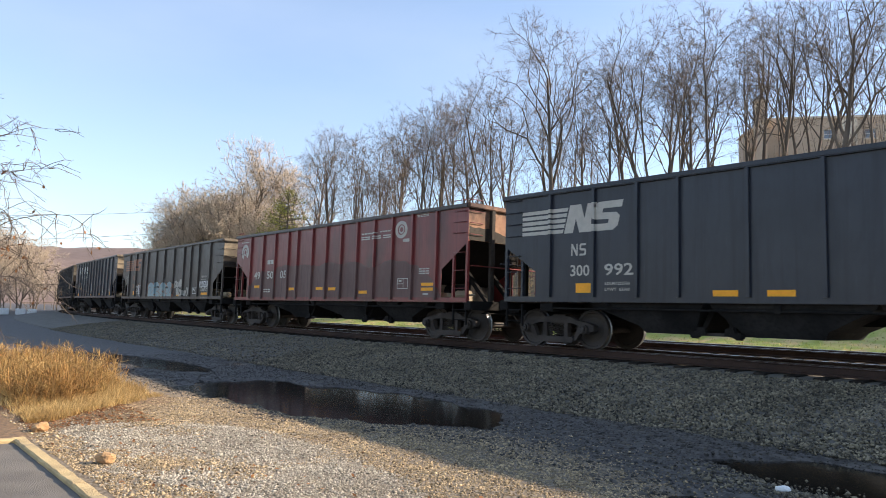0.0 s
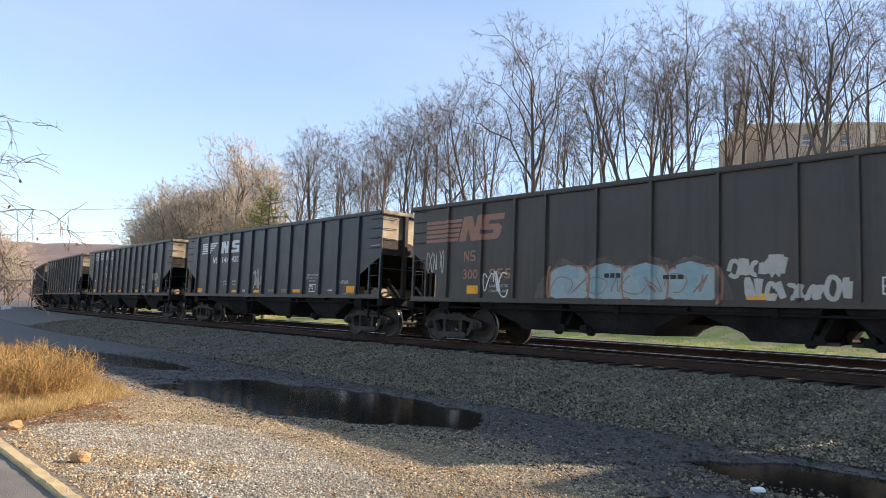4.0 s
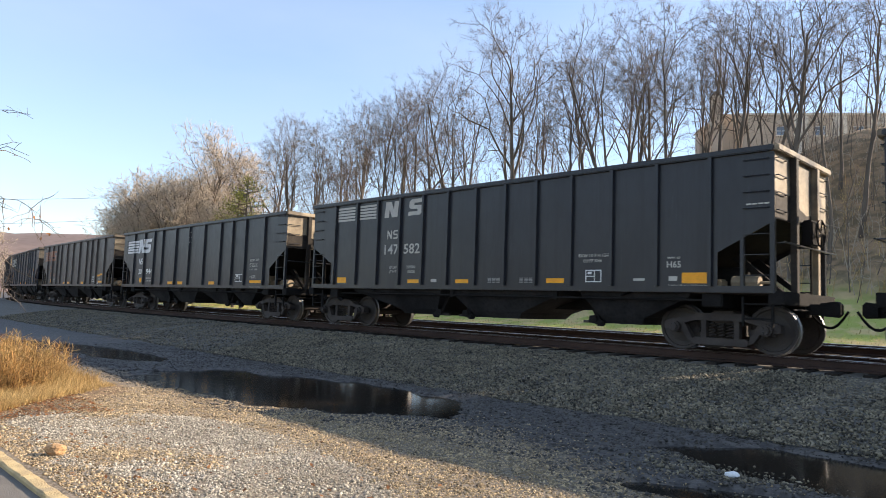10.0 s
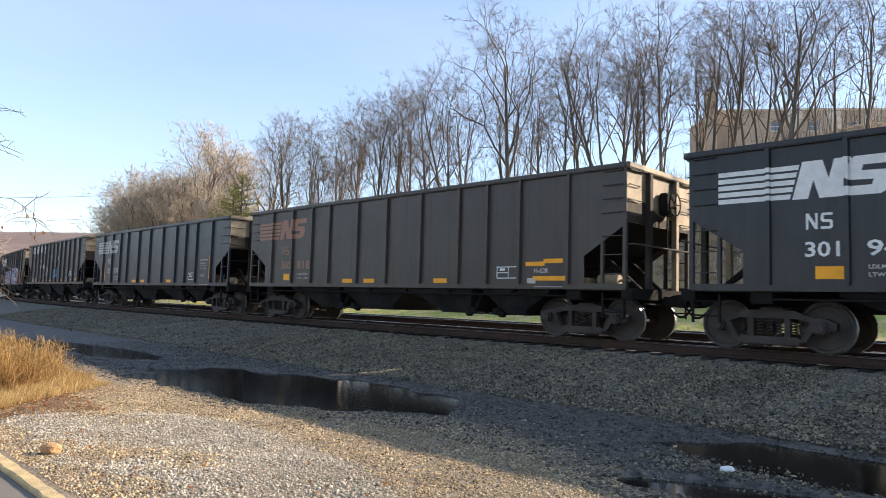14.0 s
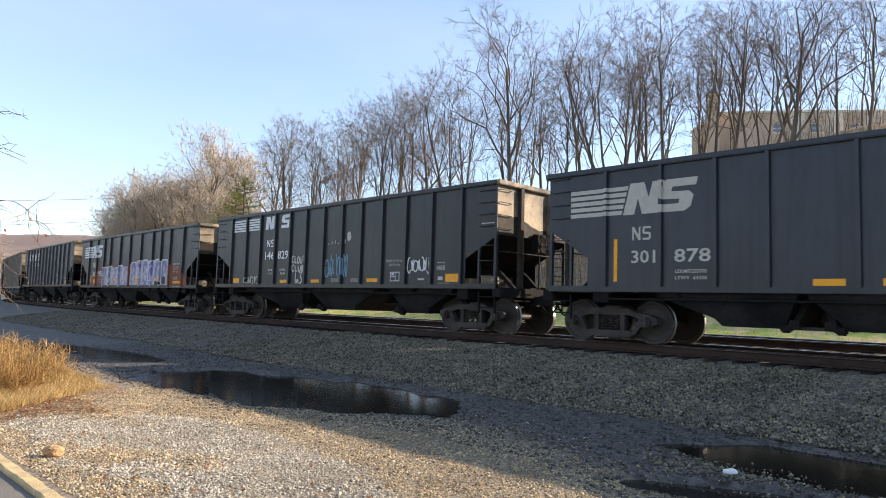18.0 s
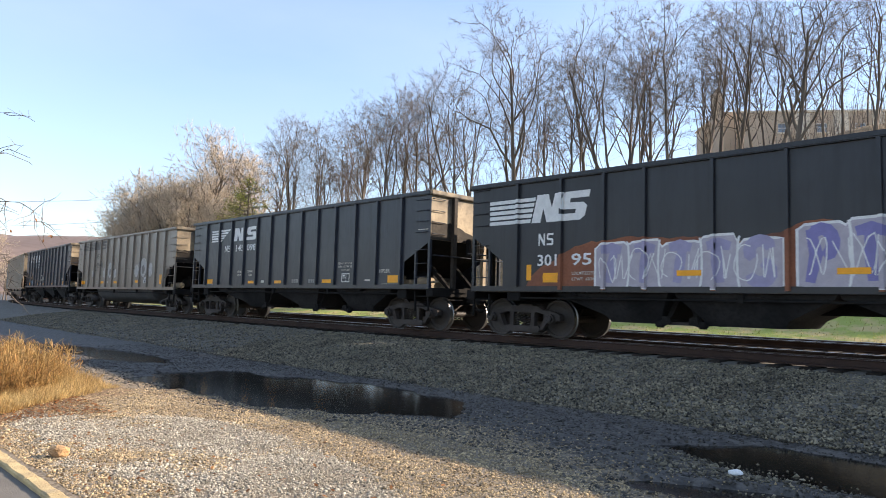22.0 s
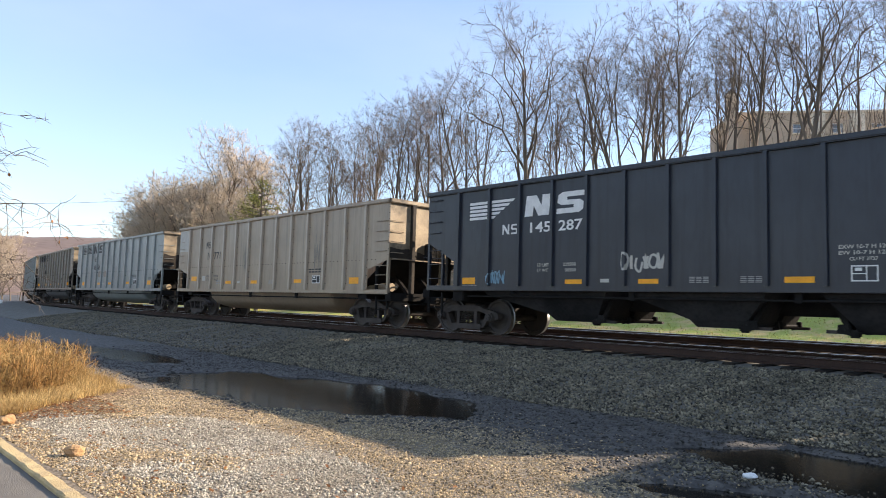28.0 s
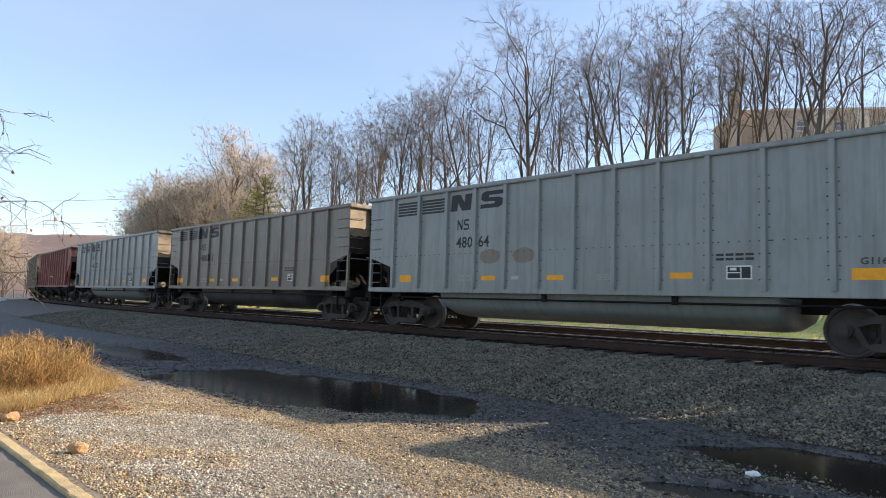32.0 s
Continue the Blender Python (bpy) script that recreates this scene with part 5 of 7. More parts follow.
def marks_red(car):
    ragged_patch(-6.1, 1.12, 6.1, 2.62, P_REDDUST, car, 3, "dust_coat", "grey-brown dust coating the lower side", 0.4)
    n = 28
    ring = [(0.5 + 0.5 * math.cos(6.2832 * i / n), 0.5 + 0.5 * math.sin(6.2832 * i / n)) for i in range(n)]
    ring += [(0.5 + 0.3 * math.cos(6.2832 * i / n), 0.5 + 0.3 * math.sin(6.2832 * i / n)) for i in range(n)]
    rf = [(i, (i + 1) % n, n + (i + 1) % n, n + i) for i in range(n)]
    on_side("ring_emblem", ring, rf, 3.9, 2.98, 4.5, 3.52, P_CREAM, car, "white ring emblem")
    on_side("ring_emblem", ring, rf, 4.08, 3.12, 4.34, 3.38, P_CREAM, car)
    panel("ring_tail", 4.3, 2.86, 4.6, 2.96, P_CREAM, car)
    bars(2.1, 3.03, 3.86, 3.16, 2, P_CREAM, car, cuts=3)
    bars(2.1, 3.2, 3.0, 3.28, 1, P_CREAM, car, cuts=5)
    bars(3.1, 3.22, 3.8, 3.3, 1, P_CREAM, car, cuts=5)
    on_side("ring_emblem", ring, [f for k, f in enumerate(rf) if not 22 < k + 4 < 28], -6.7, 2.72, -6.05, 3.38, P_CREAM, car, "white open ring emblem")
    on_side("ring_emblem", ring, rf, -6.52, 2.9, -6.22, 3.2, P_CREAM, car)
    bars(-6.72, 3.42, -6.05, 3.5, 1, P_CREAM, car, cuts=6)
    bars(-4.35, 2.4, -3.76, 2.71, 1, P_CREAM, car, cuts=2)
    for words, x in (("49", -5.45), ("50", -4.35), ("05", -3.3)):
        letters(words, x, 1.9, x + 0.52, 2.2, P_CREAM, car)
    for x, z in ((-5.4, 1.55), (-2.55, 1.44), (-0.62, 1.44), (0.2, 1.42), (2.05, 1.3)):
        panel("reflector", x, z, x + 0.46, z + 0.10, P_YELLOW, car, "yellow reflector panel")
    for z in (1.38, 1.52):
        panel("reflector", 5.22, z, 5.75, z + 0.09, P_YELLOW, car, "yellow reflector panel")
    panel("data_plate", 5.3, 1.26, 5.55, 1.31, P_CREAM, car)
    frame_box(4.08, 1.44, 4.6, 1.76, 0.022, P_CREAM, car)
    bars(-4.6, 1.35, -4.0, 1.52, 2, P_CREAM, car, cuts=3)
    bars(5.1, 1.85, 5.6, 2.05, 3, P_CREAM, car, cuts=3)
    bars(4.95, 3.55, 5.5, 3.68, 3, P_CREAM, car, cuts=4)


def marks_tub(number, let=P_DARKLET, logo=True, g_tag=None, extra=None, side_bars=False, shift=0.0, up=0.0):
    def deco(car):
        a, b_ = number
        if logo:
            stripes(-6.25, 3.2, -5.4, 3.62, 5, let, car)
            stripes(-5.2, 3.2, -4.3, 3.62, 5, let, car)
            emblem(-4.05, 3.2, -2.2, 3.64, let, car, gap=0.35, slant=0.12)
        initials(-3.77 + shift, 2.68 + up, -3.34 + shift, 2.96 + up, let, car)
        letters(a, -3.2 + shift - 0.2 * len(a), 2.2 + up, -3.2 + shift, 2.5 + up, let, car)
        letters(b_, -2.99 + shift, 2.2 + up, -2.99 + shift + 0.19 * len(b_), 2.5 + up, let, car)
        panel("reflector", -6.1, 1.30 + up, -5.58, 1.50 + up, P_YELLOW, car, "yellow reflector panel")
        for x, z in ((-2.85, 1.34), (-0.75, 1.34), (2.35, 1.36)):
            panel("reflector", x, z, x + 0.48, z + 0.12, P_YELLOW, car, "yellow reflector panel")
        if side_bars:
            for x in (5.46, 5.6):
                panel("reflector", x, 1.28, x + 0.1, 1.72, P_YELLOW, car, "upright yellow reflector panel")
        else:
            panel("reflector", 5.62, 1.32, 6.12, 1.52, P_YELLOW, car, "yellow reflector panel")
        panel("data_plate", -1.85, 1.36, -1.62, 1.45, P_CREAM, car)
        panel("inspection_ground", 3.5, 1.34, 3.98, 1.60, P_DARKLET, car, "", 0.004)
        frame_box(3.5, 1.34, 3.98, 1.60, 0.024, P_WHITE, car)
        bars(3.3, 1.68, 4.05, 1.85, 2, let if logo else P_DARKLET, car, cuts=4)
        bars(-3.7, 1.3, -3.1, 1.5, 2, P_PALELET, car, cuts=2)
        bars(0.6, 1.33, 1.0, 1.48, 4, P_PALELET, car, cuts=2)
        if g_tag:
            letters(g_tag, 5.75, 1.58, 6.15, 1.70, let, car)
        if extra:
            extra(car)
    return deco


def extra_b(car):
    ragged_patch(-3.1, 1.2, 1.7, 2.3, P_PALEDUST, car, 4, "overspray", "pale faded overspray", 0.45)
    block_piece(-2.62, 1.2, 1.32, 1.95, 4, P_SEAFOAM, P_SEAFOAM_B, P_RUSTLET, car, 8)
    ribbon([arc(-2.62, 1.55, 0.1, 0.42, 250, 100), arc(1.36, 1.5, 0.12, 0.38, -80, 80)], 0.06, P_RUSTLET, car, "graffiti", "", 0.013)
    bars(-1.15, 1.62, -0.72, 1.80, 1, P_DARKLET, car, 0.016, 3)
    bars(0.25, 1.58, 0.72, 1.74, 1, P_DARKLET, car, 0.016, 3)
    # two rows of thick white tagging
    for seed, x, z, w_, h in ((3, 1.62, 1.62, 0.34, 0.4), (4, 2.02, 1.66, 0.3, 0.3), (5, 2.38, 1.64, 0.26, 0.42), (6, 1.95, 1.22, 0.26, 0.42), (7, 2.3, 1.2, 0.3, 0.36), (8, 2.66, 1.22, 0.24, 0.34), (9, 2.95, 1.2, 0.3, 0.32), (10, 3.3, 1.2, 0.36, 0.46)):
        scrawl(x, z, x + w_, z + h, P_CREAM, car, seed, 2, 0.085, "white sprayed graffiti", 0.009)
    letters("ROGUE", 5.0, 1.6, 6.1, 1.93, P_WHITE, car, 0.009)
    scrawl(5.2, 1.44, 6.0, 1.6, P_CREAM, car, 23, 5, 0.03)
    scrawl(-4.75, 1.25, -3.95, 1.9, P_WHITE, car, 24, 3, 0.035)
    scrawl(-6.95, 1.85, -6.3, 2.5, P_CREAM, car, 25, 3, 0.03)


def extra_d(car):
    scrawl(-0.82, 1.45, -0.1, 2.25, P_CREAM, car, 31, 4, 0.05)


def extra_g(car):
    for x in (0.06, 0.22):
        for z in (2.97, 3.18, 3.39):
            blotch(x, z, x + 0.05, z + 0.05, P_WHITE, car, int(z * 100), "paint_chip", "", 0.2, 0.08, 8)
    for z in (2.98, 3.14, 3.29):
        blotch(-2.66, z, -2.62, z + 0.045, P_CREAM, car, int(z * 100), "paint_chip", "", 0.2, 0.006, 8)


def extra_e(car):
    blotch(-5.72, 1.9, -5.42, 2.05, P_CREAM, car, 2, "paint_patch", "pale round paint patch", 0.1)
    blotch(4.75, 1.85, 5.55, 2.28, P_TAN, car, 3, "paint_patch", "tan painted-over patch", 0.12)
    panel("reflector", -2.1, 1.38, -2.0, 1.75, P_YELLOW, car, "upright yellow reflector panel")


def extra_h(car):
    panel("reflector", 5.0, 1.62, 5.55, 1.72, P_YELLOW, car, "yellow reflector panel")
    panel("reflector", 5.52, 1.68, 6.05, 1.78, P_YELLOW, car, "yellow reflector panel")
    panel("data_plate", 5.05, 1.2, 5.3, 1.34, P_CREAM, car)


def extra_i(car):
    panel("reflector", 6.1, 1.35, 6.2, 2.3, P_YELLOW, car, "upright yellow reflector panel")
    panel("reflector", -5.95, 1.3, -5.87, 2.2, P_YELLOW, car, "upright yellow reflector panel")


def extra_j(car):
    # three rows of thick hand-sprayed capitals
    def row(words, x, z, w_, h, gap):
        shapes = {
            "C": [arc(0.55, 0.5, 0.5, 0.5, 50, 310, 12)],
            "L": [[(0.1, 1.0), (0.12, 0.5), (0.16, 0.04), (0.5, 0.0), (0.95, 0.06)]],
            "O": [arc(0.5, 0.5, 0.46, 0.5, 80, 440, 14)],
            "U": [[(0.06, 1.0)] + arc(0.5, 0.42, 0.42, 0.42, 180, 360, 9) + [(0.95, 1.0)]],
            "T": [[(0.0, 0.95), (0.5, 1.0), (1.0, 1.04)], [(0.52, 1.0), (0.5, 0.5), (0.5, 0.0)]],
            "B": [[(0.1, 1.0), (0.1, 0.5), (0.1, 0.0)], arc(0.12, 0.76, 0.66, 0.25, 95, -90, 9), arc(0.12, 0.25, 0.8, 0.26, 90, -95, 9)],
            "3": [[(0.05, 1.0), (0.85, 1.02), (0.42, 0.58)] + arc(0.4, 0.27, 0.5, 0.3, 80, -140, 10)],
        }
        for k, ch in enumerate(words):
            lines = [[(x + k * (w_ + gap) + a * w_, z + b * h + 0.012 * math.sin(5 * k + z)) for a, b in ln] for ln in shapes[ch]]
            ribbon(lines, 0.062, P_CREAM, car, "graffiti", "thick white sprayed capital", 0.009 + 0.001 * (k % 2))
    row("CLOUT", -1.84, 1.96, 0.13, 0.22, 0.03)
    row("CLUB", -1.84, 1.68, 0.155, 0.20, 0.035)
    row("L3", -1.62, 1.29, 0.19, 0.34, 0.04)
    scrawl(0.1, 1.4, 1.2, 2.2, P_BLUE, car, 43, 7, 0.05, "pale blue sprayed graffiti")
    scrawl(4.0, 1.55, 4.9, 2.0, P_WHITE, car, 44, 7, 0.036)
    scrawl(-4.9, 1.25, -4.0, 1.58, P_CREAM, car, 45, 5, 0.045)
    blotch(1.15, 2.55, 1.4, 2.9, P_CREAM, car, 5, "paint_patch", "chipped pale patch", 0.3)
    for k in range(6):
        blotch(0.2 + 0.17 * k, 2.5, 0.26 + 0.17 * k, 2.56 + 0.05 * (k % 3), P_CREAM, car, 60 + k, "paint_chip", "", 0.3, 0.004, 8)


def extra_k(car):
    ragged_patch(-5.9, 1.13, 6.7, 2.5, P_ORANGE, car, 6, "primer_patch", "patch of rusty orange primer", 0.5)
    block_piece(-3.95, 1.16, -0.12, 2.2, 5, P_SILVER, P_VIOLET_PALE, P_WHITE, car, 61)
    block_piece(0.15, 1.16, 4.6, 2.38, 6, P_SILVER, P_VIOLET, P_WHITE, car, 64)
    panel("reflector", -5.86, 1.35, -5.72, 1.72, P_YELLOW, car, "upright yellow reflector panel")
    panel("reflector", 6.0, 1.85, 6.18, 1.98, P_YELLOW, car, "yellow reflector panel")
    for x in (-2.1, 0.75, 3.2):
        panel("reflector", x, 1.42, x + 0.5, 1.53, P_YELLOW, car, "yellow reflector panel", 0.018)
    blotch(3.15, 1.2, 3.9, 1.4, P_DARKLET, car, 11, "paint_patch", "", 0.2, 0.016, 16, 4.0)
    blotch(4.0, 1.22, 4.45, 1.6, P_DARKLET, car, 12, "paint_patch", "", 0.25, 0.016, 16, 4.0)


def extra_n(car):
    for k, (x, w_, h) in enumerate(((-5.3, 0.25, 0.4), (-4.4, 0.45, 0.55), (-2.5, 0.42, 0.6), (-1.75, 0.7, 0.85), (-0.78, 0.36, 0.5), (2.2, 0.55, 0.65), (2.95, 0.85, 0.95), (4.05, 0.5, 0.7))):
        blotch(x - 0.06, 1.56, x + w_ + 0.06, 1.66 + h, P_BLOB_FAINT, car, 170 + k, "overspray", "", 0.16, 0.0045, 60)
        blotch(x, 1.62, x + w_, 1.62 + h, P_BLOB, car, 70 + k, "paint_patch", "pale sprayed blob", 0.07, 0.006, 60)
        if w_ > 0.6:
            blotch(x + 0.2, 1.76, x + w_ - 0.2, 1.62 + h - 0.36, P_BLOB_FAINT, car, 90 + k, "paint_patch", "", 0.15, 0.010)


def extra_p(car):
    scrawl(-5.0, 1.25, -4.4, 1.65, P_BLUE, car, 51, 4, 0.03, "pale blue sprayed graffiti")
    scrawl(-1.1, 1.55, -0.1, 1.95, P_CREAM, car, 52, 6, 0.05)


def extra_q(car):
    q = random.Random(8)
    for x0 in (-1.5, 3.6):
        for k in range(9):
            x, z = x0 + q.gauss(0.12, 0.11), q.uniform(1.6, 2.2)
            blotch(x, z, x + q.uniform(0.025, 0.06), z + q.uniform(0.5, 1.2), P_OLIVE, car, 200 + k, "soot_streak", "", 0.3, 0.004 + 0.0005 * k, 14)
    panel("paint_patch", -7.5, 2.78, -6.52, 3.72, P_CREAM, car, "pale repainted panel")
    panel("data_plate", -5.04, 1.47, -4.72, 1.67, P_CREAM, car, "white data plate")
    for words, x, z, w_ in (("LD LMT", -4.63, 1.62, 0.46), ("344200", -3.96, 1.62, 0.43), ("LT WT", -4.63, 1.46, 0.42), ("41800", -3.9, 1.46, 0.37)):
        letters(words, x, z, x + w_, z + 0.1, P_FAINT, car)


def extra_r(car):
    for x in (-2.95, -1.85):
        blotch(x, 1.75, x + 0.75, 2.15, P_DUST, car, int(-x * 10), "paint_patch", "tan painted-over patch", 0.12)


black_h = "black steel coal hopper car with white markings"
TRAIN = [
    # middle of the car along the line at the start, kind, label, body, end plate, marks
    (10.25, "rebuilt", black_h, P_BLACK, P_BUFF, marks_rebuilt(("301", "112"))),
    (-6.15, "rebuilt", "black hopper car with a faded white railway mark", P_BLACK_B, P_BUFF, marks_rebuilt(("300", "992"), year=None, let=P_CREAM)),
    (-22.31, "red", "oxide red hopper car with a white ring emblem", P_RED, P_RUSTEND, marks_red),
    (-38.37, "rebuilt", "brown-black hopper car with rusty marks and graffiti", P_BROWN, P_BUFF, marks_rebuilt(("300", "955"), extra=extra_b, let=P_RUSTLET, year="03-99")),
    (-54.65, "triple_slant", "black hopper car with white marks and a white scrawl", P_BLACK_B, P_BUFF, marks_triple(("146", "420"), "HP30R", True, extra_d)),
    (-70.85, "triple", "black hopper car with a tan painted-over patch", P_BLACK, P_BUFF, marks_triple(("147", "111"), "H65", False, extra_e, P_CREAM)),
    (-87.0, "triple", black_h, P_BLACK, P_BUFF, marks_triple(("147", "582"), "H65", False, None, P_CREAM)),
    (-103.45, "rebuilt", black_h, P_BLACK, P_BUFF, marks_rebuilt(("301", "944"), extra=extra_g)),
    (-120.07, "rebuilt", "dusty brown-black hopper car with rust-tinted marks", P_BROWN, P_BUFF, marks_rebuilt(("300", "818"), "H-62R", None, extra_h, P_RUSTLET)),
    (-136.87, "rebuilt", "black hopper car with an upright yellow reflector", P_BLACK_B, P_BUFF, marks_rebuilt(("301", "878"), "H62R", "09-99", extra_i, P_CREAM, False)),
    (-153.3, "triple", "black hopper car with white and blue graffiti tags", P_BLACK, P_BUFF, marks_triple(("146", "829"), "H65", False, extra_j)),
    (-169.7, "rebuilt", "black hopper car with rusty primer and large violet graffiti", P_BLACK, P_BUFF, marks_rebuilt(("301", "951"), "H62R", "10-99", extra_k)),
    (-186.1, "triple_slant", black_h, P_BLACK_B, P_BUFF, marks_triple(("145", "098"), "HP28R", True)),
    (-202.2, "tub_short", "dusty brown gondola car with pale sprayed blobs", P_DUST, P_BUFF, marks_tub(("495", "48"), P_FAINT, True, None, extra_n, side_bars=True)),
    (-218.2, "triple_slant", "black hopper car with a pale blue tag", P_BLACK_B, P_BUFF, marks_triple(("145", "287"), "HP28R", True, extra_p)),
    (-234.65, "tub", "dusty tan gondola car with a rounded tub below", P_TAN, P_BUFF, marks_tub(("10", "771"), P_DARKLET, False, None, extra_q, shift=-1.0, up=0.16)),
    (-251.6, "tub", "grey riveted gondola car with black markings", P_GREY, P_BUFF, marks_tub(("480", "64"), P_DARKLET, True, "G116", extra_r)),
    (-267.4, "tub_short", "sooty olive-grey gondola car with streaked sides", P_OLIVE, P_BUFF, marks_tub(("480", "11"), P_DARKLET, True)),
    (-283.7, "tub", "grey gondola car with black markings", P_GREY, P_BUFF, marks_tub(("480", "37"), P_DARKLET, True)),
    (-300.2, "red", "oxide red hopper car", P_RED, P_RUSTEND, None),
    (-316.7, "tub", "dusty olive gondola car", P_OLIVE, P_BUFF, None),
    (-333.2, "rebuilt", black_h, P_BLACK, P_BUFF, None),
    (-349.6, "triple", black_h, P_BLACK_B, P_BUFF, None),
]
CARS = []
for u, kind, label, body, end_mat, deco in TRAIN:
    CARS.append((coal_car(kind, label, body, end_mat, None, decorate=deco), u))

# ---- trees and brush ----
def tubes(name, lines, sides=4):
    """Tapering tubes along polylines: (points, radii) each."""
    V, F, n0 = [], [], 0
    ang = np.arange(sides) * 2 * np.pi / sides
    ca, sa = np.cos(ang), np.sin(ang)
    for pts, rad in lines:
        pts = np.asarray(pts, float)
        d = np.gradient(pts, axis=0)
        d /= np.linalg.norm(d, axis=1, keepdims=True) + 1e-9
        ref = np.where(np.abs(d[:, 2:3]) < 0.9, np.array([[0, 0, 1.0]]), np.array([[1.0, 0, 0]]))
        a = np.cross(d, ref)
        a /= np.linalg.norm(a, axis=1, keepdims=True) + 1e-9
        b = np.cross(d, a)
        rr = np.asarray(rad, float)[:, None, None]
        ring = pts[:, None, :] + rr * (a[:, None, :] * ca[None, :, None] + b[:, None, :] * sa[None, :, None])
        k = len(pts)
        V.append(ring.reshape(-1, 3))
        i = np.arange(k - 1)[:, None] * sides
        j = np.arange(sides)[None, :]
        j2 = (j + 1) % sides
        F.append((np.stack([i + j, i + j2, i + sides + j2, i + sides + j], -1) + n0).reshape(-1, 4))
        n0 += k * sides
    me = fast_mesh(name, np.concatenate(V), np.concatenate(F))
    return me


def branch(q, start, way, length, r0, r1, n, bend, lift):
    pts, p, d = [Vector(start)], Vector(start), Vector(way).normalized()
    for i in range(n):
        d = (d + Vector((q.uniform(-bend, bend), q.uniform(-bend, bend), q.uniform(-bend, bend) * 0.6 + lift))).normalized()
        p = p + d * (length / n)
        pts.append(p.copy())
    return [tuple(v) for v in pts], [r0 + (r1 - r0) * (i / n) ** 0.8 for i in range(n + 1)], d


def cones(name, a, b, r):
    """Thin pointed twigs from a to b."""
    a, b = np.asarray(a, float), np.asarray(b, float)
    d = b - a
    u = np.cross(d, np.array([[0.31, 0.52, 0.79]]))
    u /= np.linalg.norm(u, axis=1, keepdims=True) + 1e-9
    w = np.cross(d, u)
    w /= np.linalg.norm(w, axis=1, keepdims=True) + 1e-9
    V = np.stack([a + r * u, a - r * (0.5 * u - 0.87 * w), a - r * (0.5 * u + 0.87 * w), b], 1).reshape(-1, 3)
    F = (4 * np.arange(len(a))[:, None, None] + np.array([[[0, 1, 3], [1, 2, 3], [2, 0, 3]]])).reshape(-1, 3)
    return fast_mesh(name, V, F)


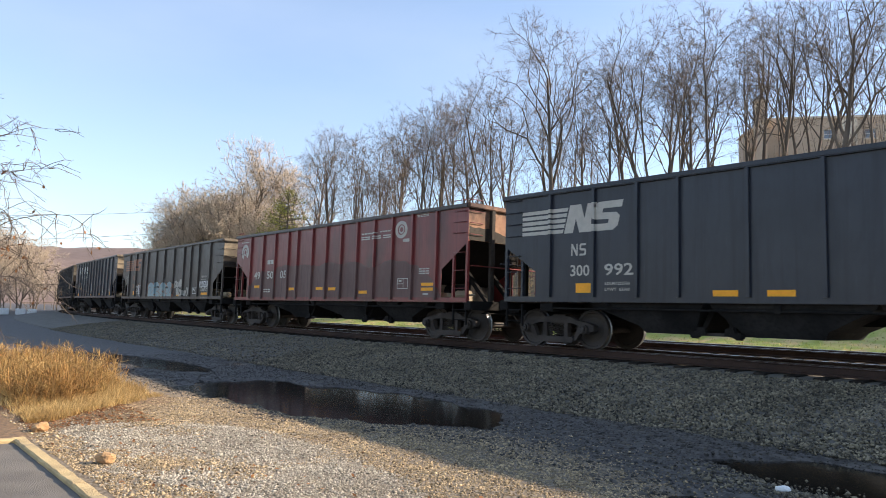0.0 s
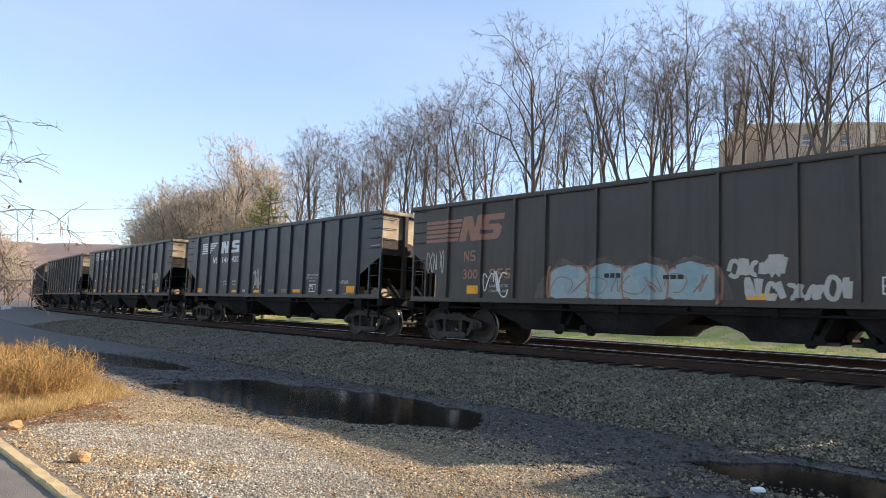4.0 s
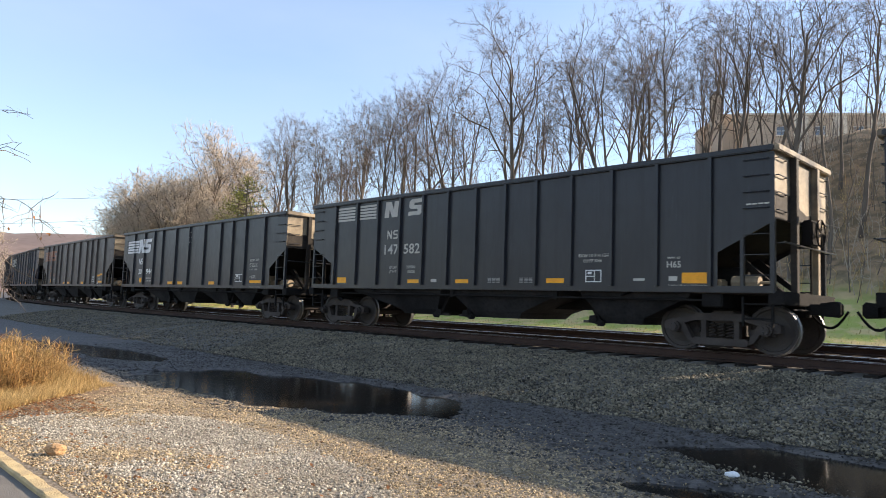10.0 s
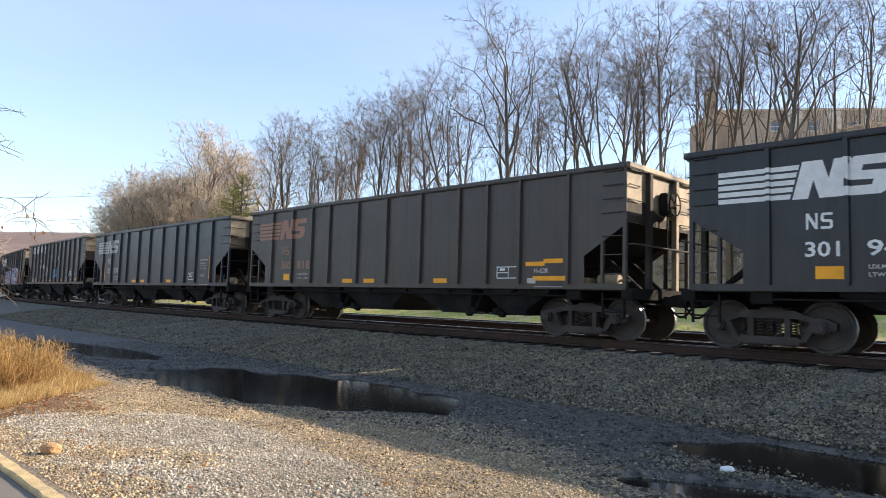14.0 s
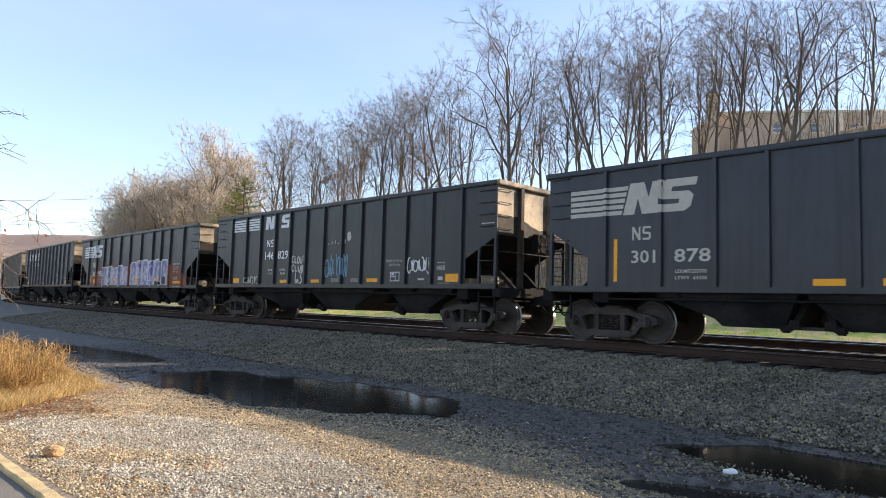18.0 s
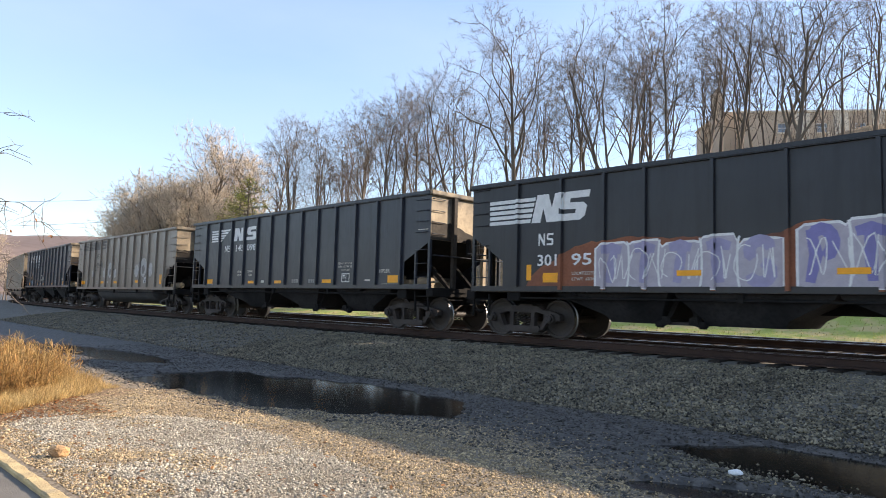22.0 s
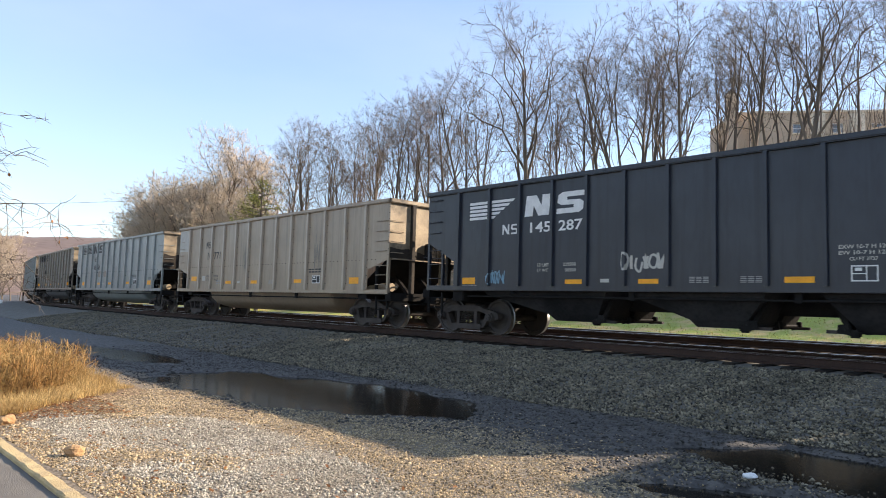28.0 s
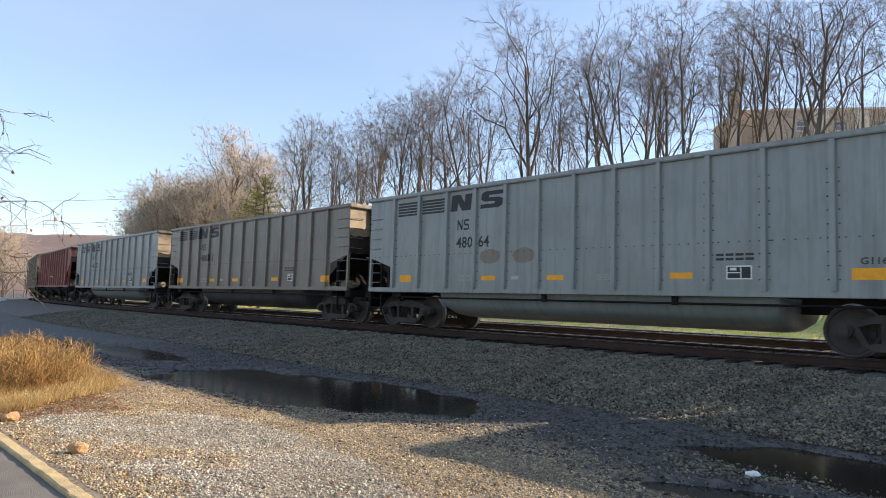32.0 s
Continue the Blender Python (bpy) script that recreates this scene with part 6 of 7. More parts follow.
def bare_tree(seed, height, girth, first, width, limbs, twig_mat, label, forks=1, depth=4, dense=1.0, twig_r=0.006, tuft=8):
    """A leafless tree: trunk, limbs that fork and fork again inside a rounded outline, and a crown of twigs."""
    q = random.Random(seed)
    tree = empty("tree")
    tagged(tree, label, "tree", "bare trees on the bank")
    twigs, tips_a, tips_b = [], [], []
    ax, az, hc = height * width / 2, height * (1 - first) / 2, height * (1 + first) / 2

    def turned(d, angle):
        side = Vector((q.gauss(0, 1), q.gauss(0, 1), q.gauss(0, 1)))
        side = (side - d * side.dot(d)).normalized()
        return d * math.cos(angle) + side * math.sin(angle), d * math.cos(angle * 0.8) - side * math.sin(angle * 0.8)

    def grow(p, d, L, r, level, lines):
        n = (4, 3, 3, 2, 2, 2)[level]
        pts, wob = [p.copy()], 0.12 + 0.04 * level
        for i in range(n):
            d = (d + Vector((q.gauss(0, wob), q.gauss(0, wob), q.gauss(0, wob * 0.7) + (0.08, 0.06, 0.045, 0.03, 0.015, 0.0)[level]))).normalized()
            p = p + d * (L / n)
            pts.append(p.copy())
        r1 = r * 0.68
        (lines if level <= 2 else twigs).append(([tuple(v) for v in pts], [r + (r1 - r) * i / n for i in range(n + 1)]))
        if level >= depth:
            for _ in range(tuft):
                s0 = pts[q.randint(0, n - 1)].lerp(pts[-1], q.random())
                way = turned(d, q.uniform(0.2, 0.85))[0]
                tips_a.append(tuple(s0))
                tips_b.append(tuple(s0 + way * height * q.uniform(0.014, 0.042)))
            return
        e = (p.x / ax) ** 2 + (p.y / ax) ** 2 + ((p.z - hc) / az) ** 2
        step = 1 if e < q.uniform(0.75, 1.1) else max(depth - level, 1)
        for way in turned(d, q.uniform(0.32, 0.68)):
            grow(p, way, L * q.uniform(0.6, 0.86) / (1 if step == 1 else 1.8), max(r1 * 0.78, twig_r), level + step, lines)
        for _ in range(int(dense + q.random())):
            i = q.randint(1, n)
            way = turned(d, q.uniform(0.6, 1.1))[0]
            grow(pts[i], way, L * q.uniform(0.35, 0.6), max(r * 0.42, twig_r), min(level + q.choice((1, 2)), depth), lines)

    for k in range(forks):
        a = q.uniform(0, 6.28)
        lean = Vector((math.cos(a), math.sin(a), 0)) * (q.uniform(0.01, 0.06) if forks == 1 else q.uniform(0.06, 0.15))
        base = (0.25 * k * math.cos(a), 0.25 * k * math.sin(a), -0.3)
        h = height * (0.8 if k == 0 else q.uniform(0.62, 0.78))
        pts, rad, d = branch(q, base, lean + Vector((0, 0, 1)), h, girth * (1 if k == 0 else 0.8), girth * 0.22, 11, 0.085, 0.03)
        link("trunk", tubes("trunk", [(pts, rad)], 8), M_BARK, tree)
        for j in range(limbs):
            lines = []
            f = first + (1 - first) * (j + 0.3 + 0.7 * q.random()) / limbs
            i = min(int(f * 11), 10)
            p = Vector(pts[i]).lerp(Vector(pts[i + 1]), min(f * 11 - i, 1.0))
            b = 2.4 * j + q.uniform(-0.5, 0.5)
            steep = q.uniform(1.0, 1.9) * (0.75 + 0.7 * f)
            out = Vector((math.cos(b) * (0.45 + width * 0.6), math.sin(b) * (0.45 + width * 0.6), steep)).normalized()
            grow(p, out, height * q.uniform(0.13, 0.19) * (1.25 - 0.45 * f) * (0.65 + 0.5 * width), max(rad[i] * q.uniform(0.45, 0.7), 0.03), 0, lines)
            link("limb", tubes("limb", lines, 5), M_BARK, tree)
    link("crown", tubes("crown", twigs, 3), twig_mat, tree, "fine leafless twigs")
    tagged(link("outer_crown", cones("outer_crown", tips_a, tips_b, twig_r * 0.52), twig_mat, tree), "fine pointed twigs", kind="stuff")
    tree_tops[tree] = float(np.percentile([p[2] for p in tips_b], 99.3))
    return tree


tree_tops = {}
GREY_TREE = "tall leafless grey-barked tree on the wooded bank"
KINDS_OF_TREE = [
    (bare_tree(101, 15.0, 0.21, 0.40, 0.55, 9, M_TWIG, GREY_TREE, 1, 4, 1.3), 15.0),
    (bare_tree(102, 14.0, 0.18, 0.42, 0.62, 6, M_TWIG, GREY_TREE, 2, 4, 1.2), 14.0),
    (bare_tree(103, 16.0, 0.24, 0.45, 0.60, 10, M_TWIG, GREY_TREE, 1, 4, 1.3), 16.0),
    (bare_tree(104, 13.0, 0.14, 0.40, 0.42, 8, M_TWIG, "slender leafless tree with upright limbs", 1, 4, 1.1), 13.0),
    (bare_tree(105, 14.0, 0.16, 0.40, 0.60, 5, M_TWIG, "leafless tree with three forked stems", 3, 4, 1.0), 14.0),
    (bare_tree(106, 12.0, 0.22, 0.15, 0.98, 15, M_TWIG_TAN, "broad leafless tree with a rounded tan crown", 1, 4, 1.5, 0.011), 12.0),
    (bare_tree(107, 9.0, 0.12, 0.04, 1.2, 8, M_TWIG_TAN, "low bushy leafless tree with tan twigs", 3, 4, 1.4, 0.012), 9.0),
    (bare_tree(108, 13.0, 0.11, 0.45, 0.45, 6, M_TWIG, "slim leafless tree deep in the wood", 1, 3, 1.3, 0.011, 3), 13.0),
    (bare_tree(109, 9.0, 0.14, 0.15, 0.95, 7, M_TWIG_TAN, "leafless tan tree beyond the curve", 1, 3, 1.5, 0.02, 3), 9.0),
]
MADE = set()


def plant(k, x, y, top, turn, wide=1.0):
    """A tree of kind k whose top is at that height."""
    tree, h = KINDS_OF_TREE[k][0], tree_tops[KINDS_OF_TREE[k][0]]
    d = float(off_line(x, y))
    if d < 11.5:
        y += 11.5 - d
    z = float(land(x, y))
    s_ = (top - z) * 1.04 / h
    if k in MADE:
        return copy_thing(tree, pose(x, y, z, 0, 0, turn) @ Matrix.Diagonal((s_ / tree.scale.x,) * 3 + (1,)))
    MADE.add(k)
    tree.matrix_basis = pose(x, y, z, 0, 0, turn) @ Matrix.Diagonal((s_, s_, s_, 1))
    return tree


# the trees on the bank, from east to west: kind, place, height of the top, turn
EAST = [(3, -8.6, 36, 18.5, 10), (3, -10.5, 40, 18.9, 80), (2, -10.6, 33, 17.8, 200), (4, -13.1, 37, 18.6, 30), (2, -13.7, 35, 17.6, 120), (0, -18.8, 44, 21.5, 60), (1, -18.0, 39, 20.1, 300), (3, -16.8, 34, 18.3, 250), (1, -20.3, 38, 20.0, 15), (0, -26.1, 46, 22.4, 140), (4, -21.8, 36, 19.4, 220), (2, -27.9, 42, 21.5, 10), (3, -24.3, 35, 17.4, 100), (0, -32.4, 44, 21.0, 200)]
MIDDLE = [(3, -30.7, 39, 18.0, 40), (2, -27.6, 34, 20.6, 70), (1, -41.4, 45, 21.0, 160), (4, -35.9, 37, 20.0, 250), (0, -44.7, 43, 22.0, 280), (1, -39.3, 36, 19.5, 33), (3, -45.9, 40, 20.5, 98), (4, -40.7, 34, 18.2, 310), (0, -56.7, 45, 22.6, 190), (3, -50.0, 38, 19.9, 75), (1, -58.2, 42, 20.5, 260), (4, -50.7, 35, 17.0, 130), (3, -59.0, 39, 19.5, 20), (2, -54.2, 34, 18.4, 340), (0, -71.7, 43, 23.0, 110), (4, -61.7, 36, 17.0, 55)]
EAST += [(7, -9.4, 34, 17.0, 70), (7, -19.2, 35, 17.0, 20), (3, -22.6, 40, 20.0, 330), (7, -25.2, 38, 18.5, 95), (3, -6.6, 37, 18.4, 260)]
MIDDLE += [(7, -28.6, 36, 17.2, 45), (3, -33.6, 41, 20.2, 170), (7, -37.6, 38, 18.0, 280), (3, -43.0, 37, 18.6, 350), (7, -47.6, 37, 17.2, 75), (3, -53.0, 40, 19.0, 215)]
WEST = [(5, -69.5, 38, 18.0, 5), (5, -82.7, 44, 21.0, 90), (5, -75.5, 36, 20.3, 200), (5, -86.0, 43, 20.5, 290), (6, -78.4, 34, 15.5, 60), (6, -92.2, 38, 17.6, 150), (6, -84.3, 33, 15.0, 250), (6, -99.7, 38, 16.0, 330), (6, -95.8, 36, 14.6, 80), (6, -111.9, 41, 14.6, 20), (6, -110.0, 40, 13.0, 170), (6, -66.0, 33, 11.5, 120), (6, -88.0, 40, 16.5, 10)]
WEST += [(6, -81.0, 37, 16.3, 300), (6, -89.5, 36, 16.0, 45), (6, -104.0, 40, 15.6, 210), (6, -72.0, 34, 13.5, 12), (6, -117.0, 43, 13.2, 100), (6, -97.0, 41, 16.6, 265)]
for k, x, y, top, turn in EAST + MIDDLE + WEST:
    plant(k, x, y, top, turn)
q = random.Random(77)
for i in range(30):
    # thinner trees filling the wood behind
    x = -6 - 75 * (i + q.random()) / 30
    y = q.uniform(40, 56)
    plant(q.choice((7, 7, 7, 3)), x, y, float(land(x, y)) + q.uniform(8.5, 12.5), q.uniform(0, 360))
plant(8, -150.0, 30.0, 9.0, 0)
for i in range(16):
    # woods beyond the curve, far to the west
    x = -118 - q.uniform(0, 70)
    y = -x * math.tan(radians(7.0 + 9.5 * (i + q.random()) / 16))
    k, h = 8, q.uniform(7, 10)
    tree, h0 = KINDS_OF_TREE[k][0], tree_tops[KINDS_OF_TREE[k][0]]
    copy_thing(tree, pose(x, y, 0, 0, 0, q.uniform(0, 360)) @ Matrix.Diagonal((h / h0 / tree.scale.x,) * 3 + (1,)))

for az, el, d, turn in ((-82.6, 5.6, 105, 40), (-81.2, 5.3, 118, 120), (-80.0, 4.9, 128, 250), (-78.9, 4.2, 140, 10), (-81.9, 4.0, 96, 300)):
    x, y = d * math.sin(radians(az)), d * math.cos(radians(az))
    tree, h0 = KINDS_OF_TREE[6][0], tree_tops[KINDS_OF_TREE[6][0]]
    h = 1.5 + d * math.tan(radians(el))
    copy_thing(tree, pose(x, y, 0, 0, 0, turn) @ Matrix.Diagonal((h / h0 / tree.scale.x,) * 3 + (1,)))


def brush(name, n, place, lo, hi, material, label, seed, twigs=5, r=0.012):
    """Thin saplings and stems, too many to count."""
    q = random.Random(seed)
    lines = []
    for _ in range(n):
        x, y = place(q)
        z = float(land(x, y))
        h = q.uniform(lo, hi)
        pts, rad, _d = branch(q, (x, y, z - 0.1), (q.uniform(-0.25, 0.25), q.uniform(-0.25, 0.25), 1), h, r * (1 + h * 0.3), 0.005, 5, 0.12, 0.03)
        lines.append((pts, rad))
        for _k in range(twigs):
            i = q.randint(1, 4)
            p2, r2, _d = branch(q, pts[i], (q.gauss(0, 1), q.gauss(0, 1), q.uniform(0.2, 1.2)), h * q.uniform(0.15, 0.35), r * 0.7, 0.004, 3, 0.25, 0.04)
            lines.append((p2, r2))
    ob = link(name, tubes(name, lines, 3), material)
    return tagged(ob, label, "undergrowth", kind="stuff")


def bank_place(x0, x1, d0, d1):
    def f(q):
        while True:
            x, d = q.uniform(x0, x1), q.uniform(d0, d1)
            y = float(np.interp(x, LX[order], LY[order])) + d
            return x, y
    return f


brush("brush", 900, bank_place(-70, 2, 15, 40), 1.5, 5.0, M_TWIG, "bare saplings and stems on the bank", 1)
brush("brush_tan", 700, bank_place(-120, -55, 9.5, 24), 2.0, 6.0, M_TWIG_TAN, "tan leafless thicket along the curve", 2, 8, 0.016)
brush("slope_brush", 900, bank_place(-26, 4, 16, 40), 0.6, 2.6, M_TWIG_TAN, "brown brush covering the slope", 4, 5, 0.017)
brush("bramble", 700, bank_place(-34, 2, 15, 26), 0.4, 1.6, M_STRAW, "dry weeds and brambles at the foot of the bank", 3, 4, 0.01)


def evergreen(x, y, top):
    q = random.Random(9)
    z = float(land(x, y))
    h = top - z
    tree = empty("evergreen_tree", pose(x, y, z))
    tagged(tree, "small yellow-green evergreen among bare trees", "tree")
    link("trunk", tubes("trunk", [([(0, 0, -0.2), (0.05, 0, h * 0.5), (0, 0, h)], [0.16, 0.1, 0.02])], 7), M_BARK, tree)
    V, F, lines = [], [], []
    for k in range(130):
        f = 0.12 + 0.86 * (k / 130) ** 0.9
        a = q.uniform(0, 6.28)
        L = (1 - f) ** 0.75 * h * 0.46 * q.uniform(0.7, 1.15) + 0.15
        pts, rad, _d = branch(q, (0, 0, f * h), (math.cos(a), math.sin(a), 0.05), L, 0.03, 0.008, 4, 0.12, 0.05)
        lines.append((pts, rad))
        for _ in range(int(26 + 50 * (1 - f))):
            i = q.randint(1, 4)
            p = Vector(pts[i]) + Vector((q.gauss(0, 0.16), q.gauss(0, 0.16), q.gauss(0, 0.1)))
            d = Vector((q.gauss(0, 1), q.gauss(0, 1), q.gauss(0.2, 0.5))).normalized() * q.uniform(0.12, 0.24)
            s_ = Vector((q.gauss(0, 1), q.gauss(0, 1), q.gauss(0, 1))).normalized() * 0.028
            n = len(V)
            V += [p - s_, p + s_, p + d]
            F.append((n, n + 1, n + 2))
    link("bough", tubes("bough", lines, 4), M_BARK, tree)
    link("needles", fast_mesh("needles", [tuple(v) for v in V], F), M_NEEDLE, tree, "yellow-green needles")


evergreen(-48.6, 26.6, 11.2)
evergreen(-51.0, 27.2, 10.4)


# ---- the small tree and dry weeds by the lot ----
def drooping_tree():
    q = random.Random(21)
    tree = empty("drooping_tree", pose(-20.4, 1.9, 0))
    tagged(tree, "leafless tree with long arching twigs and a few red-brown leaves", "tree")
    pts, rad, _d = branch(q, (0, 0, -0.3), (0.02, 0, 1), 7.8, 0.13, 0.03, 9, 0.06, 0.02)
    link("trunk", tubes("trunk", [(pts, rad)], 8), M_BARK, tree)
    tips = []
    for k in range(32):
        i = 2 + k * 6 // 32
        lines = []
        a = q.uniform(-1.1, 1.1)
        d = Vector((math.cos(a), math.sin(a), q.uniform(0.2, 1.0)))
        p, out, r_ = Vector(pts[i]), [], []
        L = q.uniform(2.8, 6.2)
        for j in range(12):
            out.append(tuple(p))
            r_.append(0.018 * (1 - j / 13))
            d = (d + Vector((q.gauss(0.02, 0.14), q.gauss(0, 0.16), q.gauss(-0.10, 0.14)))).normalized()
            p = p + d * L / 11
        lines.append((out, r_))
        for _ in range(26):
            j = q.randint(2, 11)
            p, d, o2 = Vector(out[j]), Vector((q.gauss(0.35, 0.6), q.gauss(0, 0.7), q.gauss(0.15, 0.6))).normalized(), []
            L2 = q.uniform(0.3, 1.1)
            for m in range(6):
                o2.append(tuple(p))
                d = (d + Vector((q.gauss(0.03, 0.2), q.gauss(0, 0.2), q.gauss(-0.1, 0.2)))).normalized()
                p = p + d * L2 / 5
            lines.append((o2, [0.006 * (1 - m / 7) + 0.0025 for m in range(6)]))
            tips.append(o2[q.randint(3, 5)])
            for _k in range(2):
                e = Vector((q.gauss(0.2, 0.7), q.gauss(0, 0.7), q.gauss(0, 0.7))).normalized()
                s0 = Vector(o2[q.randint(1, 4)])
                lines.append(([tuple(s0), tuple(s0 + e * 0.12), tuple(s0 + e * 0.24 + Vector((0.03, 0, -0.04)))], [0.0045, 0.0035, 0.0025]))
        link("limb", tubes("limb", lines, 4), M_BARK, tree)
    V, F = [], []
    for t_ in tips:
        if q.random() < 0.22:
            for _ in range(q.randint(1, 3)):
                p = Vector(t_) + Vector((q.uniform(-0.08, 0.08), q.uniform(-0.08, 0.08), -q.uniform(0, 0.1)))
                a, b = Vector((q.gauss(0, 1), q.gauss(0, 1), q.gauss(-1, 0.6))).normalized() * 0.11, Vector((q.gauss(0, 1), q.gauss(0, 1), 0)).normalized() * 0.035
                n = len(V)
                V += [p, p + a * 0.5 + b, p + a, p + a * 0.5 - b]
                F.append((n, n + 1, n + 2, n + 3))
    link("leaves", fast_mesh("leaves", [tuple(v) for v in V], F), M_LEAF, tree, "a few red-brown leaves")


drooping_tree()


def blades(name, places, heights, material, seed, label, category, lean=0.3, width=0.008, heads=0.0):
    """Grass blades: a bent strip of three corners pairs each."""
    r = np.random.RandomState(seed)
    n = len(places)
    a = r.uniform(0, 2 * np.pi, n)
    w = np.stack([np.cos(a), np.sin(a), 0 * a], 1) * (width * r.uniform(0.6, 1.5, n))[:, None]
    tip = r.normal(0, lean, (n, 2)) * heights[:, None]
    mid = places + np.concatenate([tip * 0.3, (heights * 0.55)[:, None]], 1)
    top = places + np.concatenate([tip, heights[:, None]], 1)
    V = np.stack([places - w, places + w, mid - w * 0.8, mid + w * 0.8, top - w * (0.15 + heads), top + w * (0.15 + heads)], 1)
    i = 6 * np.arange(n)[:, None]
    F = np.stack([i + np.array([[0, 1, 3, 2]]), i + np.array([[2, 3, 5, 4]])], 1).reshape(-1, 4)
    ob = link(name, fast_mesh(name, V.reshape(-1, 3), F), material)
    return tagged(ob, label, category, kind="stuff")


r = np.random.RandomState(31)
n = 26000
X = -9.9 - 10.0 * r.beta(1.0, 1.5, n)
Y = 1.95 + r.beta(1.2, 1.1, n) * np.clip(1.05 * (-9.7 - X) + 0.1, 0, 2.3 + 0.25 * wobble(X, X, 1.7, 0.3))
H = r.uniform(0.08, 0.42, n) * (0.35 + 0.65 * smooth(-9.9, -13.0, X + 0.55 * (Y - 2)))
H *= 0.75 + 0.4 * wobble(X, Y, 2.2, 0.8)
blades("dry_grass", np.stack([X, Y, land(X, Y)], 1), H, M_STRAW, 32, "clump of dry golden grass beside the gravel", "dry grass", 0.5, 0.0030)


def weed_place(q):
    x = -11.4 - 7.0 * q.random() ** 1.2
    return x, 2.1 + q.random() * min(max(0.8 * (-10.6 - x), 0.1), 2.0)


brush("dry_weeds", 620, weed_place, 0.25, 0.75, M_WEED, "tall rust-brown weed stalks beside the gravel", 33, 12, 0.0042)
brush("weed_tops", 260, weed_place, 0.35, 0.85, M_STRAW, "straw-coloured seeding stalks among the weeds", 35, 16, 0.0035)
n = 36000
X = r.uniform(-60, 6, n)
D = 6.6 + 9.0 * r.beta(1, 1.3, n)
Y = np.interp(X, LX[order], LY[order]) + D
blades("winter_grass", np.stack([X, Y, land(X, Y)], 1), r.uniform(0.02, 0.085, n), M_GRASS, 34, "rough green and straw winter grass beyond the track", "grass", 0.4, 0.012)


def leaves_on_ground(name, n, place, seed, label):
    q = np.random.RandomState(seed)
    P = place(q, n)
    P[:, 2] = land(P[:, 0], P[:, 1]) + 0.02
    a, s_ = q.uniform(0, 6.28, n), q.uniform(0.015, 0.034, n)
    u = np.stack([np.cos(a), np.sin(a), q.uniform(-0.4, 0.5, n)], 1) * s_[:, None]
    w = np.stack([-np.sin(a), np.cos(a), q.uniform(-0.3, 0.3, n)], 1) * (s_ * 0.55)[:, None]
    V = np.stack([P - u, P + w, P + u, P - w], 1)
    F = 4 * np.arange(n)[:, None] + np.arange(4)[None]
    ob = link(name, fast_mesh(name, V.reshape(-1, 3), F), M_LEAF)
    return tagged(ob, label, "leaves", kind="stuff")


leaves_on_ground("fallen_leaves", 2600, lambda q, n: np.stack([-9.3 - 6 * q.beta(1, 1.6, n), 1.9 + 1.5 * q.uniform(0, 1, n), np.zeros(n)], 1), 41, "brown fallen leaves at the edge of the gravel")
leaves_on_ground("scattered_leaves", 300, lambda q, n: np.stack([q.uniform(-9.5, -3, n), 1.85 + 3.2 * q.beta(0.8, 2.0, n), np.zeros(n)], 1), 42, "scattered dry leaves on the gravel")
bm = bmesh.new()
bmesh.ops.create_icosphere(bm, subdivisions=3, radius=1.0)
for v in bm.verts:
    k = 1 + 0.28 * noise.noise(v.co * 1.6) + 0.1 * noise.noise(v.co * 4)
    v.co = Vector((v.co.x * 0.10 * k, v.co.y * 0.075 * k, v.co.z * 0.06 * k))
rock = part("rock", bm, M_ROCK)
rock.matrix_basis = pose(-7.12, 2.10, 0.045, 8, 5, 30)
tagged(rock, "orange-tan rock lying on the gravel", "rock")
rock = link("rock", rock.data, M_ROCK)
rock.matrix_basis = pose(-9.25, 1.98, 0.05, 4, -6, 110)
tagged(rock, "orange-tan rock at the foot of the dry weeds", "rock")
bm = bmesh.new()
bmesh.ops.create_icosphere(bm, subdivisions=2, radius=1.0)
for v in bm.verts:
    k = 1 + 0.3 * noise.noise(v.co * 2.0)
    v.co = Vector((v.co.x * 0.07 * k, v.co.y * 0.045 * k, max(v.co.z, -0.3) * 0.04 * k))
cup = part("litter", bm, M_WHITE)
cup.matrix_basis = pose(-2.68, 6.64, float(land(-2.68, 6.64)) + 0.02, 0, 0, 20)
tagged(cup, "crumpled white litter on the wet mud", "litter")

# ---- the brick building on the hill ----
building = empty("building", pose(-21.8, 55.5, 9.2, 0, 0, 37))
tagged(building, "long tan brick building with a chimney above the wood", "building")


def storey_wall(x0, x1, y0, y1, z0, z1, openings, material, parent, name="wall"):
    """A wall along x with window openings cut through it: (x, z, width, height)."""
    bm = bmesh.new()
    xs = sorted({x0, x1, *[o[0] for o in openings], *[o[0] + o[2] for o in openings]})
    zs = sorted({z0, z1, *[o[1] for o in openings], *[o[1] + o[3] for o in openings]})
    for a, b in zip(xs, xs[1:]):
        for c, d in zip(zs, zs[1:]):
            mx, mz = (a + b) / 2, (c + d) / 2
            if not any(o[0] < mx < o[0] + o[2] and o[1] < mz < o[1] + o[3] for o in openings):
                add_box(bm, (a, y0, c), (b, y1, d))
    bmesh.ops.remove_doubles(bm, verts=bm.verts[:], dist=0.001)
    return part(name, bm, material, parent)


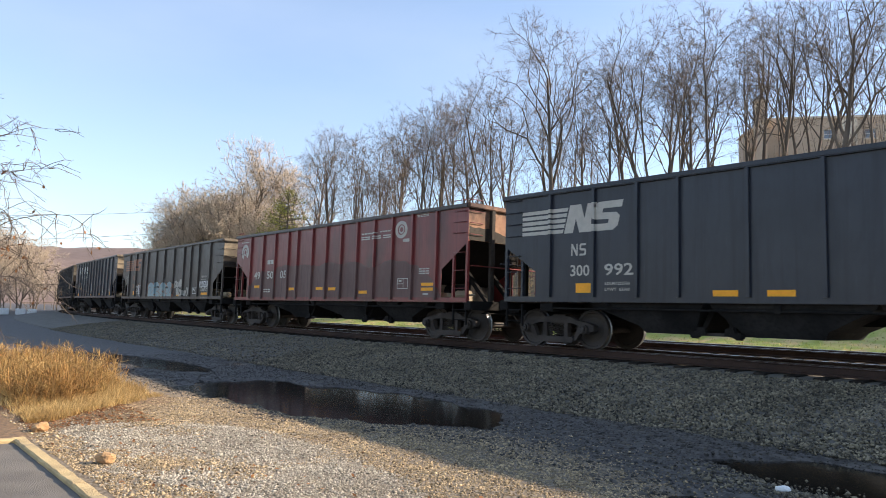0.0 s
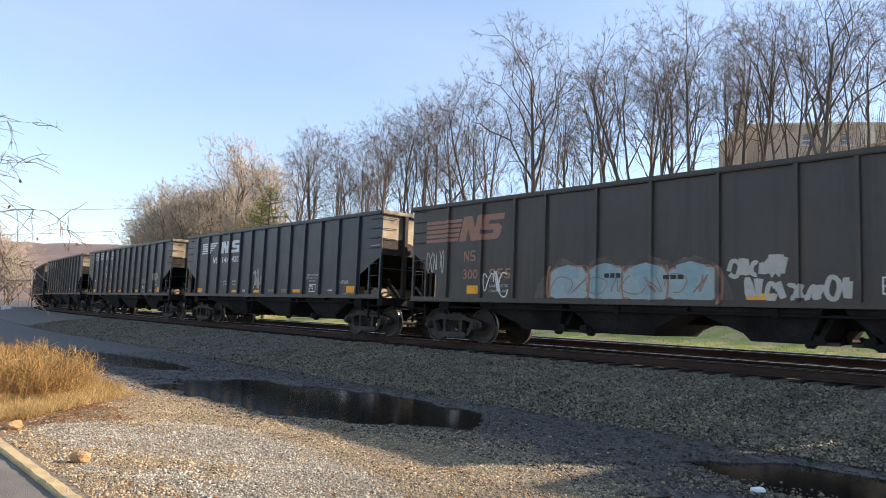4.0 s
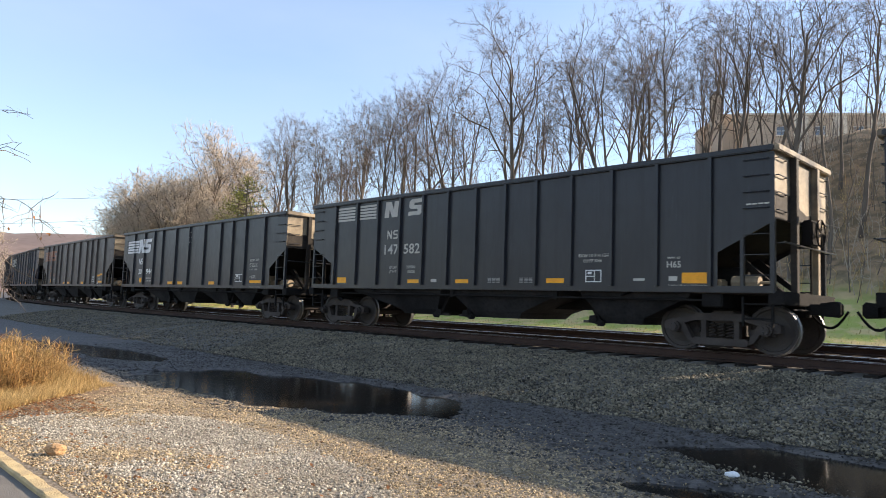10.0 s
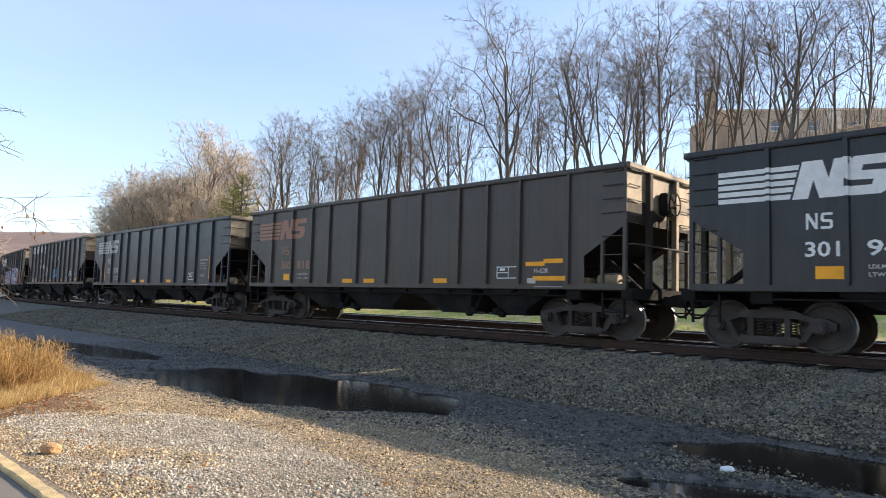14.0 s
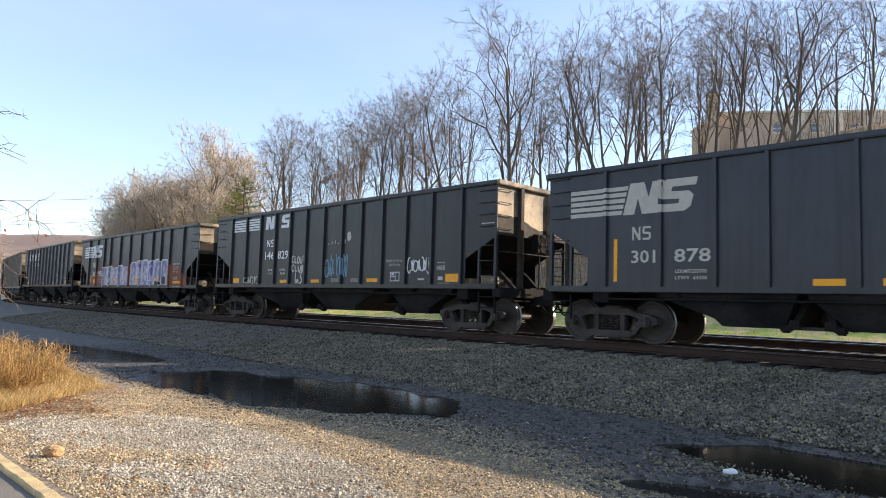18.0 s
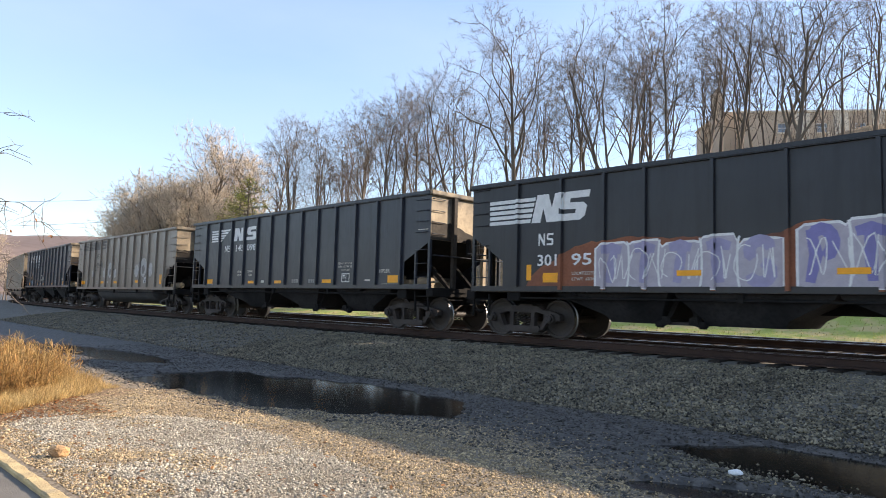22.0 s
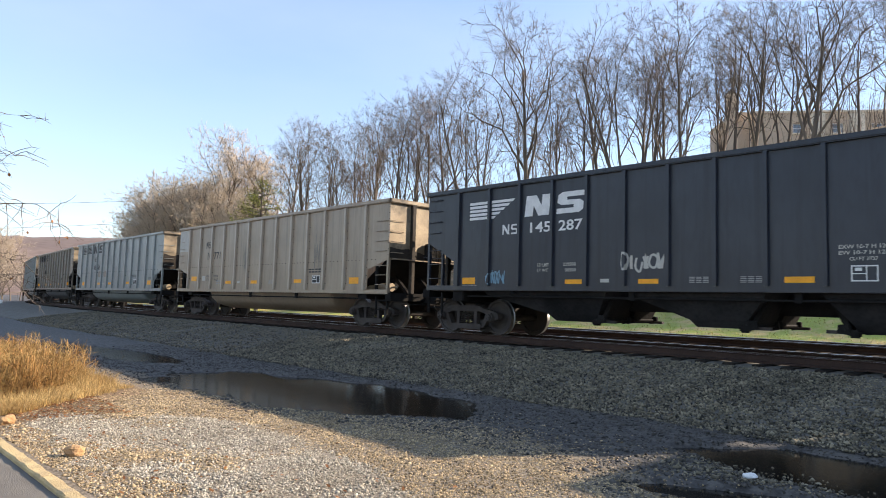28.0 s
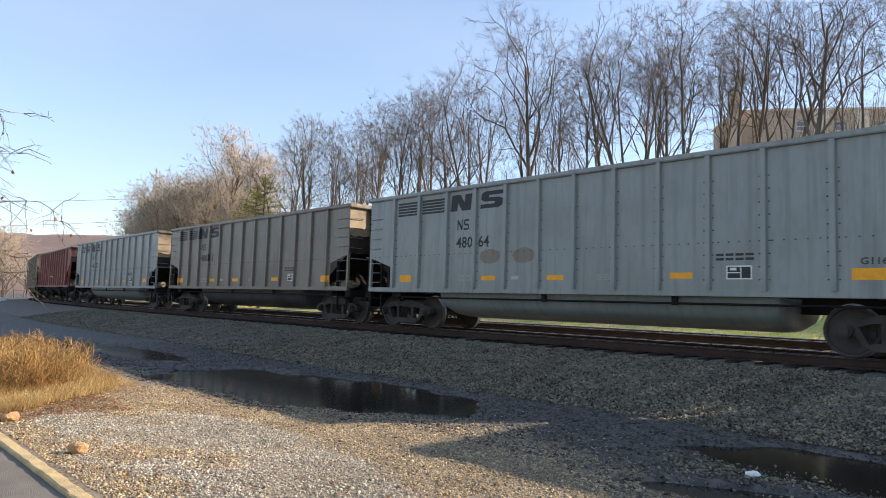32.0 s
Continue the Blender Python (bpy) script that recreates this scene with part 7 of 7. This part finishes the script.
holes = [(2.85 + 2.9 * k, 6.95, 0.85, 0.8) for k in range(11)] + [(2.85 + 2.9 * k, 3.2, 0.85, 1.2) for k in range(11)]
storey_wall(0, 36, 0, 0.35, 0, 8.6, holes, M_BRICK, building)
part("wall", box_bm((0, 0.35, 0), (0.35, 14, 8.6)), M_BRICK, building)
part("wall", box_bm((35.65, 0.35, 0), (36, 14, 8.6)), M_BRICK, building)
part("wall", box_bm((0.35, 13.65, 0), (35.65, 14, 8.6)), M_BRICK, building)
part("roof", box_bm((0.3, 0.3, 8.2), (35.7, 13.7, 8.45)), M_ASPHALT, building)
part("coping", box_bm((-0.08, -0.08, 8.6), (36.08, 0.42, 8.78), 0.02), M_PALE, building, "cream stone coping")
for k, (x, z, w_, h) in enumerate(holes):
    win = empty("window")
    win.parent = building
    win.matrix_basis = pose(x, 0.12, z)
    bm = bmesh.new()
    add_box(bm, (0, 0, 0), (0.07, 0.08, h)), add_box(bm, (w_ - 0.07, 0, 0), (w_, 0.08, h))
    add_box(bm, (0.07, 0, 0), (w_ - 0.07, 0.08, 0.07)), add_box(bm, (0.07, 0, h - 0.07), (w_ - 0.07, 0.08, h)), add_box(bm, (0.07, 0, h / 2 - 0.03), (w_ - 0.07, 0.08, h / 2 + 0.03))
    part("window_frame", bm, M_WHITE, win)
    part("pane", box_bm((0.07, 0.03, 0.07), (w_ - 0.07, 0.045, h - 0.07)), M_GLASS, win)
    part("window_sill", box_bm((-0.08, -0.2, -0.1), (w_ + 0.08, 0.0, 0.0)), M_PALE, win)
for k in range(11):
    part("pilaster", box_bm((4.15 + 2.9 * k, -0.06, 4.4), (5.25 + 2.9 * k, -0.004, 8.55)), M_PALE, building, "cream wall panel between windows")
wing = prism_bm([(-3.0, 0), (0, 0), (0, 8.9), (-0.9, 8.9), (-3.0, 7.5)], 0.6, 2.2)
part("gabled_wing", wing, M_BRICK, building, "tan brick wing with a sloping roofline")
part("wing_roof", prism_bm([(-3.1, 7.46), (-0.9, 8.92), (-0.9, 9.02), (-3.15, 7.56)], 0.5, 2.3), M_PALE, building)
chim = part("chimney", box_bm((-2.2, -0.2, 0), (-1.35, 0.58, 10.1), 0.03), M_BRICK, building, "square tan brick chimney")
part("chimney_cap", box_bm((-2.27, -0.27, 10.1), (-1.28, 0.65, 10.24), 0.02), M_PALE, chim)
bm = bmesh.new()
add_rod(bm, (-1.77, 0.19, 10.24), (-1.77, 0.19, 10.55), 0.2, 10)
part("chimney_pot", bm, M_BRICK, chim)


# ---- far away: a wooded ridge, wires, white tanks by the line ----
def ridge():
    V, F = [], []
    n = 90
    for i in range(n + 1):
        az = radians(-118 + 78 * i / n)
        top = 60 + 9 * noise.noise((i * 0.10, 0, 0)) + 2.2 * noise.noise((i * 0.9, 3, 0)) + 5 * smooth(-95, -80, math.degrees(az))
        for d, f in ((520, -0.05), (640, 0.45), (760, 0.86), (860, 1.0), (1000, 0.7)):
            V.append((d * math.sin(az), d * math.cos(az), float(top) * f + (0.8 * noise.noise((i * 2.3, d * 0.01, 1)) if f > 0 else 0)))
    for i in range(n):
        for j in range(4):
            a = i * 5 + j
            F.append((a, a + 5, a + 6, a + 1))
    ob = link("backdrop", fast_mesh("backdrop", V, F), M_RIDGE)
    tagged(ob, "distant ridge of bare brown woods", "hill", kind="structure")


ridge()


def wire(name, az0, el0, az1, el1, d, sag):
    pts = []
    for i in range(17):
        f = i / 16
        az, el = radians(az0 + (az1 - az0) * f), radians(el0 + (el1 - el0) * f)
        pts.append((d * math.sin(az), d * math.cos(az), 1.52 + d * math.tan(el) - sag * 4 * f * (1 - f)))
    ob = link(name, tubes(name, [(pts, [0.03] * 17)], 5), M_WIRE)
    tagged(ob, "thin black overhead wire crossing the valley", "wire", "overhead wires")


wire("overhead_wire", -92.0, 5.0, -58.0, 9.2, 150, 1.0)
wire("overhead_wire", -92.0, 3.2, -58.0, 7.6, 150, 1.0)
for az in (-80.8, -79.79, -79.1):
    d = 92.0
    x, y = d * math.sin(radians(az)), d * math.cos(radians(az))
    bm = box_bm((-0.5, -0.45, 0.0), (0.5, 0.45, 0.75), 0.08)
    tank = part("white_tank", bm, M_WHITE)
    tank.matrix_basis = pose(x, y, float(land(x, y)) - 0.05, 0, 0, az * -1)
    tagged(tank, "white box-shaped tank standing beside the far track", "tank", "white tanks")

# ---- what moves ----
def run(t):
    """Metres that the train has gone."""
    u = (t - 16) / 16
    return 7.5097 * t + 0.3934 * 5 * u * u + 0.0347 * 5 * u ** 3


def motions():
    for car, u in CARS:
        rows = []
        for k in range(65):
            t = k * 0.5
            s = u + run(t)
            x, y = centre(s)
            rows.append((t, pose(x, y, RAIL_Z, 0, 0, math.degrees(heading(s)))))
        walk(car, rows)
    for wheel, ax in WHEELSETS[4:80]:
        rows = []
        for k in range(481):
            t = k / 15
            rows.append((t, pose(ax, 0, WHEEL_R, 0, math.degrees(run(t) / WHEEL_R) % 360.0, 0)))
        walk(wheel, rows)


motions()
